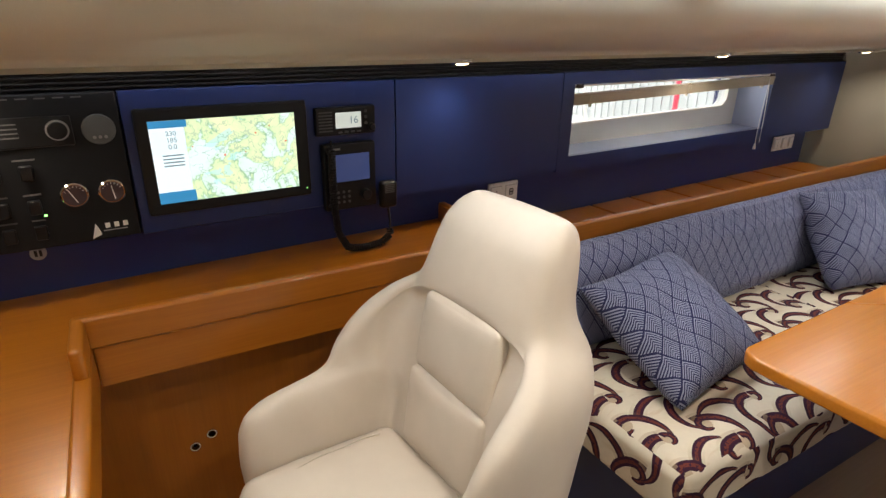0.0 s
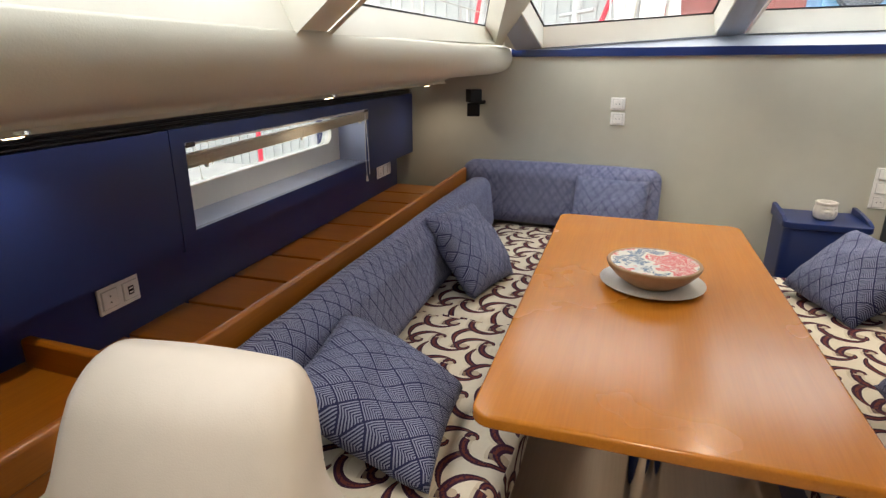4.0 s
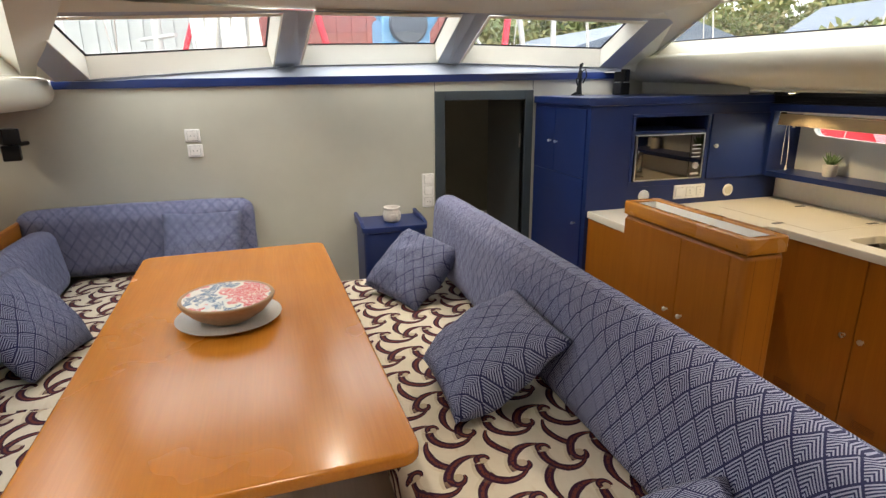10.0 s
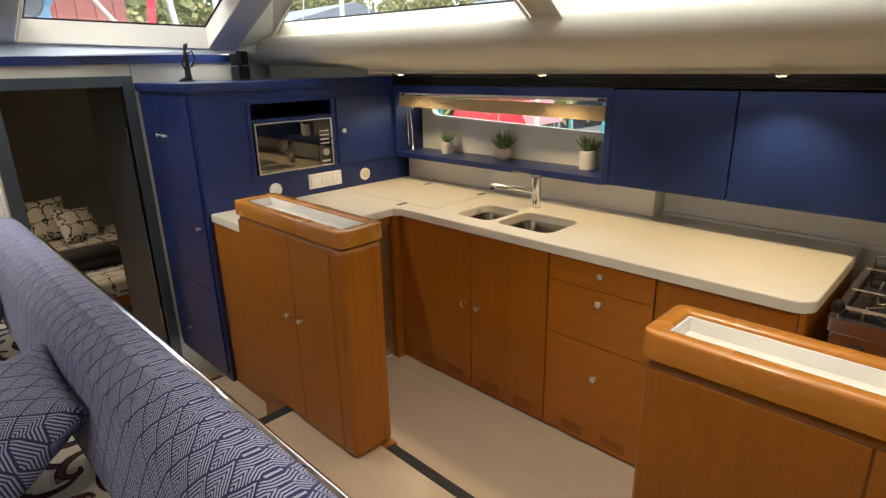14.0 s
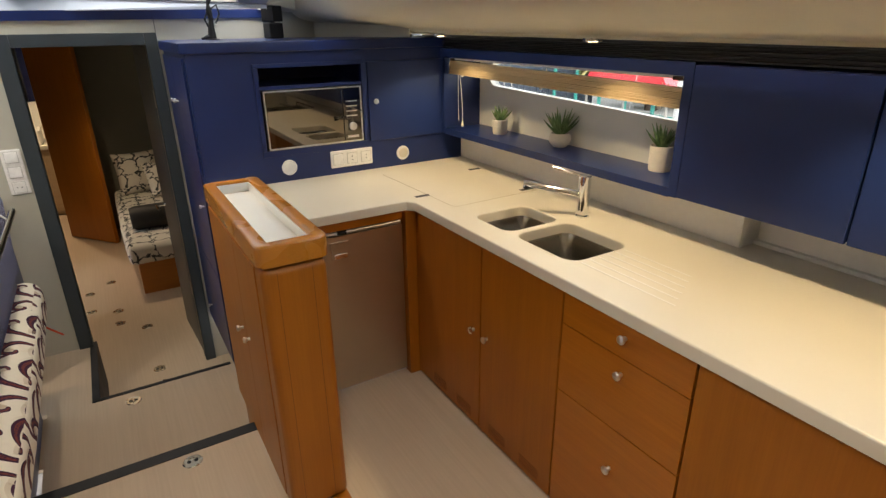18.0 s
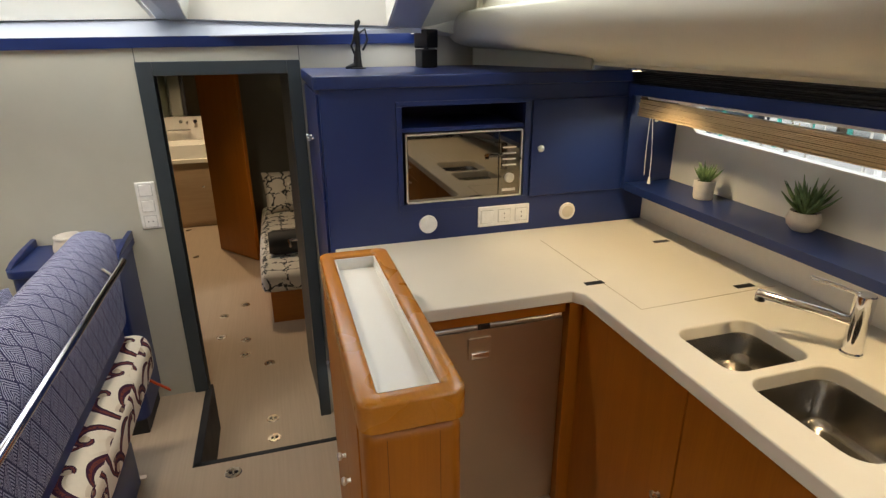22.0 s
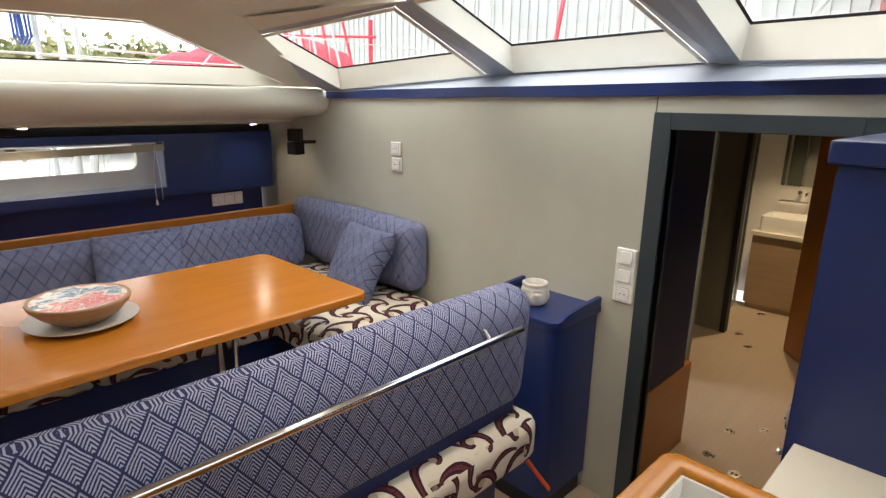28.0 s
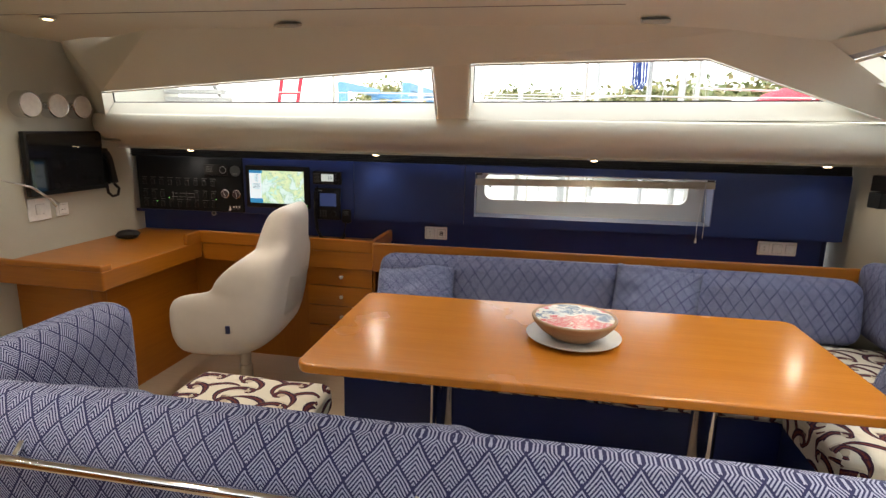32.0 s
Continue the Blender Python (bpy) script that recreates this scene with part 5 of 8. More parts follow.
# upper units, starboard
UY = -3.205
up = [(1.70, 1.168), (1.163, 0.40), (0.395, -0.30)]
for x1, x0 in up:
    u = thing("wall_unit", ((x0 + x1) / 2, -3.3, 0.957), "navy wall unit over the worktop", "cabinet", "galley wall units")
    part("body", B((x0, -3.455, 0.957), (x1, UY - 0.016, 1.390)), M_BLUE, u)
    part("door", B((x0 + 0.001, UY - 0.015, 0.952), (x1 - 0.001, UY, 1.388), 0.003), M_BLUE, u)
bm = B((1.70, -3.455, 1.352), (3.262, UY, 1.396))
box(bm, (3.225, -3.455, 0.95), (3.262, UY, 1.352))
box(bm, (1.70, -3.455, 0.95), (1.735, UY, 1.352))
box(bm, (1.735, -3.455, 0.945), (3.225, UY - 0.004, 0.978))
structure("window_recess_starboard", bm, M_BLUE, "navy boxed recess with a sill")


def hull_window(name, y, x0, x1, z0, z1, sgn, label, m=None, shape=None):
    """A long hull light: pale surround with a slim rounded opening, and its pane."""
    m = m or Matrix.Identity(4)
    w = thing(name, m @ Vector(((x0 + x1) / 2, y, z0)), label, "")
    w["kind"] = "structure"
    lp = shape
    bm = bm_new()
    plate(bm, rect(x0, z0, x1, z1), [lp], lambda u, v, d: m @ Vector((u, y + sgn * d, v)), 0.05)
    part("surround", bm, M_WHITE, w)
    bm = bm_new()
    cu, cv = sum(p[0] for p in lp) / len(lp), sum(p[1] for p in lp) / len(lp)
    inner = [(cu + (u - cu) * 0.992, cv + (v - cv) * 0.94) for u, v in lp]
    plate(bm, lp, [inner], lambda u, v, d: m @ Vector((u, y - sgn * 0.006 + sgn * d, v)), 0.02)
    part("gasket", bm, M_CREAMTRIM, w)
    bm = bm_new()
    extrude_loop(bm, lp, lambda u, v, d: m @ Vector((u, y + sgn * d, v)), 0.03, 0.036)
    g = part("pane", bm, M_GLASS, w, "clear pane")
    g.visible_shadow = False
    return w


shape_s = rect(1.80, 1.155, 3.13, 1.325, 0.05, 5)
shape_s = [(u, v + (0.045 * (u - 1.8) / 1.33 if v < 1.25 else 0.0)) for u, v in shape_s]
hull_window("window_8", -3.44, 1.735, 3.225, 0.975, 1.355, -1, "slim hull window over the galley", shape=shape_s)


def blind(x0, x1, y, z0, z1, m, label, mat, cord_x, cord_z, gap=0.026):
    """A gathered slat blind: head rail on brackets, a bundle of slats that hangs lower at its after end, ladder tapes and a cord."""
    t = thing("window_blind", m @ Vector(((x0 + x1) / 2, y, z0)), label, "blind")
    part("head_rail", B((x0, y - 0.012, z1 - 0.010), (x1, y + 0.012, z1 + 0.004), 0.003, 1, m), M_WHITE_PLASTIC, t)
    for x in (x0 + 0.03, x1 - 0.03):
        part("bracket", B((x - 0.02, y - 0.015, z1 - 0.016), (x + 0.02, y + 0.015, z1 - 0.002), 0.002, 1, m), M_BRACKET, t, "dark brown rail bracket")
    n = 13
    hang = m @ Matrix.Translation((x1, 0, z1)) @ Matrix.Rotation(-math.atan(gap / (x1 - x0)), 4, "Y") @ Matrix.Translation((-x1, 0, -z1))
    rng = random.Random(int(x0 * 100))
    top = z1 - 0.012
    for k in range(n):
        z = z0 + (top - z0) * k / n
        dy = rng.uniform(-0.005, 0.005)
        part("slat", B((x0 + rng.uniform(0.004, 0.012), y - 0.015 + dy, z), (x1 - rng.uniform(0.0, 0.006), y + 0.015 + dy, z + (top - z0) / n * 0.80), 0.0009, 1, hang), mat, t)
    for f in (0.07, 0.5, 0.93):
        x = x0 + (x1 - x0) * f
        for dx in (-0.012, 0.012):
            pts = [hang @ Vector((x + dx + 0.004 * math.sin(k * 1.7), y - 0.019, z0 - 0.006 + (top - z0 + 0.012) * k / 7)) for k in range(8)]
            part("ladder_cord", T(pts, 0.0016, 5), mat, t)
        part("cord_knot", disc(hang @ Vector((x, y - 0.005, z0 - 0.012)), (0, 0, 1), 0.007, 0.012, 10, 0.003), M_WHITE_PLASTIC, t)
    for sway in (0.006, -0.012):
        pts = [m @ Vector((cord_x + sway * 2.2 * math.sin(1.9 * k / 6), y - 0.02 - 0.010 * k / 6, z1 - 0.02 + (cord_z - z1 + 0.02) * k / 6)) for k in range(7)]
        part("cord", T(pts, 0.0016, 6), M_WHITE_PLASTIC, t)
    part("tassel", T([pts[-1], pts[-1] - Vector((0, 0, 0.03))], 0.006, 10, radii=[0.004, 0.008]), M_WHITE_PLASTIC, t)
    return t


M_BRACKET = plain("brown_bracket", (0.06, 0.035, 0.022), 0.5)
M_BAMBOO = timber("bamboo_slats", (0.62, 0.47, 0.27), (0.78, 0.64, 0.42), 0, 0.5, 1.0, 0.0)
blind(1.74, 3.20, -3.235, 1.270, 1.350, Matrix.Identity(4), "gathered bamboo slat blind over the galley window", M_BAMBOO, 3.16, 1.02)

# succulents on the sill
M_POT = plain("matt_white_pot", (0.66, 0.62, 0.57), 0.7)
m = Mat("succulent_leaf", 0.5)
m.colour(m.ramp(m.noise(40, 3), [(0.3, (0.06, 0.13, 0.04)), (0.7, (0.28, 0.40, 0.17))]))
M_SUCC = m.mat
M_SOIL = plain("dark_soil", (0.04, 0.03, 0.02), 0.9)


def succulent(x, y, z, prof, n, length, seed, label):
    rng = random.Random(seed)
    t = thing("succulent", (x, y, z), label, "plant", "succulents")
    top = max(p[1] for p in prof)
    part("pot", L(prof, Matrix.Translation((x, y, z)), 28), M_POT, t)
    part("soil", disc((x, y, z + top - 0.012), (0, 0, 1), prof[-2][0] * 0.98, 0.003, 20), M_SOIL, t)
    for k in range(n):
        a, tilt = k * 2.4 + rng.uniform(-0.2, 0.2), 0.25 + 0.75 * k / n
        d = Vector((math.cos(a) * math.sin(tilt), math.sin(a) * math.sin(tilt), math.cos(tilt)))
        ln = length * rng.uniform(0.8, 1.1)
        p0 = Vector((x, y, z + top - 0.012))
        bend = Vector((0, 0, 0.15 * ln))
        part("leaf", T([p0, p0 + d * ln * 0.35, p0 + d * ln * 0.7 + bend * 0.3, p0 + d * ln + bend], 0.006, 6, radii=[0.004, 0.0065, 0.0045, 0.0008]), M_SUCC, t)
    return t


POT_CUP = [(1e-6, 0), (0.034, 0), (0.037, 0.01), (0.040, 0.072), (0.037, 0.074), (0.034, 0.06), (1e-6, 0.06)]
POT_ROUND = [(1e-6, 0), (0.030, 0), (0.048, 0.02), (0.052, 0.04), (0.044, 0.064), (0.040, 0.064), (0.038, 0.05), (1e-6, 0.05)]
POT_TALL = [(1e-6, 0), (0.040, 0), (0.042, 0.012), (0.042, 0.095), (0.039, 0.097), (0.036, 0.085), (1e-6, 0.085)]
succulent(2.90, -3.345, 0.979, POT_CUP, 22, 0.072, 1, "spiky green succulent in a small white cup pot on the sill")
succulent(2.475, -3.375, 0.979, POT_ROUND, 26, 0.105, 2, "spiky pale green succulent in a round grey pot on the sill")
succulent(1.92, -3.385, 0.979, POT_TALL, 20, 0.085, 3, "dark green succulent in a tall white pot on the sill")

# cooker at the end of the worktop
# Plain steel tinted warm: its bronze reflection is painted into the colour.
M_COOKSTEEL = metal("bronze_reflection_steel", (0.58, 0.50, 0.42), 0.26, 0)
ck = thing("cooker", (0.38, -3.0, GALLEY), "stainless gimballed gas cooker with pan rails", "cooker")
part("body", B((0.10, -3.36, 0.02), (0.66, -2.725, 0.715), 0.006), M_COOKSTEEL, ck)
part("foot", B((0.14, -3.30, GALLEY), (0.62, -2.80, 0.02)), M_BLACK, ck)
part("hob_tray", plate(bm_new(), rect(0.092, -3.37, 0.668, -2.70, 0.012), [rect(0.115, -3.345, 0.645, -2.725, 0.012)], lambda u, v, d: Vector((u, v, 0.757 - d)), 0.042), M_COOKSTEEL, ck, "raised steel hob rim")
part("hob_glass", B((0.112, -3.348, 0.722), (0.648, -2.722, 0.734)), M_DARKGLASS, ck, "black glass hob surface")
part("front_panel", B((0.105, -2.725, 0.598), (0.655, -2.700, 0.714), 0.004), M_COOKSTEEL, ck)
for k in range(4):
    kx = 0.585 - k * 0.12
    kn_ = part("knob", disc((kx, -2.700, 0.656), (0, 1, 0), 0.027, 0.024, 24, 0.005), M_BLACK, ck)
    part("pointer", B((kx - 0.003, -2.678, 0.656), (kx + 0.003, -2.6745, 0.680), 0.001), M_KNOB, kn_)
part("oven_frame", plate(bm_new(), rect(0.108, 0.075, 0.652, 0.590, 0.008), [rect(0.165, 0.14, 0.595, 0.505, 0.012)], lambda u, v, d: Vector((u, -2.700 - d, v)), 0.022), M_COOKSTEEL, ck)
part("oven_glass", B((0.16, -2.718, 0.135), (0.60, -2.706, 0.51)), M_DARKGLASS, ck, "black oven window")
part("oven_handle", T([(0.15, -2.70, 0.548), (0.15, -2.655, 0.548), (0.165, -2.648, 0.548), (0.635, -2.648, 0.548), (0.65, -2.655, 0.548), (0.65, -2.70, 0.548)], 0.0095, 12), M_COOKSTEEL, ck)
for x, y in ((0.25, -3.17), (0.51, -3.17), (0.25, -2.89), (0.51, -2.89)):
    part("burner", L([(1e-6, 0), (0.042, 0), (0.042, 0.008), (0.030, 0.010), (0.030, 0.017), (0.022, 0.020), (1e-6, 0.020)], Matrix.Translation((x, y, 0.734)), 24), M_BLACK, ck)
    for k in range(4):
        a_ = radians(45 + 90 * k)
        c_, s_ = math.cos(a_), math.sin(a_)
        part("pan_support", T([(x + c_ * 0.12, y + s_ * 0.12, 0.735), (x + c_ * 0.11, y + s_ * 0.11, 0.772), (x + c_ * 0.03, y + s_ * 0.03, 0.772), (x + c_ * 0.024, y + s_ * 0.024, 0.757)], 0.0042, 8), M_COOKSTEEL, ck)
for y in (-3.34, -2.715):
    part("fiddle_rail", T([(0.115, y, 0.757), (0.115, y, 0.795), (0.645, y, 0.795), (0.645, y, 0.757)], 0.0055, 8), M_COOKSTEEL, ck)
for y in (-2.905, -3.16):
    part("pan_clamp", T([(0.115, y, 0.792), (0.645, y, 0.792)], 0.0045, 8), M_COOKSTEEL, ck)
part("clamp_knob", L([(1e-6, -0.022), (0.012, -0.018), (0.019, -0.004), (0.019, 0.006), (0.012, 0.018), (1e-6, 0.022)], Matrix.Translation((0.648, -2.715, 0.792)), 20), M_BLACK, ck, "black clamp knob")

# ---- navigation corner and port lining ----
# navy panels on the hull side; coordinates run along the lining, y' = 0 is its face
WIN = (1.755, 0.970, 3.185, 1.247)
bm = bm_new()
plate(bm, rect(0.972, 0.920, 1.690, 1.294), [], lambda u, v, d: PORT @ Vector((u, d, v)), 0.02)
structure("panel_port_2", bm, M_BLUE, "plain navy panel on the hull side")
bm = bm_new()
plate(bm, rect(1.694, 0.912, 3.93, 1.296), [rect(*WIN)], lambda u, v, d: PORT @ Vector((u, d, v)), 0.02)
structure("panel_port_3", bm, M_BLUE, "navy panel round the hull window")
# Unseen strip added behind the panel joint to stop light leaking through.
structure("leak_stop_strip", B((1.676, 0.0205, 0.925), (1.71, 0.045, 1.28), 0, 1, PORT), M_BLUE_DARK)
structure("panel_port_1", B((0.210, 0.0, 0.925), (0.968, 0.02, 1.294), 0.002, 1, PORT), M_BLUE, "navy panel carrying the chart plotter")
bm = bm_new()
for a, b in (((WIN[0], WIN[1] - 0.012), (WIN[2], WIN[1])), ((WIN[0], WIN[3]), (WIN[2], WIN[3] + 0.012)), ((WIN[0] - 0.012, WIN[1] - 0.012), (WIN[0], WIN[3] + 0.012)), ((WIN[2], WIN[1] - 0.012), (WIN[2] + 0.012, WIN[3] + 0.012))):
    box(bm, (a[0], 0.02, a[1]), (b[0], 0.185, b[1]), 0, 1, PORT)
# Blue paint lightened: the window's reflection on the sill is in the colour.
structure("window_recess_port", bm, painted("sill_blue_paled_by_reflection", (0.46, 0.52, 0.70), 0.15, 0.08, 0.04), "blue boxed recess with a glossy sill, paled for the window's reflection")
shape_p = rect(1.80, 1.040, 3.09, 1.236, 0.05, 5)
shape_p = [(u, v + (0.035 * ((u - 2.35) / 0.75) ** 2 if v < 1.15 else 0.0)) for u, v in shape_p]
hull_window("window_9", 0.18, WIN[0] - 0.01, WIN[2] + 0.01, WIN[1] - 0.01, WIN[3] + 0.01, 1, "slim hull window over the settee", PORT, shape_p)
M_PALE = timber("pale_slats", (0.62, 0.55, 0.42), (0.78, 0.72, 0.60), 0, 0.5, 1.0, 0.0)
blind(WIN[0] - 0.005, WIN[2] + 0.005, 0.012, 1.196, 1.250, PORT, "gathered pale slat blind at the hull window", M_PALE, 3.13, 0.90)
# recessed lower lining and grille above the panels
structure("wall_lining_port", B((AX, 0.095, 0.62), (3.87, 0.12, 0.925), 0, 1, PORT), M_BLUE, "navy lining behind the shelf")
structure("wall_lining_port_2", B((AX, 0.02, 0.905), (3.92, 0.12, 0.925), 0, 1, PORT), M_BLUE, "underside of the navy panels")
gr = thing("grille", PORT @ Vector((1.7, 0, 1.31)), "long black slotted grille under the coaming", "grille")
for k in range(4):
    part("slat", B((AX, 0.001 + 0.003 * k, 1.299 + k * 0.0115), (3.93, 0.02, 1.305 + k * 0.0115), 0.002, 1, PORT), M_BLACK, gr)
gs = thing("grille", (1.7, -3.2, 1.41), "long black slotted grille over the galley units", "grille")
for k in range(4):
    part("slat", B((-0.5, -3.215, 1.400 + k * 0.0130), (3.24, -3.204 + 0.002 * k, 1.407 + k * 0.0130), 0.002, 1), M_BLACK, gs)
# Solid black blocks stand in for the shade of the space behind the slats.
structure("void_shade_starboard", B((-0.5, -3.46, 1.398), (3.26, -3.216, 1.52)), M_RUBBER, "black block painted as the shade above the galley units")
structure("void_shade_port", B((AX, 0.021, 1.285), (3.93, 0.25, 1.42), 0, 1, PORT), M_RUBBER, "black block painted as the shade above the navy panels")


def port_plate(name, x, z, kinds, label, y=0.095):
    """White modules side by side on the port lining."""
    m = PORT @ Matrix.Translation((x, y, z)) @ Matrix(((0, 0, 1, 0), (0, -1, 0, 0), (1, 0, 0, 0), (0, 0, 0, 1)))
    return wall_plate(name, m, len(kinds), label, kinds)


port_plate("wall_socket", 1.425, 0.835, "pu", "white socket and charger pair on the navy lining")
port_plate("wall_socket", 3.505, 0.838, "pss", "white socket and switch plate on the navy lining")

# black electrical panel
M_PANEL = plain("satin_black_panel", (0.009, 0.010, 0.012), 0.5, spec=0.22)
M_MARK = plain("grey_panel_print", (0.30, 0.30, 0.30), 0.5)
M_DIM = plain("dim_panel_print", (0.10, 0.10, 0.10), 0.5)
ep = thing("switch_panel", PORT @ Vector((-0.17, 0, 0.93)), "black electrical panel with gauges and rows of switches", "panel")
part("board", B((-0.555, -0.004, 0.930), (0.206, 0.02, 1.294), 0.003, 1, PORT), M_PANEL, ep)


def flat_mark(x, z, w, h, mat, name="marking", y=-0.0046):
    return part(name, B((x - w / 2, y, z - h / 2), (x + w / 2, y + 0.001, z + h / 2), 0, 1, PORT), mat, ep)


FWD = (PORT.to_3x3() @ Vector((0, -1, 0)))
for x, z, r in ((0.079, 1.054, 0.030), (0.159, 1.053, 0.030)):
    p = PORT @ Vector((x, -0.004, z))
    g = part("gauge", disc(p, FWD, r, 0.008, 32, 0.003), M_CHROME, ep, "round meter with a needle")
    part("dial", disc(p + FWD * 0.008, FWD, r * 0.85, 0.001, 32), plain("gauge_face", (0.05, 0.03, 0.035), 0.3), g)
    part("needle", T([p + FWD * 0.0095 + Vector((0.004, 0, -0.018)), p + FWD * 0.0095 + Vector((-0.012 if x < 0.1 else 0.0, 0, 0.016))], 0.0012, 6), M_WHITE_PLASTIC, g)
    for k in range(7):
        a = radians(30 + 20 * k)
        q = p + FWD * 0.0095 + Vector((math.cos(a) * r * 0.66, 0, math.sin(a) * r * 0.66))
        part("tick", T([q, q + Vector((math.cos(a) * 0.004, 0, math.sin(a) * 0.004))], 0.0009, 4), M_WHITE_PLASTIC, g)
p = PORT @ Vector((0.158, -0.004, 1.207))
g = part("gauge", disc(p, FWD, 0.036, 0.006, 32, 0.002), plain("grey_bezel", (0.10, 0.11, 0.11), 0.4), ep, "round grey tank display")
for dx in (-0.012, 0.0, 0.012):
    part("button", disc(p + FWD * 0.006 + Vector((dx, 0, -0.018)), FWD, 0.004, 0.002, 12), M_MARK, g)
g = part("controller", B((-0.06, -0.012, 1.175), (0.105, -0.004, 1.245), 0.004, 2, PORT), M_BLACK, ep, "black heating controller")
part("dial", disc(PORT @ Vector((0.075, -0.012, 1.212)), FWD, 0.020, 0.008, 24, 0.002), M_BLACK, g)
part("ring", disc(PORT @ Vector((0.075, -0.0115, 1.212)), FWD, 0.024, 0.002, 24), M_MARK, g)
for k in range(4):
    part("marking", B((-0.045, -0.0126, 1.232 - k * 0.010), (0.0, -0.012, 1.229 - k * 0.010), 0, 1, PORT), M_DIM, g)
rng = random.Random(5)
for row, z in enumerate((1.118, 1.035, 0.972)):
    for k in range(9):
        x = -0.50 + k * 0.062
        if (row == 1 and k in (3, 4, 5)) or x > 0.0 and row == 1:
            continue
        sw = part("breaker", B((x - 0.013, -0.014, z - 0.018), (x + 0.013, -0.004, z + 0.018), 0.003, 1, PORT), M_BLACK, ep, "small black rocker switch")
        flat_mark(x, z + 0.030, rng.uniform(0.025, 0.045), 0.004, M_DIM)
for k in range(2):
    for j in range(3):
        flat_mark(-0.29 + j * 0.06, 1.02 + k * 0.025, 0.045, 0.002, M_MARK)
    flat_mark(-0.30 + k * 0.10, 1.032, 0.002, 0.05, M_MARK)
M_LED = glow("green_indicator", (0.30, 1.0, 0.20), 1.2)
for x, z in ((0.012, 1.012), (-0.33, 1.012), (-0.42, 0.985)):
    flat_mark(x, z, 0.006, 0.005, M_LED, "indicator")
# maker's mark as plain shapes
bm = bm_new()
extrude_loop(bm, [(0.096, 0.935), (0.110, 0.941), (0.118, 0.944), (0.116, 0.955), (0.108, 0.975)], lambda u, v, d: PORT @ Vector((u, d, v)), -0.0052, -0.0044)
part("mark", bm, M_WHITE_PLASTIC, ep, "white sail-shaped mark")
for k in range(3):
    flat_mark(0.134 + k * 0.020, 0.966, 0.011, 0.013, M_WHITE_PLASTIC, "mark")
flat_mark(0.150, 0.953, 0.055, 0.0025, M_MARK, "mark")
for k in range(6):
    flat_mark(-0.05 + k * 0.035, 1.284, 0.022, 0.003, M_DIM)
u = thing("usb_socket", PORT @ Vector((-0.02, 0, 0.91)), "round black double charger socket", "socket")
p = PORT @ Vector((-0.024, 0.02, 0.914))
part("rim", disc(PORT @ Vector((-0.024, 0.019, 0.914)), FWD, 0.018, 0.004, 24, 0.001), M_MARK, u)
for dx in (-0.005, 0.005):
    part("port", B((-0.024 + dx - 0.003, 0.0135, 0.906), (-0.024 + dx + 0.003, 0.015, 0.922), 0, 1, PORT), M_BLACK, u)

# chart plotter
m = Mat("chart_display", 0.25)
v = m.coords("UV")
u_, v_ = m.uv()
land = m.noise(9, 5, v, 0.6, 0.8)
shoal = m.noise(5.5, 4, m.coords("UV", (1, 1, 1), (0, 0, 1.1)), 0.6, 0.6)
c = m.ramp(land, [(0.40, (0.82, 0.97, 0.92)), (0.47, (0.74, 0.94, 0.80)), (0.482, (0.30, 0.55, 0.30)), (0.495, (0.74, 0.90, 0.52)), (0.62, (0.90, 0.94, 0.56))])
c = m.mix(shoal.above(0.56) * 0.6, c, (0.50, 0.90, 0.88))
c = m.mix((m.noise(30, 2, v) - 0.5).abs().below(0.012) * 0.5, c, (0.25, 0.40, 0.35))
c = m.mix(m.noise(45, 1, v).above(0.75), c, (0.80, 0.20, 0.12))
m.colour((0.02, 0.02, 0.02))
m.nt.links.new(c, m.bsdf.inputs["Emission Color"])
m.bsdf.inputs["Emission Strength"].default_value = 0.40
M_CHART = m.mat
M_SCREEN_BLUE = glow("screen_blue", (0.03, 0.22, 0.45), 0.35)
M_SCREEN_GREY = glow("screen_pale", (0.70, 0.80, 0.84), 0.38)
M_SCREEN_TXT = glow("screen_text", (0.10, 0.16, 0.18), 0.4)
pl = thing("chart_plotter", PORT @ Vector((0.45, 0, 0.98)), "large black chart plotter showing a coastal chart", "display")
part("bezel", B((0.232, -0.016, 0.972), (0.675, 0.0, 1.250), 0.008, 2, PORT), M_BLACK, pl)
scr = part("screen", B((0.262, -0.0175, 1.004), (0.636, -0.016, 1.218), 0, 1, PORT), M_CHART, pl, "lit chart screen")
part("menu_bar", B((0.262, -0.0182, 1.200), (0.352, -0.0174, 1.218), 0, 1, PORT), M_SCREEN_BLUE, scr)
part("side_bar", B((0.262, -0.0180, 1.034), (0.345, -0.0174, 1.200), 0, 1, PORT), M_SCREEN_GREY, scr)
part("menu_bar", B((0.262, -0.0182, 1.004), (0.352, -0.0174, 1.034), 0, 1, PORT), M_SCREEN_BLUE, scr)


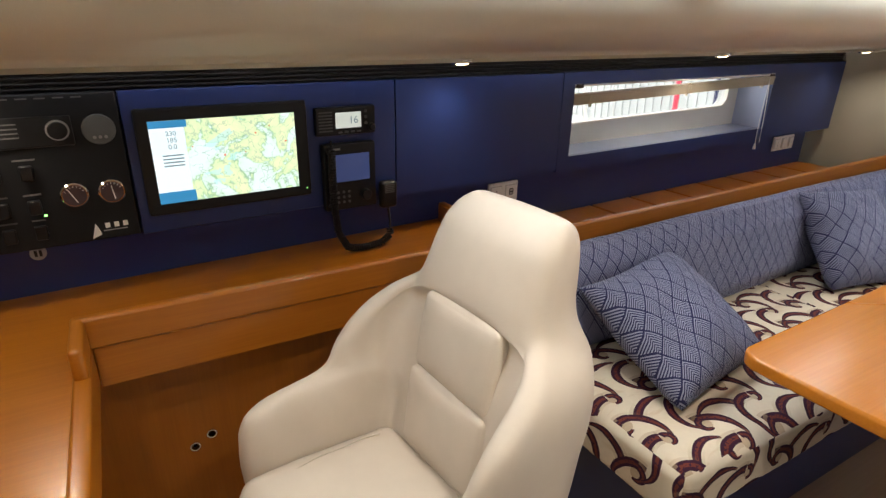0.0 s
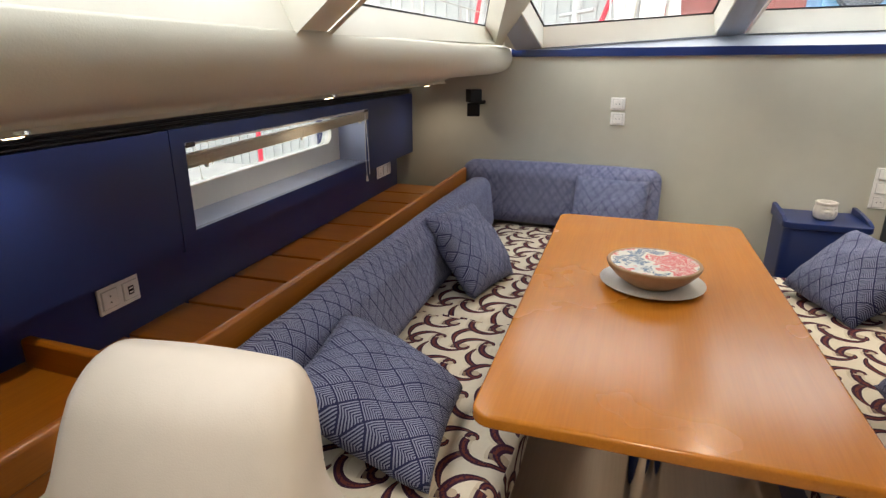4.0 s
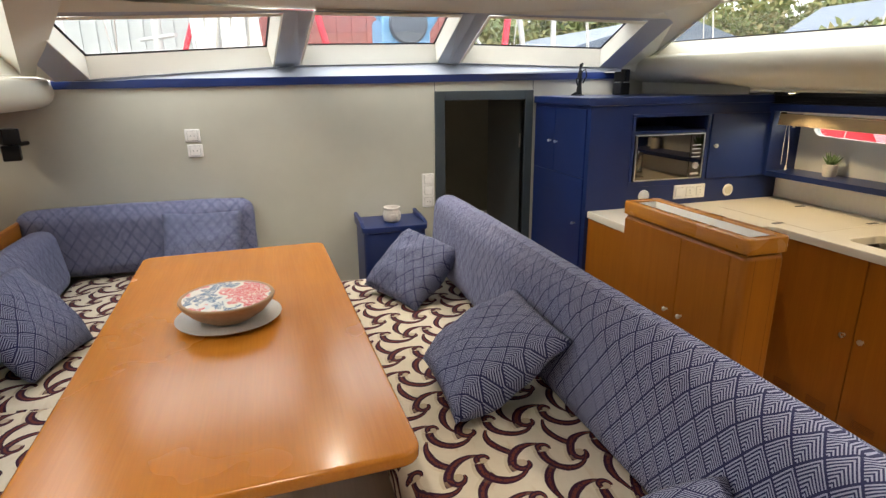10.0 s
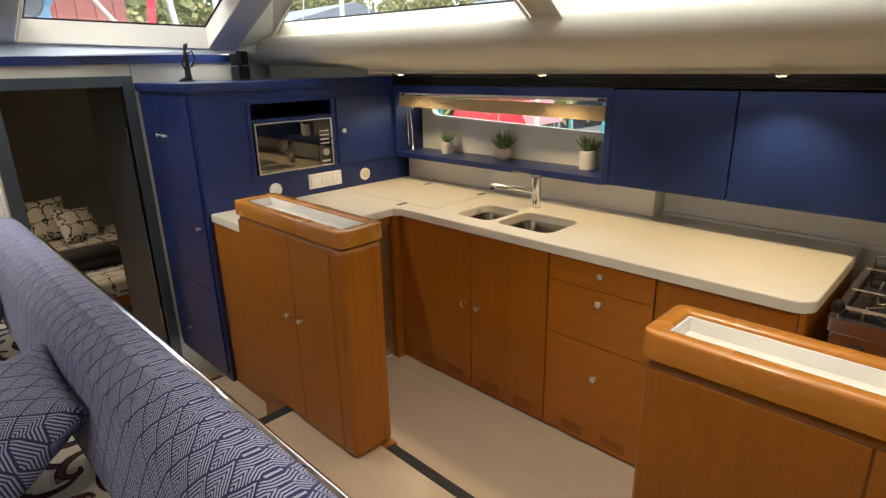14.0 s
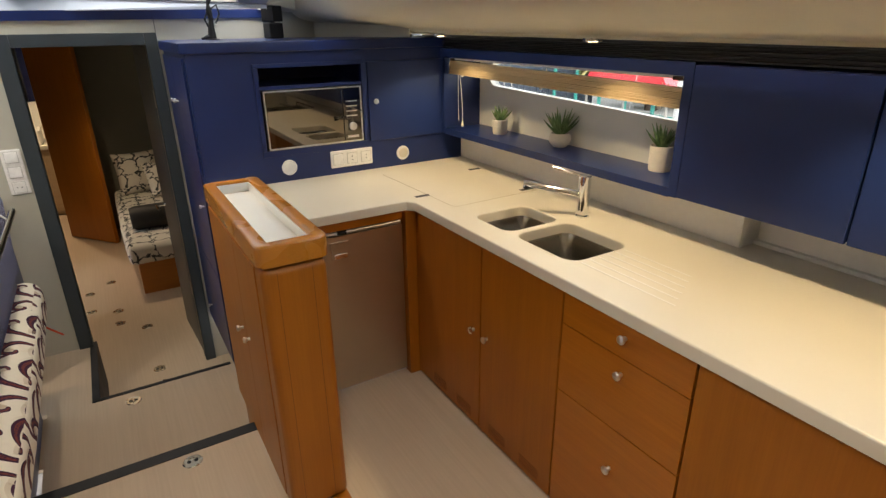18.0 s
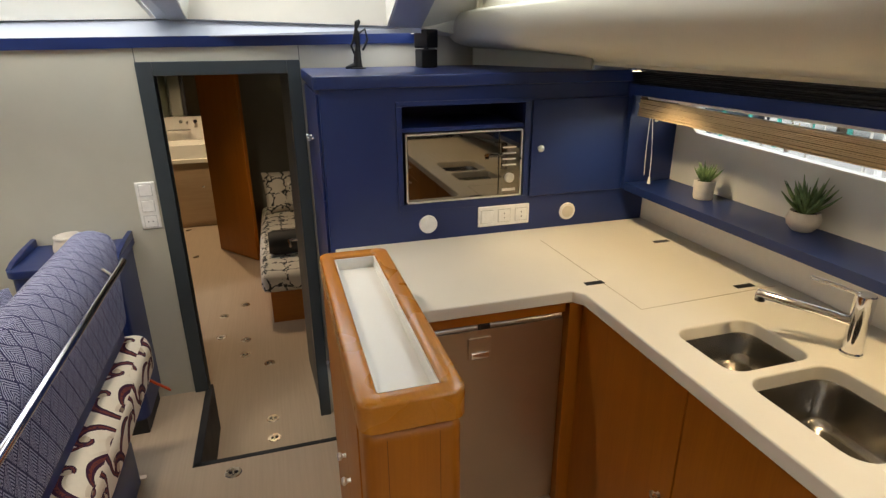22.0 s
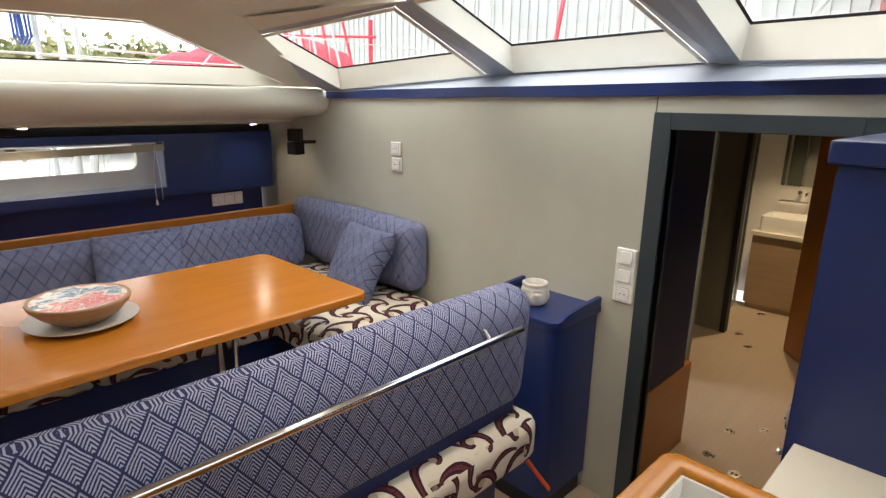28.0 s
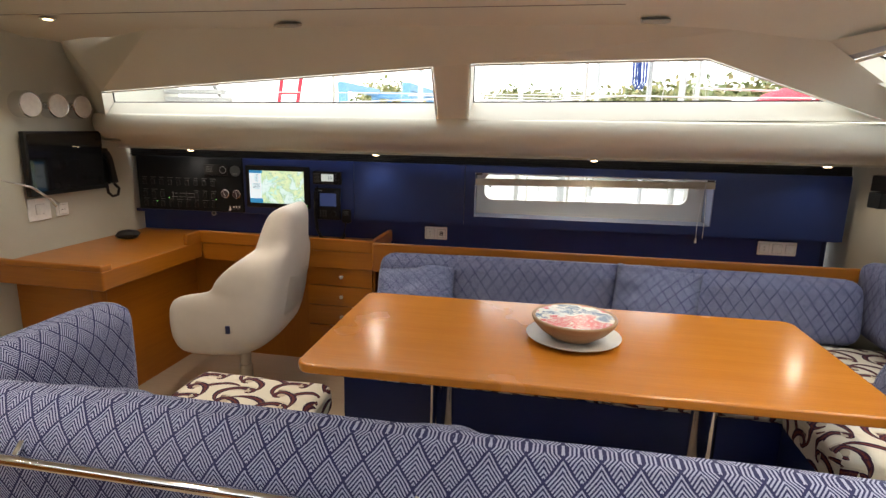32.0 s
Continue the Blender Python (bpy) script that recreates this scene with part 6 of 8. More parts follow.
def lettering(text, at, size, mat, parent, rot, name="lettering"):
    cu = bpy.data.curves.new(name, "FONT")
    cu.body, cu.size, cu.align_x, cu.extrude = text, size, "CENTER", 0.0002
    tmp = new("tmp_text", cu)
    tmp.matrix_basis = Matrix.Translation(at) @ rot
    bpy.context.view_layer.update()
    me = bpy.data.meshes.new_from_object(tmp.evaluated_get(bpy.context.evaluated_depsgraph_get()))
    me.transform(tmp.matrix_basis)
    bpy.data.objects.remove(tmp)
    bpy.data.curves.remove(cu)
    me.materials.clear()
    me.materials.append(mat)
    ob = new(name, me)
    if parent is not None:
        ob.parent = parent
        ob.matrix_parent_inverse = parent_world(parent).inverted()
    return ob


UPRIGHT = PORT.to_3x3().to_4x4() @ Matrix.Rotation(radians(90), 4, "X")
for s_, z in (("230", 1.180), ("185", 1.163), ("0.0", 1.146)):
    lettering(s_, PORT @ Vector((0.312, -0.0184, z)), 0.017, M_SCREEN_TXT, scr, UPRIGHT)
for k in range(4):
    part("text_bar", B((0.285, -0.0184, 1.128 - k * 0.009), (0.335, -0.0178, 1.131 - k * 0.009), 0, 1, PORT), M_SCREEN_TXT, scr)
part("power_light", disc(PORT @ Vector((0.660, -0.016, 0.995)), FWD, 0.0022, 0.001, 12), M_LED, pl)

# radios
M_LCD = glow("grey_lcd", (0.55, 0.60, 0.56), 0.30)
r1 = thing("vhf_radio", PORT @ Vector((0.79, 0, 1.14)), "black VHF radio with a small grey display", "radio")
part("case", B((0.698, -0.022, 1.142), (0.889, 0.0, 1.225), 0.006, 2, PORT), M_BLACK, r1)
part("display", B((0.758, -0.0235, 1.163), (0.840, -0.022, 1.209), 0, 1, PORT), M_LCD, r1)
lettering("16", PORT @ Vector((0.815, -0.024, 1.176)), 0.030, M_SCREEN_TXT, r1, UPRIGHT)
for k in range(7):
    part("speaker_slot", B((0.706, -0.0228, 1.155 + k * 0.009), (0.748, -0.022, 1.159 + k * 0.009), 0, 1, PORT), M_DIM, r1)
for k in range(3):
    part("button", disc(PORT @ Vector((0.856, -0.022, 1.210 - k * 0.018)), FWD, 0.005, 0.003, 12, 0.001), M_DIM, r1)
part("knob", disc(PORT @ Vector((0.872, -0.022, 1.162)), FWD, 0.011, 0.016, 20, 0.003), M_BLACK, r1)
for k in range(4):
    part("button", B((0.765 + k * 0.020, -0.0245, 1.148), (0.778 + k * 0.020, -0.022, 1.154), 0.001, 1, PORT), M_DIM, r1)
r2 = thing("radio", PORT @ Vector((0.8, 0, 0.91)), "black marine radio with a coiled microphone lead", "radio")
part("case", B((0.712, -0.030, 0.912), (0.882, 0.0, 1.118), 0.006, 2, PORT), M_BLACK, r2)
part("display", B((0.749, -0.0315, 1.002), (0.859, -0.030, 1.086), 0, 1, PORT), glow("blue_radio_screen", (0.035, 0.055, 0.16), 0.22), r2)
for i in range(3):
    for j in range(3):
        part("button", disc(PORT @ Vector((0.752 + i * 0.018, -0.030, 0.938 + j * 0.016)), FWD, 0.0045, 0.002, 10), M_DIM, r2)
part("knob", disc(PORT @ Vector((0.842, -0.030, 0.955)), FWD, 0.017, 0.018, 24, 0.003), M_BLACK, r2)
part("handle", T([PORT @ Vector((0.722, -0.030, 0.93)), PORT @ Vector((0.722, -0.052, 0.945)), PORT @ Vector((0.722, -0.052, 1.09)), PORT @ Vector((0.722, -0.030, 1.105))], 0.005, 8), M_BLACK, r2)
part("name_bar", B((0.735, -0.0306, 1.100), (0.765, -0.030, 1.106), 0, 1, PORT), M_MARK, r2)
mic = part("microphone", B((0.895, -0.040, 0.895), (0.955, -0.008, 0.985), 0.012, 3, PORT), M_BLACK, r2, "black fist microphone")
for k in range(5):
    part("grille_slot", B((0.908, -0.0405, 0.948 + k * 0.006), (0.942, -0.0395, 0.951 + k * 0.006), 0, 1, PORT), M_DIM, mic)
path = [(0.735, -0.035, 1.13), (0.728, -0.05, 1.05), (0.725, -0.055, 0.95), (0.735, -0.055, 0.85), (0.765, -0.06, 0.795), (0.82, -0.06, 0.787), (0.88, -0.06, 0.792), (0.915, -0.055, 0.81), (0.920, -0.045, 0.86), (0.922, -0.03, 0.90)]
coil = []
for i in range(len(path) - 1):
    a, b = Vector(path[i]), Vector(path[i + 1])
    n_ = max(4, int((b - a).length / 0.0006))
    for k in range(n_):
        p = a.lerp(b, k / n_)
        coil.append((p, (b - a).normalized()))
pts = []
ang = 0.0
for k, (p, d) in enumerate(coil[::2]):
    ang += 0.95
    s1 = d.orthogonal().normalized()
    s2 = d.cross(s1)
    r_ = 0.0095 if 20 < k < len(coil) / 2 - 60 else 0.0015
    pts.append(PORT @ (p + s1 * math.cos(ang) * r_ + s2 * math.sin(ang) * r_))
part("coiled_lead", T(pts, 0.0034, 5), M_BLACK, r2)

# chart desk
DT = 0.775
desk = thing("chart_desk", (0.3, 1.1, 0), "L-shaped cherry chart desk with a raised fiddle", "desk")
bm = bm_new()
top = [(AX, 1.48), (1.19, 1.52), (1.19, 1.12), (0.06, 1.12), (0.06, 0.30), (AX, 0.30)]
extrude_loop(bm, top, lambda u, v, d: Vector((u, v, d)), DT - 0.035, DT)
part("desktop", bm, M_WOOD_X, desk)
part("fiddle", B((0.035, 1.085, DT - 0.005), (1.20, 1.115, 0.848), 0.009, 3), M_WOOD_X, desk, "raised moulded edge")
part("fiddle", B((1.175, 1.085, DT - 0.005), (1.205, 1.50, 0.848), 0.009, 3), M_WOOD_Y, desk, "raised moulded edge")
part("fiddle", B((0.035, 0.95, DT - 0.005), (0.063, 1.10, 0.848), 0.010, 3), M_WOOD_Y, desk, "raised moulded edge")
part("edge_band", B((0.032, 0.285, DT - 0.095), (0.066, 1.09, DT + 0.006), 0.008, 3), M_WOOD_Y, desk)
part("edge_band", B((AX, 0.27, DT - 0.095), (0.066, 0.30, DT + 0.006), 0.008, 3), M_WOOD_X, desk)
part("fiddle", B((AX, 0.268, DT), (0.064, 0.296, DT + 0.036), 0.010, 3), M_WOOD_X, desk, "raised moulded edge")
part("fiddle", B((0.038, 0.280, DT), (0.064, 0.345, DT + 0.036), 0.010, 3), M_WOOD_Y, desk, "raised moulded edge")
part("apron", B((0.066, 1.095, 0.665), (1.20, 1.118, DT - 0.005), 0.004), M_WOOD_X, desk)
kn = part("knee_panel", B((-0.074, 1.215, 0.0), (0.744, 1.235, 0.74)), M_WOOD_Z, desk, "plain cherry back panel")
for x, z in ((0.236, 0.335), (0.283, 0.362)):
    part("cable_grommet", L([(0.011, 0), (0.014, 0.0), (0.014, 0.006), (0.010, 0.006), (0.010, -0.004), (1e-6, -0.004)], Matrix.Translation((x, 1.215, z)) @ Matrix.Rotation(radians(90), 4, "X"), 24), M_CHROME, kn)
part("grommet_hole", B((0.232, 1.2145, 0.331), (0.240, 1.216, 0.339)), M_BLACK, kn)
part("side_panel", B((-0.10, 0.42, 0.0), (-0.075, 1.23, 0.70)), M_WOOD_Y, desk)
part("side_panel", B((AX, 0.40, 0.0), (-0.075, 0.425, 0.70)), M_WOOD_X, desk)
part("corner_post", B((-0.11, 0.37, 0.0), (-0.055, 0.425, 0.69), 0.012, 3), M_WOOD_Z, desk)
ped = thing("drawer_unit", (0.97, 1.3, 0), "cherry drawer unit with four drawers under the chart desk", "drawers")
part("body", B((0.745, 1.14, 0.0), (1.20, 1.50, 0.665)), M_WOOD_Z, ped)
for k, (z0, z1) in enumerate(((0.605, 0.725), (0.475, 0.600), (0.345, 0.470), (0.06, 0.340))):
    d = part("drawer", B((0.765, 1.124, z0 - 0.06), (1.185, 1.142, z1 - 0.06), 0.003), M_WOOD_X, ped)
    if k < 3:
        knob((0.99, 1.124, (z0 + z1) / 2 - 0.06), (0, -1, 0), d, 0.012)

# helm-style chair: a bucket whose plan at each height is a thick U, closing into the headrest
CY = 0.745
CH_Z = [0.335, 0.360, 0.40, 0.46, 0.53, 0.60, 0.645, 0.668, 0.680, 0.690, 0.702, 0.722, 0.75, 0.795, 0.840, 0.88, 0.905, 0.925, 0.96, 1.02, 1.07, 1.10, 1.118, 1.126]
CH_FRONT = [0.40, 0.325, 0.295, 0.278, 0.273, 0.278, 0.300, 0.345, 0.40, 0.49, 0.545, 0.560, 0.575, 0.620, 0.682, 0.748, 0.780, 0.792, 0.800, 0.825, 0.850, 0.880, 0.915, 0.955]
CH_BACK = [0.70, 0.775, 0.84, 0.897, 0.925, 0.946, 0.955, 0.960, 0.962, 0.964, 0.966, 0.972, 0.978, 0.987, 0.996, 1.003, 1.006, 1.008, 1.012, 1.016, 1.014, 1.006, 0.990, 0.965]
CH_HALF = [0.235, 0.290, 0.315, 0.328, 0.332, 0.333, 0.333, 0.333, 0.333, 0.333, 0.334, 0.335, 0.336, 0.334, 0.324, 0.296, 0.256, 0.230, 0.214, 0.206, 0.198, 0.186, 0.168, 0.14]
CH_WELL = [0.66, 0.66, 0.67, 0.70, 0.715, 0.728, 0.735, 0.739, 0.741, 0.743, 0.745, 0.750, 0.757, 0.770, 0.790, 0.812, 0.815, 0.797, 0.800, 0.826, 0.854, 0.884, 0.919, 0.959]
CH_THICK = [0.085] * 9 + [0.080, 0.076, 0.072, 0.070, 0.068, 0.066, 0.060, 0.056, 0.054, 0.052, 0.050, 0.048, 0.044, 0.036, 0.026]


def chair_level(z):
    """The U-shaped plan of the chair at one height, as a closed loop of (x, y)."""
    f, bk, w, well, th = (float(np.interp(z, CH_Z, tab)) for tab in (CH_FRONT, CH_BACK, CH_HALF, CH_WELL, CH_THICK))
    r = min(0.13, (bk - f) * 0.45, w * 0.8)
    mid = w - th / 2

    def half_thick(x):
        """The armrests round off towards their tops."""
        if z <= 0.61 or x > 0.64:
            return th / 2
        k = math.sqrt(max(0.02, 1 - ((min(z, 0.688) - 0.61) / 0.080) ** 2))
        blend = min(1.0, max(0.0, (x - 0.54) / 0.10))
        return th / 2 * (k + (1 - k) * blend)
    x0 = min(f + th / 2, bk - r)
    inner, outer = [], []
    if well - f < 0.03:        # the headrest: a block with rounded front corners
        rc = min(0.055, (bk - f) * 0.4)
        x0 = min(f + rc, bk - r)
        inner = [(f + 0.006 * (k / 13) ** 2, (w - rc) * k / 13) for k in range(14)]
        for k in range(1, 9):
            a = radians(90 * k / 8)
            inner.append((f + 0.006 + (x0 - f - 0.006) * (1 - math.cos(a)), w - rc + rc * math.sin(a)))
        inner = inner[:22]
    else:
        r2 = min(0.07, max(0.004, (well - f) * 0.5), mid * 0.6)
        for k in range(4):
            inner.append((well, (mid - th / 2 - r2) * k / 4))
        for k in range(5):
            a = radians(90 * k / 4)
            inner.append((well - r2 + r2 * math.cos(a), mid - th / 2 - r2 + r2 * math.sin(a)))
        inner += [(x, mid - half_thick(x)) for x in np.linspace(well - r2, x0, 9)[1:]]
        for k in range(1, 6):
            a = radians(180 * k / 6)
            ht = half_thick(x0)
            inner.append((x0 - math.sin(a) * (x0 - f), mid - ht * math.cos(a)))
    xs = np.linspace(x0, bk - r, 9)
    outer += [(x, w if well - f < 0.03 else mid + half_thick(x)) for x in xs]
    for k in range(1, 7):
        a = radians(90 * k / 6)
        outer.append((bk - r + r * math.sin(a), w - r + r * math.cos(a)))
    for k in range(1, 5):
        outer.append((bk + 0.010 * math.sin(math.pi / 2 * k / 4), (w - r) * (1 - k / 4)))
    right = inner + outer
    left = [(x, -y) for x, y in right[1:-1]][::-1]
    return right + left


bm = bm_new()
levels = sorted(set([round(0.335 + (1.126 - 0.335) * k / 44, 4) for k in range(45)] + CH_Z))
rings = []
for z in levels:
    rings.append([bm.verts.new((x, CY + y, z)) for x, y in chair_level(z)])
n = len(rings[0])
for ra, rb in zip(rings, rings[1:]):
    for i in range(n):
        bm.faces.new((ra[i], ra[(i + 1) % n], rb[(i + 1) % n], rb[i]))
bm.faces.new(rings[0][::-1])
bm.faces.new(rings[-1])
bmesh.ops.recalc_face_normals(bm, faces=bm.faces[:])
for _ in range(5):
    bmesh.ops.smooth_vert(bm, verts=bm.verts[:], factor=0.5, use_axis_x=True, use_axis_y=True, use_axis_z=True)
chair = thing("helm_chair", (0.62, CY, 0), "ivory leather bucket chair with wrap-round arms on a steel pedestal", "chair")
part("shell", bm, M_LEATHER, chair, smooth=80)


def pad(x, z, lean, w, h, d, name, r=0.020, crown=0.012):
    m_ = Matrix.Translation((x, CY, z)) @ Matrix.Rotation(radians(lean), 4, "Y")
    return part(name, soft_box((-d / 2, -w / 2, -h / 2), (d / 2, w / 2, h / 2), r, 4, crown, 5, m_, seed=z * 9), M_LEATHER, chair, "padded ivory leather panel", smooth=80)


pad(0.786, 0.818, 13, 0.285, 0.185, 0.050, "back_pad", 0.014, 0.008)
pad(0.742, 0.622, 10, 0.300, 0.200, 0.050, "back_pad", 0.014, 0.008)
seat = pad(0.478, 0.478, 92, 0.452, 0.47, 0.125, "seat_pad", 0.045, 0.016)
part("base", B((0.36, CY - 0.20, 0.345), (0.70, CY + 0.20, 0.43), 0.03, 3), M_LEATHER, chair)
M_STITCH = leather("ivory_leather_seam", (0.54, 0.49, 0.41))


def seam(pts, name="seam", parent=None):
    """A line of doubled stitching laid into the leather."""
    part(name, T(pts, 0.0011, 6), M_STITCH, parent or chair)


for sg in (-1, 1):
    seam([(0.30 + 0.02 * k, CY + sg * (0.165 + 0.002 * math.sin(k)), 0.5415 + 0.0135 * math.sin(math.pi * (k + 2) / 22)) for k in range(18)], parent=seat)
pocket = [(0.976, -0.150), (0.992, -0.140), (0.998, -0.07), (1.001, 0.0), (0.998, 0.07), (0.992, 0.140), (0.976, 0.150)]
bm = bm_new()
rows_ = []
for k in range(9):
    z = 0.55 + 0.21 * k / 8
    lean_ = float(np.interp(z, CH_Z, CH_BACK)) - 0.978
    rows_.append([bm.verts.new((x + lean_ + 0.006 * math.sin(math.pi * k / 8) + 0.004 * math.sin(i * 2.4 + k * 0.5) * (k / 8), CY + y, z - (0.012 if i in (2, 3, 4) and k == 8 else 0))) for i, (x, y) in enumerate(pocket)])
for ra, rb in zip(rows_, rows_[1:]):
    for i in range(6):
        bm.faces.new((ra[i], ra[i + 1], rb[i + 1], rb[i]))
bmesh.ops.solidify(bm, geom=bm.faces[:], thickness=0.006)
part("pocket", bm, M_LEATHER, chair, "gathered rear pocket", smooth=70)
part("tag", B((0.650, CY - 0.341, 0.495), (0.675, CY - 0.325, 0.535), 0.001), M_BLUE_DARK, chair, "small navy cloth tag")
part("pedestal", L([(1e-6, 0), (0.16, 0), (0.16, 0.012), (0.06, 0.03), (0.045, 0.05), (0.042, 0.20), (0.034, 0.205), (0.034, 0.33), (0.07, 0.345), (1e-6, 0.35)], Matrix.Translation((0.60, CY, 0)), 36), M_STEEL, chair)

chair.matrix_basis = pose(0.618, 0.640, 0, 0, 0, 6) @ Matrix.Diagonal((0.835, 0.88, 0.988, 1.0))

# aft bulkhead fittings
tv = thing("wall_screen", (AX, 0.78, 1.09), "small black flat screen on the aft bulkhead", "television")
part("casing", B((AX + 0.03, 0.50, 1.10), (AX + 0.065, 1.03, 1.452), 0.006), M_BLACK, tv)
part("display", B((AX + 0.065, 0.515, 1.125), (AX + 0.067, 1.015, 1.437)), M_DARKGLASS, tv)
part("mount", B((AX, 0.68, 1.2), (AX + 0.03, 0.84, 1.35), 0.004), M_BLACK, tv)
M_CLOCKGREY = plain("clock_dial_grey", (0.20, 0.20, 0.17), 0.35)
M_CLOCKPALE = plain("clock_dial_pale", (0.52, 0.50, 0.45), 0.4)
for k, y in enumerate((0.562, 0.737, 0.907)):
    ck_ = thing("wall_clock", (AX, y, 1.58), "polished chrome ship's clock with a glazed dial", "clock", "clocks on the aft bulkhead")
    part("case", L([(0.072, 0), (0.072, 0.062), (0.066, 0.073), (0.058, 0.069)], Matrix.Translation((AX, y, 1.592)) @ Matrix.Rotation(radians(90), 4, "Y"), 36), M_CHROME, ck_)
    part("dial", disc((AX + 0.047, y, 1.592), (1, 0, 0), 0.058, 0.004, 32), (M_CLOCKGREY, M_CLOCKPALE, M_CLOCKGREY)[k], ck_)
    part("glass_rim", L([(0.052, 0.070), (0.060, 0.074), (0.064, 0.070), (0.058, 0.066)], Matrix.Translation((AX, y, 1.592)) @ Matrix.Rotation(radians(90), 4, "Y"), 36), M_WHITE_PLASTIC, ck_, "pale bezel ring")
    part("hand", T([(AX + 0.053, y, 1.592), (AX + 0.053, y + 0.02, 1.619)], 0.0015, 6), M_BLACK, ck_)
    part("hand", T([(AX + 0.053, y, 1.592), (AX + 0.053, y - 0.03, 1.604)], 0.0012, 6), M_BLACK, ck_)
ph = thing("handset", (AX, 1.07, 1.1), "black telephone handset hanging beside the screen", "handset")
part("cradle", B((AX, 1.035, 1.115), (AX + 0.030, 1.115, 1.345), 0.010, 2), M_BLACK, ph)
part("grip", T([(AX + 0.040, 1.075, 1.315), (AX + 0.058, 1.085, 1.28), (AX + 0.062, 1.095, 1.22), (AX + 0.055, 1.110, 1.13)], 0.018, 12, radii=[0.024, 0.019, 0.017, 0.024]), M_BLACK, ph)
part("cord", T([(AX + 0.05, 1.112, 1.12), (AX + 0.055, 1.145, 1.085), (AX + 0.055, 1.130, 1.045), (AX + 0.05, 1.090, 1.040), (AX + 0.045, 1.062, 1.065), (AX + 0.04, 1.060, 1.13)], 0.009, 10), M_BLACK, ph)
lamp = thing("reading_lamp", (AX, 0.2, 1.15), "steel gooseneck chart lamp on the aft bulkhead", "lamp")
part("neck", T([(AX, 0.10, 1.17), (AX + 0.05, 0.15, 1.205), (AX + 0.10, 0.30, 1.215), (AX + 0.15, 0.43, 1.165), (AX + 0.18, 0.50, 1.10)], 0.006, 8), M_STEEL, lamp)
part("head", T([(AX + 0.18, 0.50, 1.10), (AX + 0.19, 0.53, 1.06)], 0.012, 12, radii=[0.009, 0.015]), M_CHROME, lamp)
FACE_FWD = Matrix(((0, 1, 0, 0), (1, 0, 0, 0), (0, 0, 1, 0), (0, 0, 0, 1)))
part("lamp_rose", L([(1e-6, 0), (0.022, 0), (0.020, 0.008), (1e-6, 0.010)], Matrix.Translation((AX, 0.10, 1.17)) @ Matrix.Rotation(radians(90), 4, "Y"), 20), M_STEEL, lamp)
wall_plate("wall_switch", Matrix.Translation((AX, 0.592, 0.957)) @ FACE_FWD, 1, "wide white switch plate above the chart desk", "s", 0.145)
wall_plate("wall_socket", Matrix.Translation((AX, 0.742, 0.963)) @ FACE_FWD, 1, "white socket plate above the chart desk", "p", 0.085)
mouse = pillow(bm_new(), 0.085, 0.135, 0.062, pose(-0.44, 1.06, DT + 0.026, 90, 0, -60), 0.4, 12, 0.0, 0, 0.0)
single("mouse", mouse, M_BLACK, "rounded black trackball mouse on the chart desk", "mouse")

# statuette and speakers on the locker
bm = T([(3.80, -2.15, 1.452), (3.80, -2.15, 1.50), (3.80, -2.155, 1.55), (3.80, -2.15, 1.585), (3.80, -2.152, 1.605), (3.80, -2.15, 1.62), (3.80, -2.158, 1.645), (3.80, -2.168, 1.655)], 0.01, 12, radii=[0.022, 0.017, 0.010, 0.016, 0.012, 0.007, 0.013, 0.006])
tube(bm, [(3.80, -2.155, 1.595), (3.80, -2.19, 1.62), (3.80, -2.20, 1.575), (3.80, -2.175, 1.53)], 0.005, 8)
tube(bm, [(3.80, -2.145, 1.592), (3.80, -2.125, 1.55), (3.80, -2.14, 1.51)], 0.005, 8)
tube(bm, [(3.80, -2.15, 1.47), (3.80, -2.125, 1.463), (3.80, -2.095, 1.457)], 0.008, 8, radii=[0.014, 0.012, 0.005])
lathe(bm, [(1e-6, 0), (0.036, 0), (0.034, 0.007), (1e-6, 0.010)], 24, Matrix.Translation((3.80, -2.15, 1.450)))
single("statuette", bm, M_BLACK, "slender dark bronze statuette on the navy cabinet", "statuette")
sp = speaker((3.80, -2.47, 1.452), "pair of small black speaker cubes on the navy cabinet", 20)
part("lead", T([(3.84, -2.50, 1.47), (3.87, -2.54, 1.52), (3.87, -2.53, 1.57), (3.83, -2.50, 1.585)], 0.003, 6), M_WHITE_PLASTIC, sp)

structure("wall_corner_board", B((0, 0, 1.454), (0.76, 0.018, 1.56), 0, 1, Matrix.Translation((3.975, -2.76, 0)) @ Matrix.Rotation(radians(180 + 20), 4, "Z")), M_GREY, "grey board standing behind the cabinet top")

# orange straps hanging by the settee end
st = thing("orange_strap", (3.50, -1.10, LAND), "bright orange plastic straps poking out under the settee cushion", "strap")
M_ORANGE = plain("orange_plastic", (0.62, 0.07, 0.012), 0.45)
for k in range(3):
    a_, b_ = Vector((3.385 + 0.006 * k, -1.09 - 0.012 * k, 0.33 - 0.02 * k)), Vector((3.425 + 0.012 * k, -1.175 - 0.018 * k, 0.215 - 0.025 * k))
    q_ = (b_ - a_).to_track_quat("Z", "Y").to_matrix().to_4x4()
    part("band", B((-0.011, -0.004, 0), (0.011, 0.004, (b_ - a_).length), 0.003, 2, Matrix.Translation(a_) @ q_), M_ORANGE, st)

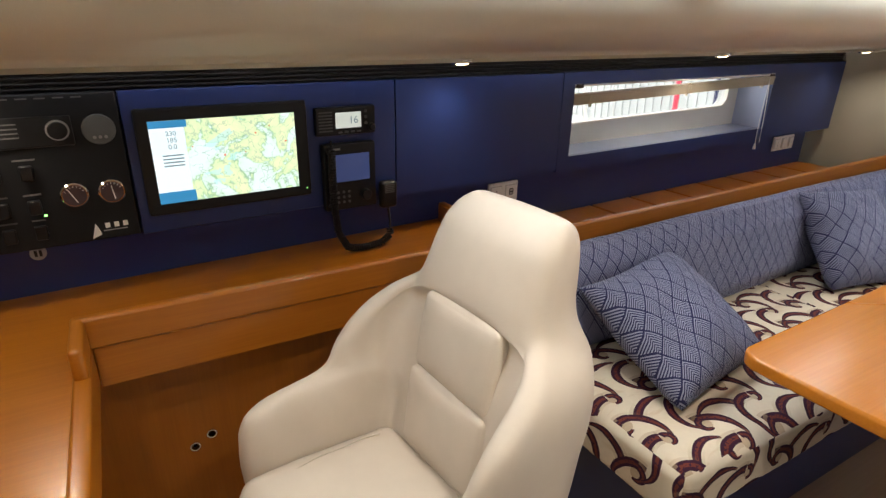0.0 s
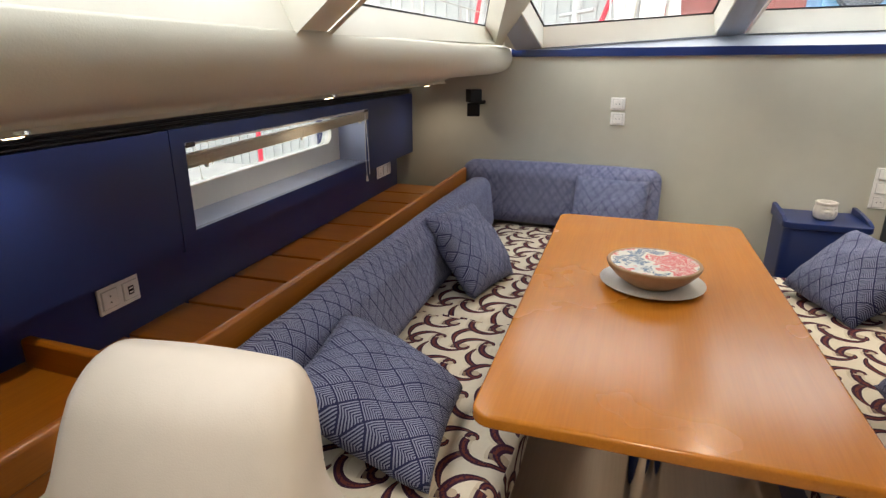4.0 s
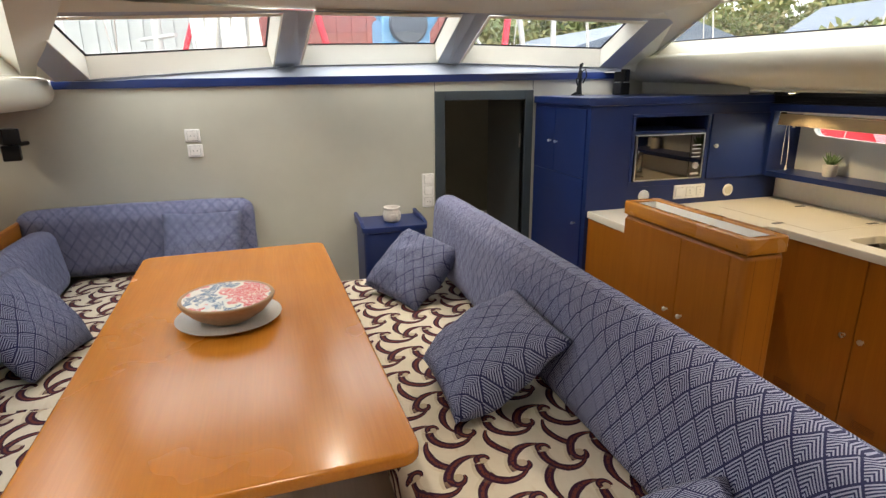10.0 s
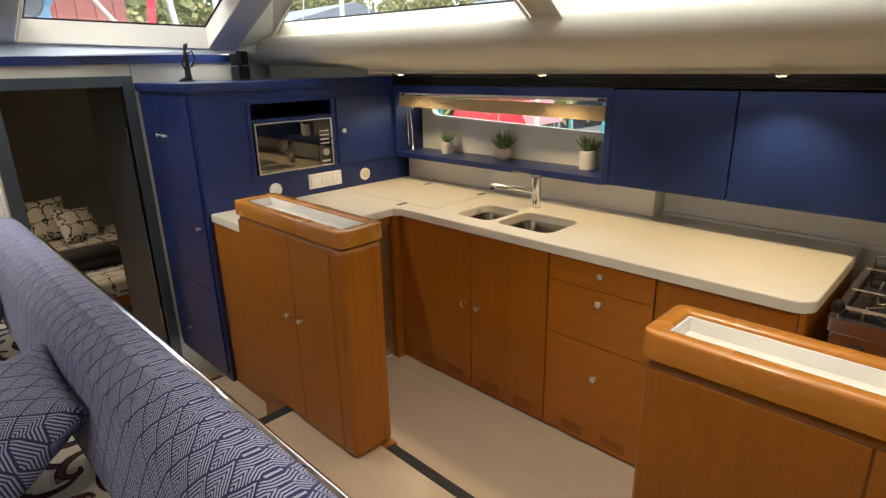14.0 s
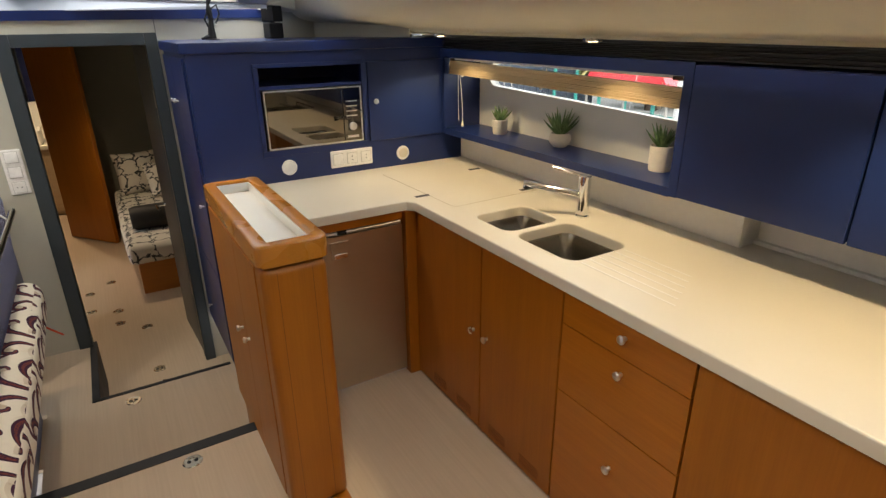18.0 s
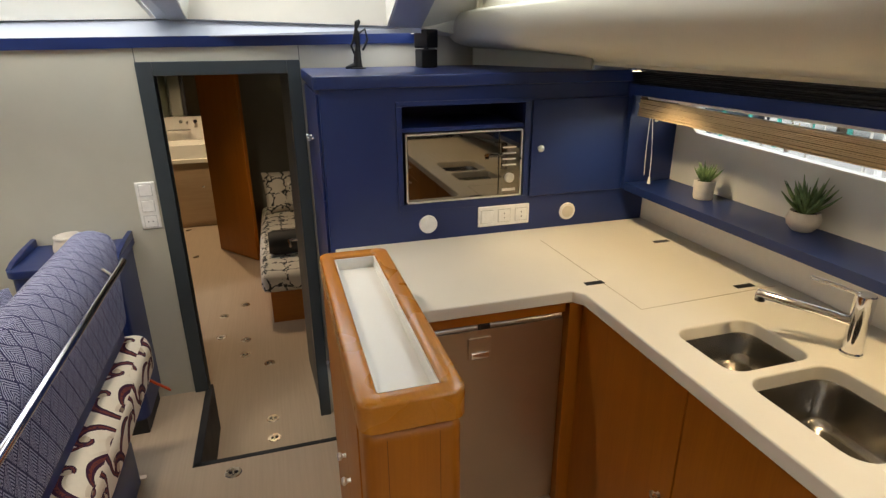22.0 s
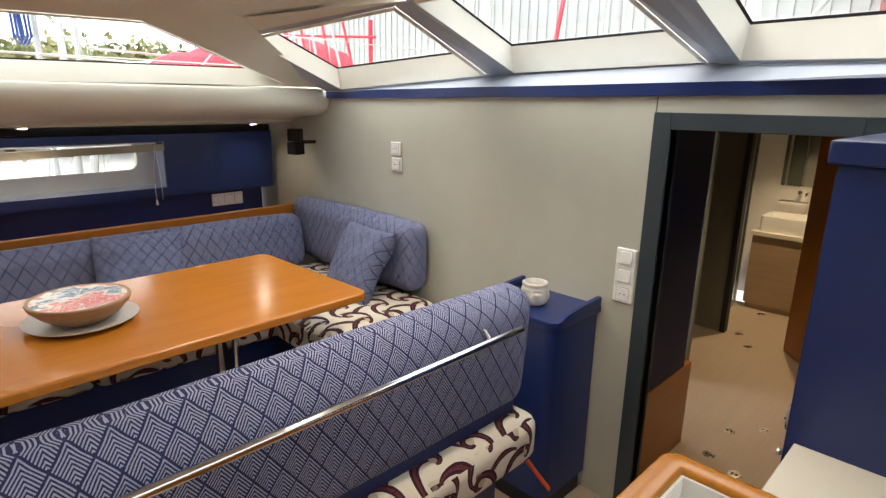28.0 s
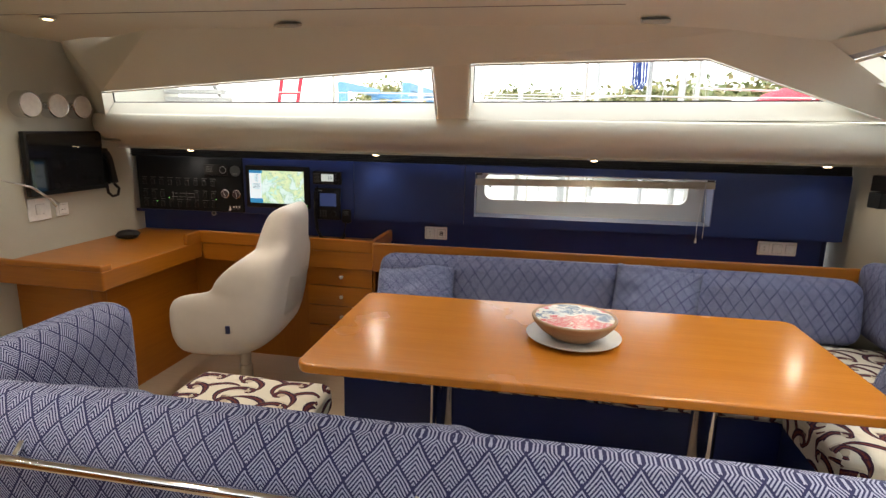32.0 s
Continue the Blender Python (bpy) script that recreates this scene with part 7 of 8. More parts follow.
# floor lifting rings
M_RING = metal("worn_steel", (0.62, 0.57, 0.48), 0.24)
rings_at = [(3.281, -1.43, LAND), (2.436, -1.605, 0.0), (3.853, -1.581, CABIN), (4.032, -1.576, CABIN), (4.666, -1.561, CABIN), (4.827, -1.398, CABIN), (5.048, -1.396, CABIN), (5.138, -1.222, CABIN), (5.494, -1.217, CABIN), (5.666, -1.375, CABIN), (6.994, -0.856, CABIN), (7.232, -0.703, CABIN), (7.947, -0.68, CABIN)]
for x, y, z in rings_at:
    r_ = thing("floor_ring", (x, y, z), "flush steel lifting ring in the floor", "fitting", "floor rings")
    part("plate", L([(1e-6, 0.001), (0.018, 0.001), (0.020, 0.003), (0.033, 0.003), (0.036, 0.0)], Matrix.Translation((x, y, z)), 24), M_RING, r_)
    part("bar", B((x - 0.018, y - 0.005, z + 0.002), (x + 0.018, y + 0.005, z + 0.006), 0.002), M_RING, r_)
    for dy in (-0.012, 0.012):
        part("finger_well", disc((x, y + dy, z + 0.0011), (0, 0, 1), 0.0085, 0.0012, 14), M_BLACK, r_, "dark finger well")

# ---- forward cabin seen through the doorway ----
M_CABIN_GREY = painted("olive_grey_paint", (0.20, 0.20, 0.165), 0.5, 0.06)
M_VANITY = timber("pale_oak_veneer", (0.42, 0.29, 0.17), (0.55, 0.40, 0.25), 1, 0.45, 0.8, 0.1)
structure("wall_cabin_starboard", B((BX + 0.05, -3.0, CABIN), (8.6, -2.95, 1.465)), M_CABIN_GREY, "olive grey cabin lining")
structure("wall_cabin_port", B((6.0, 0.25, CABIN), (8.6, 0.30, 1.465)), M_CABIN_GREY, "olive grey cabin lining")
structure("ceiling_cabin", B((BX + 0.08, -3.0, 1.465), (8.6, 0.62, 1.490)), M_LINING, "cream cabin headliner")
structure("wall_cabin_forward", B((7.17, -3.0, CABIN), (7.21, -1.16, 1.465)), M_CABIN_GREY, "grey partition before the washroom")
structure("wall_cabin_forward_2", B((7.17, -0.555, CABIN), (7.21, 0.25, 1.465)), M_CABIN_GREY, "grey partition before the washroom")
structure("door_frame_2", B((7.15, -0.60, CABIN), (7.235, -0.555, 1.465), 0.003), M_RUBBER, "dark washroom door frame")
structure("wall_head", B((8.60, -3.0, CABIN), (8.65, 0.6, 1.465)), M_SPLASH, "pale washroom wall")
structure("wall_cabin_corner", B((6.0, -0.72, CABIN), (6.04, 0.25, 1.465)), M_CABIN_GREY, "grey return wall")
lk = thing("locker", (4.6, -0.7, CABIN), "low cherry locker with a dark blue upper panel", "cabinet")
part("lower", B((4.08, -1.05, CABIN), (5.15, -0.25, 0.05), 0.004), M_WOOD_X, lk, "cherry front")
part("upper", B((4.08, -1.045, 0.05), (5.05, -0.25, 1.455), 0.004), M_BLUE_DARK, lk, "dark blue upper panel")
wall_plate("wall_switch", Matrix.Translation((6.0, -0.60, 0.55)) @ FACE_AFT, 1, "grey switch plate in the cabin", "s")

m = Mat("tie_dye_cloth", 0.85, spec=0.2)
a = m.noise(9, 3, m.coords("UV"), 0.5, 1.2)
b_ = m.noise(22, 3, m.coords("UV"), 0.6, 0.5)
u_, v_ = m.uv()
lines = ((u_ * 7.0 + a * 1.2).fract() - 0.5).abs().min(((v_ * 7.0 + a * 1.2).fract() - 0.5).abs())
c = m.mix(lines.below(0.07) * b_.above(0.42), (0.66, 0.63, 0.56), (0.05, 0.055, 0.06))
m.colour(c)
M_TIE = m.mat
bench = thing("berth", (6.1, -2.0, CABIN), "low berth with a black and white patterned mattress", "bed")
part("base", B((5.26, -2.9, CABIN), (7.15, -1.60, -0.215), 0.004), M_WOOD_Y, bench, "reddish wood base")
part("mattress", soft_box((5.20, -2.9, -0.215), (7.15, -1.545, -0.055), 0.045, 4, 0.012, 8, seed=21), M_TIE, bench)
single("pillow", pillow(bm_new(), 0.42, 0.42, 0.16, pose(6.92, -1.80, 0.15, -18, 0, -80), 0.4, 14, 0.01, 8), M_TIE, "white cushion with black tie-dye lines on the berth", "cushion", smooth=80)
single("pillow", pillow(bm_new(), 0.40, 0.38, 0.15, pose(6.70, -2.02, 0.10, -35, 10, -65), 0.4, 14, 0.02, 9), M_TIE, "crumpled patterned cushion on the berth", "cushion", smooth=80)
bm = T([(5.62, -1.62, 0.05), (5.62, -1.66, 0.05), (5.62, -2.2, 0.05), (5.62, -2.24, 0.05)], 0.1, 24, radii=[0.085, 0.10, 0.10, 0.085])
single("bolster", bm, M_RUBBER, "dark grey round bolster on the berth", "cushion")
dr = thing("open_door", (7.17, -1.12, CABIN), "cherry washroom door standing open", "door")
DM = Matrix.Translation((7.165, -1.10, 0)) @ Matrix.Rotation(radians(218), 4, "Z")
part("leaf", B((0, -0.02, CABIN + 0.01), (0.62, 0.02, 1.44), 0.003, 1, DM), M_WOOD_Z, dr)
part("handle", T([DM @ Vector((0.55, 0.02, 0.58)), DM @ Vector((0.55, 0.06, 0.58)), DM @ Vector((0.44, 0.06, 0.575))], 0.008, 10), M_CHROME, dr)
part("lock_plate", B((0.535, 0.02, 0.47), (0.565, 0.024, 0.50), 0.001, 1, DM), M_CHROME, dr)
# saloon door, folded back into the cabin
dr = thing("open_door", (4.05, -1.86, CABIN), "dark slate cabin door folded back beside the doorway", "door")
DM = Matrix.Translation((4.045, -1.850, 0)) @ Matrix.Rotation(radians(3), 4, "Z")
part("leaf", B((0.0, -0.035, CABIN + 0.01), (0.56, 0.0, 1.42), 0.003, 1, DM), M_FRAME, dr)
part("handle", T([DM @ Vector((0.50, 0.0, 0.42)), DM @ Vector((0.50, 0.05, 0.42)), DM @ Vector((0.40, 0.05, 0.415))], 0.008, 10), M_CHROME, dr)
for z in (1.15, 0.0):
    part("hinge", B((-0.012, -0.004, z - 0.05), (0.014, 0.006, z + 0.05), 0.002, 1, DM), M_STEEL, dr)

va = thing("vanity", (8.3, -0.8, CABIN), "pale oak washstand with a white basin", "washstand")
part("cabinet", B((8.05, -1.5, CABIN + 0.06), (8.58, -0.46, 0.28), 0.004), M_VANITY, va)
part("plinth", B((8.08, -1.5, CABIN), (8.58, -0.48, CABIN + 0.06)), M_VANITY, va)
part("top", B((8.03, -1.5, 0.28), (8.59, -0.44, 0.325), 0.005), M_COUNTER, va)
bm = bm_new()
plate(bm, rect(8.07, -0.98, 8.45, -0.50, 0.03), [rect(8.085, -0.965, 8.435, -0.515, 0.03)], lambda u, v, d: Vector((u, v, 0.48 - d)), 0.155)
box(bm, (8.08, -0.97, 0.327), (8.44, -0.51, 0.36))
part("basin", bm, M_WHITE, va, "white rectangular basin")
part("tap", T([(8.55, -0.78, 0.69), (8.44, -0.78, 0.69), (8.42, -0.78, 0.67)], 0.012, 12), M_CHROME, va)
for y in (-0.86, -0.70):
    part("knob", disc((8.55, y, 0.69), (-1, 0, 0), 0.022, 0.03, 20, 0.004), M_CHROME, va)
knob((8.05, -0.90, 0.0), (-1, 0, 0), va, 0.012)
bm = T([(8.54, -0.55, 0.60), (8.44, -0.55, 0.60), (8.44, -0.80, 0.60), (8.54, -0.80, 0.60)], 0.006, 8)
sr = thing("wire_rack", (8.5, -0.67, 0.59), "chrome wire shelf above the basin", "shelf")
part("frame", bm, M_CHROME, sr)
for k in range(5):
    part("bar", T([(8.45 + k * 0.02, -0.55, 0.60), (8.45 + k * 0.02, -0.80, 0.60)], 0.003, 6), M_CHROME, sr)
mr = thing("mirror", (8.59, -0.8, 0.8), "plain frameless washroom mirror over the basin", "mirror")
part("glass", B((8.585, -1.4, 0.745), (8.597, -0.50, 1.45)), metal("mirror_silver", (0.8, 0.8, 0.8), 0.02), mr)
sh = thing("shower_screen", (7.8, -0.40, CABIN), "glass shower screen in a chrome frame", "screen")
part("tray", B((7.24, -0.40, CABIN), (8.02, 0.22, CABIN + 0.07), 0.006), M_WHITE, sh)
part("pane", B((7.26, -0.405, CABIN + 0.07), (7.98, -0.397, 1.45)), clear("shower_glass", (0.80, 0.84, 0.78)), sh)
for x in (7.25, 7.98):
    part("post", B((x - 0.012, -0.415, CABIN + 0.07), (x + 0.012, -0.387, 1.45), 0.003), M_CHROME, sh)

# ---- lamp fittings and ceiling details ----
M_BULB = glow("warm_lamp_glass", (1.0, 0.76, 0.45), 4.0)
for p, d in DOWNLIGHTS:
    t = thing("downlight", p, "recessed warm downlight with a chrome ring", "lamp", "downlights")
    q = d.to_track_quat("Z", "Y").to_matrix().to_4x4()
    m_ = Matrix.Translation(p - d * 0.004) @ q
    part("ring", L([(0.022, 0.0), (0.036, 0.0), (0.036, 0.007), (0.032, 0.010), (0.023, 0.009)], m_, 28), M_CHROME, t)
    part("lens", L([(1e-6, 0.003), (0.022, 0.003), (0.021, 0.009), (0.015, 0.012), (1e-6, 0.0125)], m_, 24), M_BULB, t)
for x in (1.02, 2.59):
    v_ = thing("ceiling_vent", (x, 0.44, 1.94), "small chrome rectangular ceiling fitting", "fitting")
    m_ = Matrix.Translation((x, 0.44, 1.955)) @ Matrix.Rotation(radians(14), 4, "X")
    part("frame", B((-0.055, -0.028, -0.008), (0.055, 0.028, 0.006), 0.003, 2, m_), M_STEEL, v_)
    part("insert", B((-0.042, -0.016, -0.010), (0.042, 0.016, -0.008), 0.001, 1, m_), M_MARK, v_)
M_SEAM = plain("headliner_seam", (0.30, 0.28, 0.25), 0.7)
for y in (0.22, -0.85, -1.92):
    structure("ceiling_seam", B((AX, y - 0.002, 1.9725), (2.45, y + 0.002, 1.9765)), M_SEAM, "thin seam in the headliner")

# ---- the boatyard outside ----
GZ = -2.0
m = Mat("yard_gravel", 0.95)
m.colour(m.ramp(m.noise(1.5, 5), [(0.3, (0.30, 0.30, 0.29)), (0.7, (0.42, 0.41, 0.39))]))
bm = B((-300, -300, GZ - 0.1), (300, 300, GZ))
tagged(structure("ground", bm, m.mat, "pale gravel boatyard"), "", "", "", "structure")


def shed(x, y, lx, ly, wall_h, roof_h, wall_mat, roof_mat, label, ribs=True, ridge_x=True):
    s_ = thing("boat_shed", (x, y, GZ), label, "building")
    bm = B((x - lx / 2, y - ly / 2, GZ), (x + lx / 2, y + ly / 2, GZ + wall_h))
    if ribs:
        n_ = int(ly / 0.35)
        for k in range(n_):
            yy = y - ly / 2 + (k + 0.5) * ly / n_
            box(bm, (x - lx / 2 - 0.04, yy - 0.07, GZ), (x - lx / 2 + 0.01, yy + 0.07, GZ + wall_h))
        n_ = int(lx / 0.35)
        for sgn in (-1, 1):
            for k in range(n_):
                xx = x - lx / 2 + (k + 0.5) * lx / n_
                box(bm, (xx - 0.07, y + sgn * ly / 2 - 0.03, GZ), (xx + 0.07, y + sgn * ly / 2 + 0.03, GZ + wall_h))
    part("wall", bm, wall_mat, s_, smooth=0)
    bm = bm_new()
    z0, z1 = GZ + wall_h, GZ + wall_h + roof_h
    o = 0.3
    if ridge_x:
        pts = [(x - lx / 2 - o, y - ly / 2 - o, z0), (x + lx / 2 + o, y - ly / 2 - o, z0), (x + lx / 2 + o, y + ly / 2 + o, z0), (x - lx / 2 - o, y + ly / 2 + o, z0), (x - lx / 2 - o, y, z1), (x + lx / 2 + o, y, z1)]
    else:
        pts = [(x + lx / 2 + o, y - ly / 2 - o, z0), (x + lx / 2 + o, y + ly / 2 + o, z0), (x - lx / 2 - o, y + ly / 2 + o, z0), (x - lx / 2 - o, y - ly / 2 - o, z0), (x, y - ly / 2 - o, z1), (x, y + ly / 2 + o, z1)]
    v_ = [bm.verts.new(p) for p in pts]
    for f in ((0, 1, 5, 4), (2, 3, 4, 5), (1, 2, 5), (3, 0, 4), (3, 2, 1, 0)):
        bm.faces.new([v_[i] for i in f])
    part("roof", bm, roof_mat, s_, smooth=0)
    return s_


M_RED = painted("brick_red_hull", (0.26, 0.075, 0.065), 0.45, 0.1)
M_REDCOVER = painted("red_canvas", (0.55, 0.035, 0.06), 0.8, 0.1)
M_CRANE = painted("crane_blue", (0.13, 0.30, 0.50), 0.45, 0.08)
M_CLAD = painted("grey_cladding", (0.40, 0.41, 0.40), 0.5, 0.06)
M_SLATE = painted("blue_grey_cladding", (0.06, 0.072, 0.095), 0.5, 0.08)
M_ROOF = painted("pale_roof_sheet", (0.10, 0.125, 0.17), 0.5, 0.06)
shed(21.0, 12.0, 8, 24.6, 8.5, 2.0, M_CLAD, M_ROOF, "large grey corrugated boat shed", ridge_x=False)
shed(26.0, -15.5, 12, 12, 4.3, 1.7, M_SLATE, M_ROOF, "blue-grey shed with a pitched roof")
shed(22.5, -31.5, 9.5, 9, 5.0, 2.6, M_SLATE, M_ROOF, "dark blue-grey shed beside the trees")
s2 = shed(3.0, -33.0, 24, 12, 5.2, 3.2, M_SLATE, M_ROOF, "long blue-grey boatyard shed")
for k in range(3):
    part("skylight", B((8.0 - k * 2.4, -29.2, GZ + 6.9), (9.2 - k * 2.4, -28.4, GZ + 7.4), 0, 1), M_WHITE, s2)
sg = thing("shed_sign", (19.9, -12.0, 1.9), "row of white letters on a dark shed front", "sign")
for k in range(12):
    if k != 4:
        part("letter", B((19.93, -11.0 - k * 0.26, 1.75), (19.97, -10.82 - k * 0.26, 2.05)), M_WHITE, sg)


def mast(x, y, h, r, mat, label="white yacht mast standing in the yard", rig=True):
    t = thing("mast", (x, y, GZ), label, "mast")
    part("spar", T([(x, y, GZ), (x, y, GZ + h)], r, 10), mat, t)
    if rig:
        for sx, sy in ((0.9, 0.9), (-0.9, -0.7), (0.2, -1.3)):
            part("stay", T([(x + sx, y + sy, GZ + 1.0), (x, y, GZ + h * 0.95)], 0.012, 5), M_STEEL, t)
        part("spreader", T([(x - 0.5, y - 0.3, GZ + 4.2), (x + 0.5, y + 0.3, GZ + 4.2)], 0.03, 6), mat, t)
    return t


M_SPAR = plain("pale_grey_spar", (0.45, 0.45, 0.44), 0.4)
for x, y, h, r in ((9.5, 1.2, 14, 0.07), (11.5, 3.2, 13, 0.08), (10.4, 5.2, 15, 0.06), (13, 8.0, 14, 0.07), (9.0, 9.5, 13, 0.07), (12.0, -6.2, 13, 0.06), (11, -8.5, 12, 0.05), (6.0, 17, 14, 0.10), (2.6, 22, 15, 0.16), (0.5, 26, 14, 0.12), (8, 24, 13, 0.10), (-3, 20, 14, 0.1), (4.3, 30, 14, 0.12), (10.5, -15, 12, 0.08), (3.0, -14, 12, 0.07)):
    mast(x, y, h, r, M_SPAR)
# furled sail bundles by the shed
M_SAIL = plain("off_white_sailcloth", (0.66, 0.64, 0.60), 0.8)
rng = random.Random(9)
for k in range(5):
    x, y = 8.2 + rng.uniform(-0.2, 0.2), -0.1 + k * 0.16
    t = thing("furled_sail", (x, y, GZ), "hanging bundle of off-white sailcloth", "sail")
    part("cloth", T([(x + rng.uniform(-0.05, 0.05), y + rng.uniform(-0.05, 0.05), GZ + 0.5 * j) for j in range(12)], 0.09, 8, radii=[0.05 + 0.05 * rng.random() for _ in range(12)]), M_SAIL, t)


def hull(x, y, lx, beam, z0, h, mat, deck, label, rz=0):
    """A laid-up boat: flared hull with a bow, sheer and a cabin top."""
    t = thing("boat", (x, y, GZ), label, "boat", rz=rz)
    m_ = pose(x, y, 0, 0, 0, rz)
    bm = bm_new()
    n_ = 14
    rings_ = []
    for i in range(n_ + 1):
        s_ = i / n_
        w = beam / 2 * (math.sin(math.pi * min(1, 0.25 + 0.75 * (1 - s_) ** 0.9 * 1.0)) ** 0.6 if s_ < 1 else 0.02)
        w = max(0.03, beam / 2 * (1 - s_ ** 2.6))
        px = -lx / 2 + lx * s_
        rings_.append([bm.verts.new(m_ @ Vector((px, yy * w, z0 + zz * h + (0.25 * s_ * s_ if zz > 0.9 else 0)))) for yy, zz in ((-1.0, 1.0), (-0.96, 0.55), (-0.7, 0.2), (0, 0.0), (0.7, 0.2), (0.96, 0.55), (1.0, 1.0))])
    for a, b in zip(rings_, rings_[1:]):
        for k in range(6):
            bm.faces.new((a[k], a[k + 1], b[k + 1], b[k]))
        bm.faces.new((a[6], a[0], b[0], b[6]))
    bm.faces.new(rings_[0])
    part("hull", bm, mat, t, smooth=60)
    part("cabin", B((-lx * 0.25, -beam * 0.3, z0 + h), (lx * 0.15, beam * 0.3, z0 + h + 0.55), 0.12, 3, m_), deck, t)
    for sx in (-0.3, 0.0, 0.25):
        for sy in (-1, 1):
            part("prop", T([m_ @ Vector((lx * sx, sy * beam * 0.62, GZ)), m_ @ Vector((lx * sx, sy * beam * 0.42, z0 + h * 0.55))], 0.05, 8), M_STEEL, t)
    part("rail", T([m_ @ Vector((-lx / 2, -beam / 2, z0 + h + 0.6)), m_ @ Vector((lx * 0.1, -beam / 2 * 0.98, z0 + h + 0.6)), m_ @ Vector((lx * 0.46, 0, z0 + h + 0.85)), m_ @ Vector((lx * 0.1, beam / 2 * 0.98, z0 + h + 0.6)), m_ @ Vector((-lx / 2, beam / 2, z0 + h + 0.6))], 0.025, 6), M_STEEL, t)
    return t


shed(17.0, -2.75, 4, 5.5, 7.0, 1.5, M_RED, M_ROOF, "brick-red clad workshop building in the yard")
lift = thing("lifting_truck", (11.2, -2.6, GZ), "blue lifting machine with raised arms", "machine")
part("chassis", B((10.7, -3.1, GZ + 3.6), (11.7, -2.2, GZ + 4.7), 0.08, 2), M_CRANE, lift)
part("column", B((10.9, -2.85, GZ), (11.5, -2.45, GZ + 3.6), 0.03), M_CRANE, lift)
part("counterweight", disc((10.6, -2.65, GZ + 4.55), (-1, 0, 0), 0.34, 0.12, 24, 0.03), M_SLATE, lift, "dark grey round drum")
part("arm", T([(10.8, -3.0, GZ + 4.5), (10.6, -3.5, GZ + 5.3), (10.6, -3.7, GZ + 7.0)], 0.12, 10), M_CRANE, lift)
part("arm", T([(10.9, -2.3, GZ + 4.6), (10.8, -1.7, GZ + 5.2), (10.8, -1.6, GZ + 7.0)], 0.07, 10), M_CRANE, lift)
for x, y, dx, dy, r, mat_ in ((9.6, -1.0, 0.0, 0.9, 0.05, M_REDCOVER), (9.8, -4.2, 0.2, -0.5, 0.06, M_REDCOVER), (10.2, -4.6, 0.0, 0.6, 0.05, M_SPAR), (9.0, 0.6, 0.0, -1.2, 0.035, M_REDCOVER), (10.0, -0.2, 0.3, -2.4, 0.03, M_SPAR), (9.4, -3.2, 0.0, 2.6, 0.03, M_SPAR), (8.6, 2.4, 0.1, -0.5, 0.03, M_REDCOVER)):
    pl = thing("leaning_pole", (x, y, GZ), "slim pole leaning across the yard view", "pole")
    part("tube", T([(x - dx, y - dy, GZ + 1.2), (x + dx, y + dy, GZ + 8.0)], r, 8), mat_, pl)
hull(9.5, 15.0, 10, 3.2, 0.3, 1.6, M_WHITE, M_WHITE, "white motor boat laid up ashore", 20)
hull(1.0, 21.0, 9, 3.0, 0.35, 1.7, M_WHITE, M_WHITE, "white sailing boat laid up ashore", 10)
hull(-8.0, 24.0, 11, 3.4, 0.3, 1.6, M_WHITE, M_WHITE, "white boat far across the yard", -10)
# red sail covers and flags
cv = thing("boat_trolley", (8.4, 7.4, GZ), "red tubular launching trolley stood on end", "trolley")
rng = random.Random(4)
for k in range(7):
    y0, y1 = 6.2 + 0.35 * k, 6.9 + 0.33 * k
    part("strut", T([(8.4 - 0.05 * k, y0, 0.6), (8.2, y1, 3.6 + rng.uniform(-0.5, 0.4))], 0.024, 8), M_SPAR if k % 2 else M_REDCOVER, cv)
for z in (1.75, 2.6):
    part("crossbar", T([(8.35, 6.0, z), (8.3, 9.0, z + 0.22)], 0.022, 8), M_REDCOVER, cv)
part("leg", T([(8.4, 6.2, GZ), (8.4, 6.2, 2.9)], 0.04, 8), M_REDCOVER, cv)
part("leg", T([(8.3, 8.9, GZ), (8.3, 8.9, 3.1)], 0.04, 8), M_REDCOVER, cv)
rp = thing("rope_coil", (6.2, 2.2, 2.2), "red rope hanging from a shroud", "rope")
part("strand", T([(6.0, 2.30, 3.4), (6.02, 2.32, 2.6), (6.0, 2.30, 2.35), (6.03, 2.36, 2.3), (6.03, 2.38, 2.9)], 0.05, 8), M_REDCOVER, rp)
part("shroud", T([(6.0, 2.30, GZ), (6.0, 2.30, 12.0)], 0.015, 6), M_STEEL, rp)
rb = thing("rope_coil", (3.18, 5.4, 2.4), "blue rope hanging from the rigging", "rope")
M_ROPE = plain("blue_rope", (0.035, 0.07, 0.26), 0.8)
for dx in (-0.035, 0.0, 0.03):
    part("strand", T([(3.18 + dx * 0.4, 5.4, 3.0), (3.15 + dx, 5.4 + dx, 2.35), (3.16 + dx, 5.4, 2.10), (3.20 + dx, 5.41, 2.03), (3.245 + dx, 5.4, 2.12), (3.235 + dx, 5.4 - dx, 2.4), (3.20 + dx * 0.4, 5.4, 3.0)], 0.013, 8), M_ROPE, rb)
part("shroud", T([(3.33, 5.45, GZ), (3.33, 5.45, 12.0)], 0.03, 8), M_SPAR, rb)
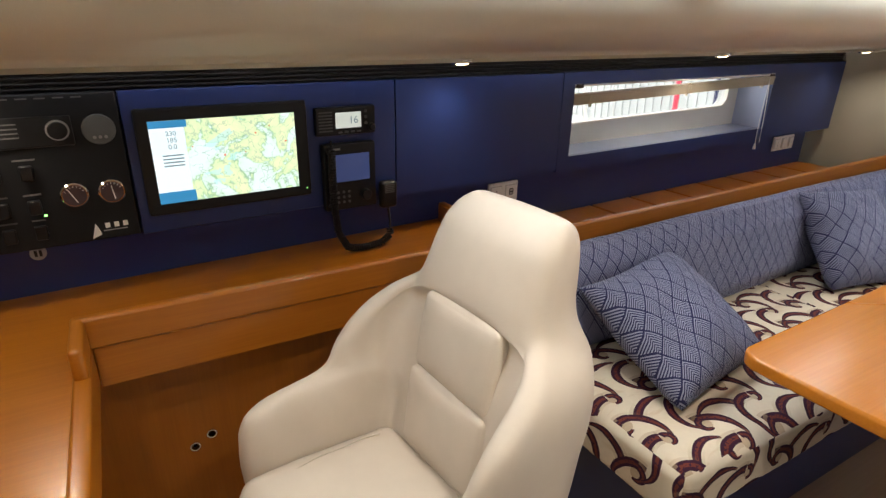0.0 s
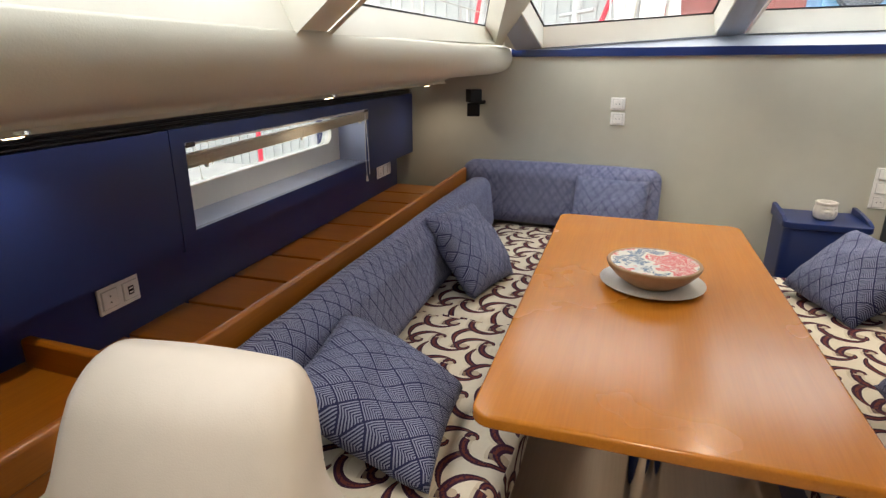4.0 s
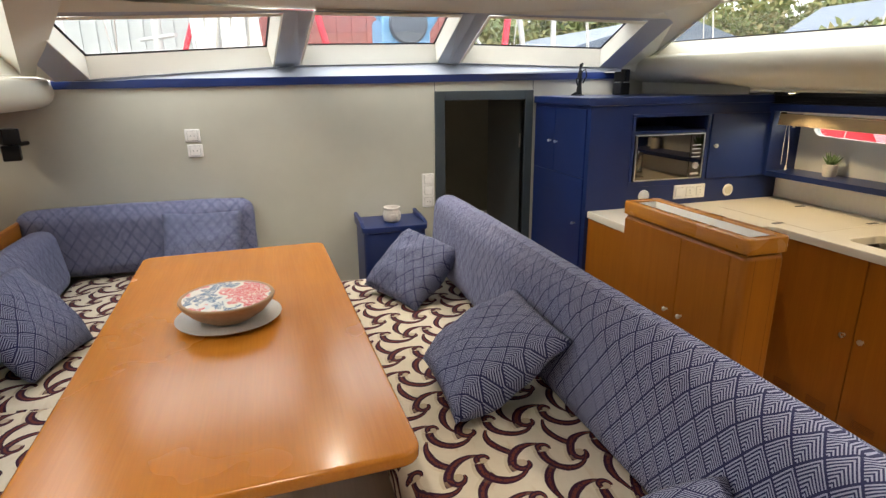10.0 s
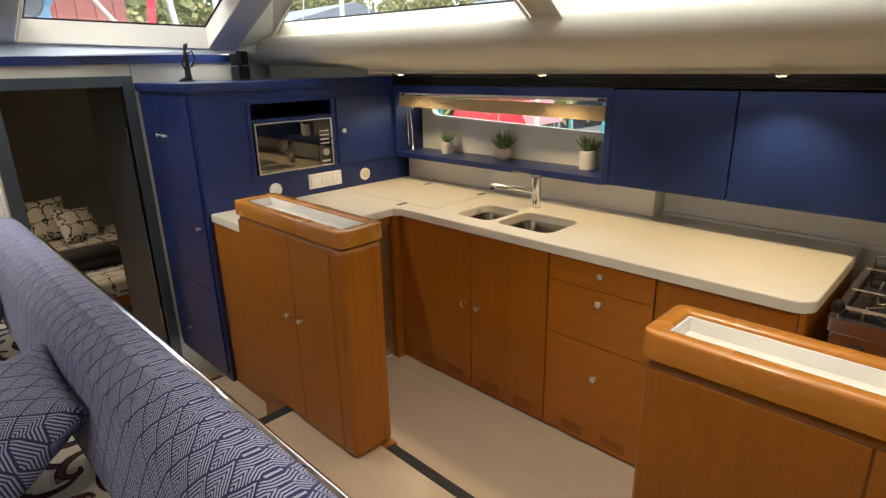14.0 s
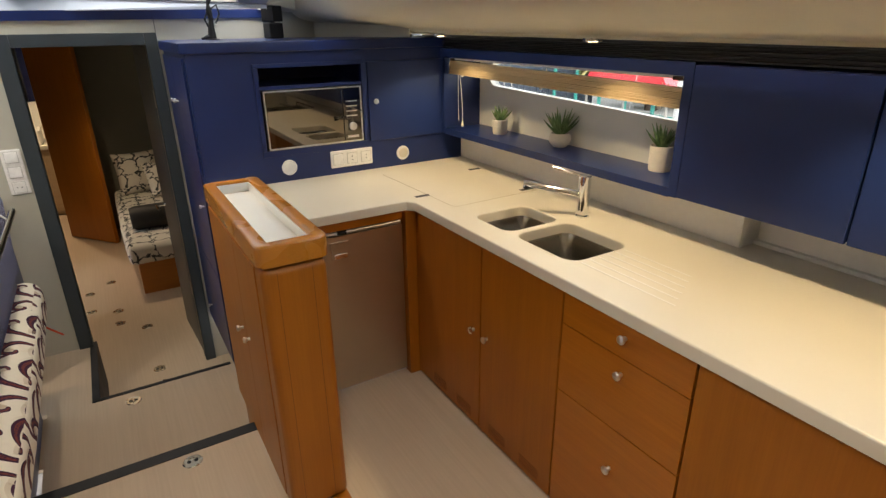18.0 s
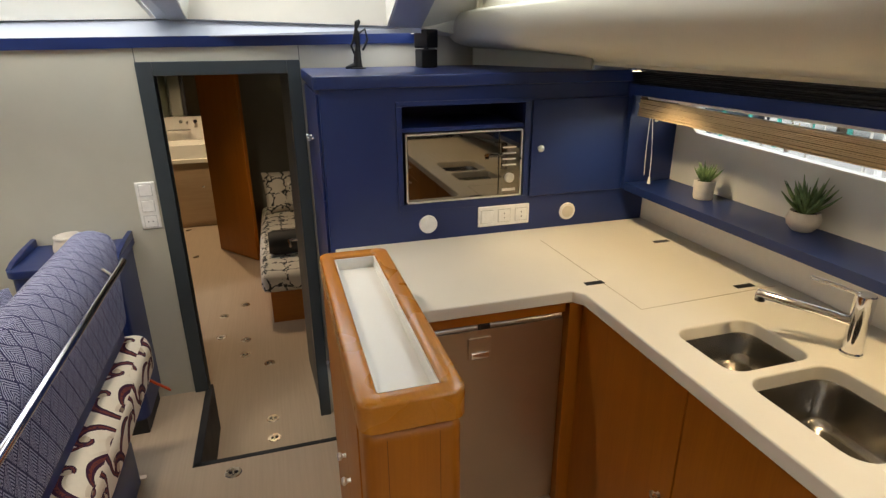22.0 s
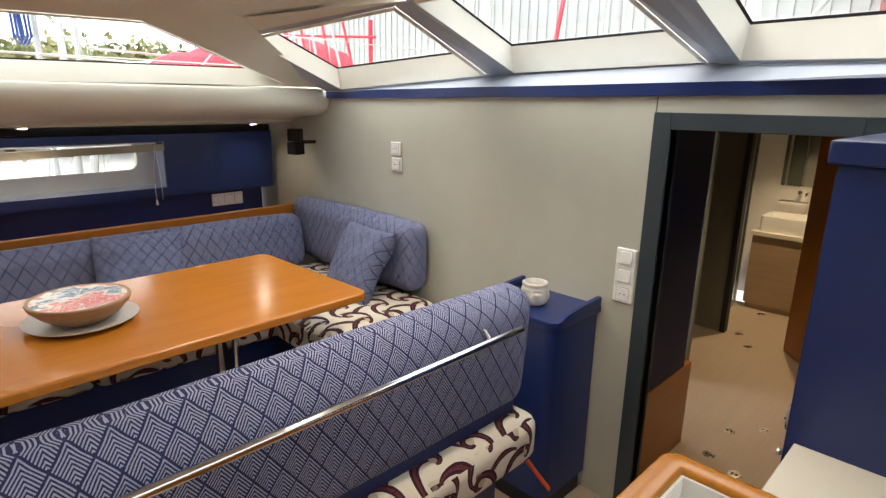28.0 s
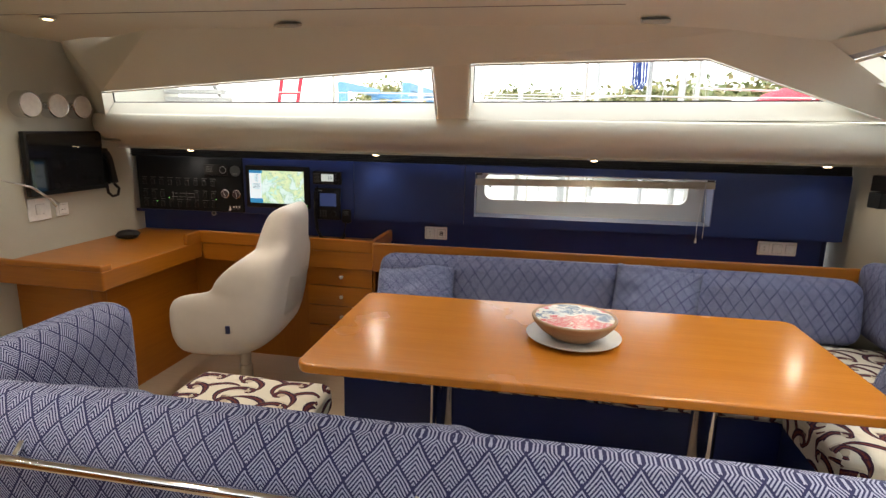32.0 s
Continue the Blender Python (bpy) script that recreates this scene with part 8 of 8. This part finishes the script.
# covered boat ahead of the port side window
rc = thing("covered_boat", (8.6, 12.0, GZ), "white boat under a loose red canvas cover", "boat")
bm = bm_new()
rng = random.Random(31)
NB = 22
rows_ = []
for i in range(NB + 1):
    k = i / NB
    ridge = 1.9 + 1.15 * min(1.0, k * 2.4) ** 0.7 + 0.10 * math.sin(k * 17)
    rows_.append([bm.verts.new((6.3 + 5.2 * k + 0.04 * math.sin(j * 2.1), 12.0 - 1.25 * math.cos(math.pi * j / 10) * min(1.0, 0.35 + k * 1.6), 1.55 + (ridge - 1.55) * math.sin(math.pi * j / 10) ** 0.7 + rng.uniform(-0.035, 0.035))) for j in range(11)])
for a, b in zip(rows_, rows_[1:]):
    for j in range(10):
        bm.faces.new((a[j], a[j + 1], b[j + 1], b[j]))
part("cover", bm, M_REDCOVER, rc, "creased red canvas cover", smooth=50)
part("hull", soft_box((6.2, 10.9, 0.4), (11.6, 13.1, 1.62), 0.4, 4), M_WHITE, rc)
for x in (7.0, 9.0, 11.0):
    part("prop", T([(x, 10.7, GZ), (x, 11.3, 0.7)], 0.05, 8), M_STEEL, rc)
part("tie", T([(6.3, 10.8, 1.2), (7.6, 10.95, 2.5)], 0.02, 6), M_SPAR, rc)

# travelling boat hoist
cr = thing("boat_hoist", (-6.1, 26, GZ), "blue travelling boat hoist", "crane")
for x in (-7.7, -4.6):
    for y in (24.0, 29.0):
        part("leg", B((x - 0.19, y - 0.19, GZ), (x + 0.19, y + 0.19, 3.4), 0.02), M_CRANE, cr)
    part("beam", B((x - 0.2, 23.8, 3.15), (x + 0.2, 29.2, 3.5), 0.02), M_CRANE, cr)
part("cross_beam", B((-7.7, 28.8, 3.0), (-4.6, 29.1, 3.35), 0.02), M_CRANE, cr)
part("brace", T([(-7.6, 28.9, 2.2), (-6.6, 28.9, 3.1)], 0.08, 8), M_CRANE, cr)
part("brace", T([(-4.7, 28.9, 2.2), (-5.7, 28.9, 3.1)], 0.08, 8), M_CRANE, cr)
ld = thing("ladder", (-4.3, 9.9, GZ), "red boarding ladder leaning on a boat", "ladder")
for dx in (0.0, 0.45):
    part("stile", T([(-4.6 + dx, 10.0, GZ), (-3.6 + dx, 10.0, 3.6)], 0.045, 8), M_REDCOVER, ld)
for k in range(12):
    z = GZ + 0.4 + k * 0.42
    x = -4.6 + 1.0 * (z - GZ) / 5.6
    part("rung", T([(x, 10.0, z), (x + 0.45, 10.0, z)], 0.02, 6), M_REDCOVER, ld)
# louvred white awning slats on the side deck, seen through the after side window
aw = thing("slatted_screen", (-0.9, 1.6, 1.55), "pale slatted screen on the side deck", "screen")
for k in range(5):
    part("slat", B((-1.6, 1.74, 1.552 + k * 0.055), (0.06 - 0.06 * k, 1.77, 1.588 + k * 0.055), 0.004, 1), M_SPAR, aw)
for x in (-0.55, -0.05):
    part("upright", T([(x, 1.785, 1.5), (x - 0.22, 1.785, 1.85)], 0.014, 8), M_SPAR, aw)
# deck round the deckhouse
M_DECK = timber("weathered_teak_deck", (0.24, 0.19, 0.14), (0.34, 0.28, 0.21), 0, 0.7, 0.6, 0.0)
structure("deck_port", B((-2, 1.3, 1.46), (6.5, 1.80, 1.50)), M_DECK, "weathered teak side deck")
structure("deck_starboard", B((-2, -3.62, 1.56), (6.5, -3.0, 1.60)), M_DECK, "weathered teak side deck")
structure("deck_fore", B((4.3, -3.6, 1.50), (8.8, 1.8, 1.545)), M_DECK, "weathered teak foredeck")
rl = thing("guard_rail", (2, 2.0, 1.5), "steel guard rail along the deck edge", "rail")
for k in range(5):
    part("stanchion", T([(-1.0 + k * 1.7, 1.77, 1.48), (-1.0 + k * 1.7, 1.77, 1.98)], 0.012, 8), M_STEEL, rl)
for z in (1.74, 1.97):
    part("wire", T([(-2, 1.77, z), (6.4, 1.77, z)], 0.004, 5), M_STEEL, rl)

# trees
m = Mat("autumn_leaf", 0.7)
inf = m.nt.nodes.new("ShaderNodeNewGeometry")
m.colour(m.ramp(E(m.nt, inf.outputs["Random Per Island"]), [(0.0, (0.11, 0.15, 0.05)), (0.5, (0.20, 0.21, 0.07)), (1.0, (0.30, 0.25, 0.10))]))
M_LEAF = m.mat
M_BARK = plain("bark", (0.09, 0.065, 0.045), 0.9)


def tree(x, y, h, spread, seed):
    rng = random.Random(seed)
    t = thing("tree", (x, y, GZ), "broad-leaved tree turning yellow beyond the yard", "tree", "trees")
    bm = T([(x, y, GZ), (x + 0.1, y, GZ + h * 0.3), (x + rng.uniform(-0.3, 0.3), y, GZ + h * 0.6)], 0.2, 8, radii=[0.28, 0.2, 0.08])
    for k in range(7):
        a = rng.uniform(0, 6.28)
        z0 = GZ + h * rng.uniform(0.2, 0.5)
        tube(bm, [(x, y, z0), (x + math.cos(a) * spread * 0.4, y + math.sin(a) * spread * 0.4, z0 + h * 0.2), (x + math.cos(a) * spread * 0.75, y + math.sin(a) * spread * 0.75, z0 + h * 0.33)], 0.06, 6, radii=[0.09, 0.06, 0.02])
    part("trunk", bm, M_BARK, t)
    pts, faces = [], []
    clumps = [(Vector((x + rng.gauss(0, spread * 0.5), y + rng.gauss(0, spread * 0.5), GZ + h * rng.uniform(0.3, 1.0))), spread * rng.uniform(0.10, 0.22)) for _ in range(60)]
    for c_, r_ in clumps:
        for _ in range(230):
            p = c_ + Vector((rng.gauss(0, r_), rng.gauss(0, r_), rng.gauss(0, r_ * 0.7)))
            a, b = Vector((rng.gauss(0, 1), rng.gauss(0, 1), rng.gauss(0, 1))).normalized() * 0.30, Vector((rng.gauss(0, 1), rng.gauss(0, 1), rng.gauss(0, 1))).normalized() * 0.30
            i = len(pts)
            pts += [p, p + a, p + a + b, p + b]
            faces.append((i, i + 1, i + 2, i + 3))
    me = bpy.data.meshes.new("crown")
    me.from_pydata(pts, [], faces)
    me.materials.append(M_LEAF)
    ob = new("crown", me)
    ob.parent = t
    ob.matrix_parent_inverse = parent_world(t).inverted()
    tagged(ob, "", "", "", "stuff")


for k, (x, y, h, s_) in enumerate(((20, 34, 5.8, 3.4), (14, 40, 6.2, 4), (8, 44, 6.0, 3.6), (27, 30, 5.6, 3.4), (1, 48, 6.0, 4), (-12, 46, 6.0, 4), (33, -42, 9.5, 4), (40, -38, 10, 4.5), (44, -30, 9, 4), (17, -22, 5.0, 1.8), (40, -20, 9, 5), (36, -10, 9, 5), (-8, -40, 9, 5), (6.5, -24.5, 4.4, 2.0))):
    tree(x, y, h, s_, k + 50)
# parked red cars seen through the galley light
M_CAR = painted("red_car_paint", (0.55, 0.03, 0.04), 0.2, 0.04, 0.05, coat=1.0)
M_TYRE = plain("tyre", (0.02, 0.02, 0.02), 0.8)


def car(x, y, rz, mat, label):
    t = thing("car", (x, y, GZ), label, "car", rz=rz)
    m_ = pose(x, y, GZ, 0, 0, rz)
    bm = bm_new()
    extrude_loop(bm, [(-2.05, 0.30), (2.05, 0.30), (2.1, 0.62), (1.95, 0.82), (1.0, 0.95), (-1.85, 0.98), (-2.1, 0.75)], lambda u, v, d: m_ @ Vector((u, d, v)), -0.86, 0.86)
    bmesh.ops.bevel(bm, geom=bm.edges[:], offset=0.05, segments=2, profile=0.5, affect="EDGES")
    part("body", bm, mat, t)
    bm = bm_new()
    extrude_loop(bm, [(-1.6, 0.95), (1.05, 0.93), (0.35, 1.42), (-1.25, 1.45)], lambda u, v, d: m_ @ Vector((u, d, v)), -0.72, 0.72)
    bmesh.ops.bevel(bm, geom=bm.edges[:], offset=0.06, segments=2, profile=0.5, affect="EDGES")
    part("cabin", bm, M_DARKGLASS, t, "dark glazed cabin")
    for sx in (-1.3, 1.3):
        for sy in (-0.8, 0.8):
            part("wheel", disc(m_ @ Vector((sx, sy - 0.1, 0.32)), m_.to_3x3() @ Vector((0, 1, 0)), 0.32, 0.2, 20, 0.04), M_TYRE, t)
    return t


car(8.5, -16.5, 5, M_SPAR, "white hatchback parked in the yard")
cn = thing("canopy", (12.6, -16.0, GZ), "red canvas canopy on steel posts", "canopy")
bm = bm_new()
extrude_loop(bm, [(-1.7, 0.0), (1.7, 0.0), (1.2, 0.75), (-1.2, 0.75)], lambda u, v, d: Vector((12.9 + u, -16.5 + d, -0.35 + v)), -1.0, 1.0)
part("roof", bm, M_CAR, cn)
for x in (11.3, 14.5):
    for y in (-17.4, -15.6):
        part("post", T([(x, y, GZ), (x, y, -0.34)], 0.04, 8), M_STEEL, cn)
car(3.0, -15.0, 0, M_SLATE, "grey hatchback parked in the yard")
fn = thing("fence", (8, -18.5, GZ), "pale green mesh fence beside the car park", "fence")
M_TEAL = painted("teal_fence_paint", (0.05, 0.30, 0.26), 0.5, 0.08)
for k in range(26):
    part("post", B((-8 + k * 1.3, -18.6, GZ), (-7.9 + k * 1.3, -18.5, GZ + 1.9)), M_TEAL, fn)
for z in (0.4, 1.0, 1.8):
    part("rail", B((-8, -18.56, GZ + z), (26, -18.53, GZ + z + 0.06)), M_TEAL, fn)
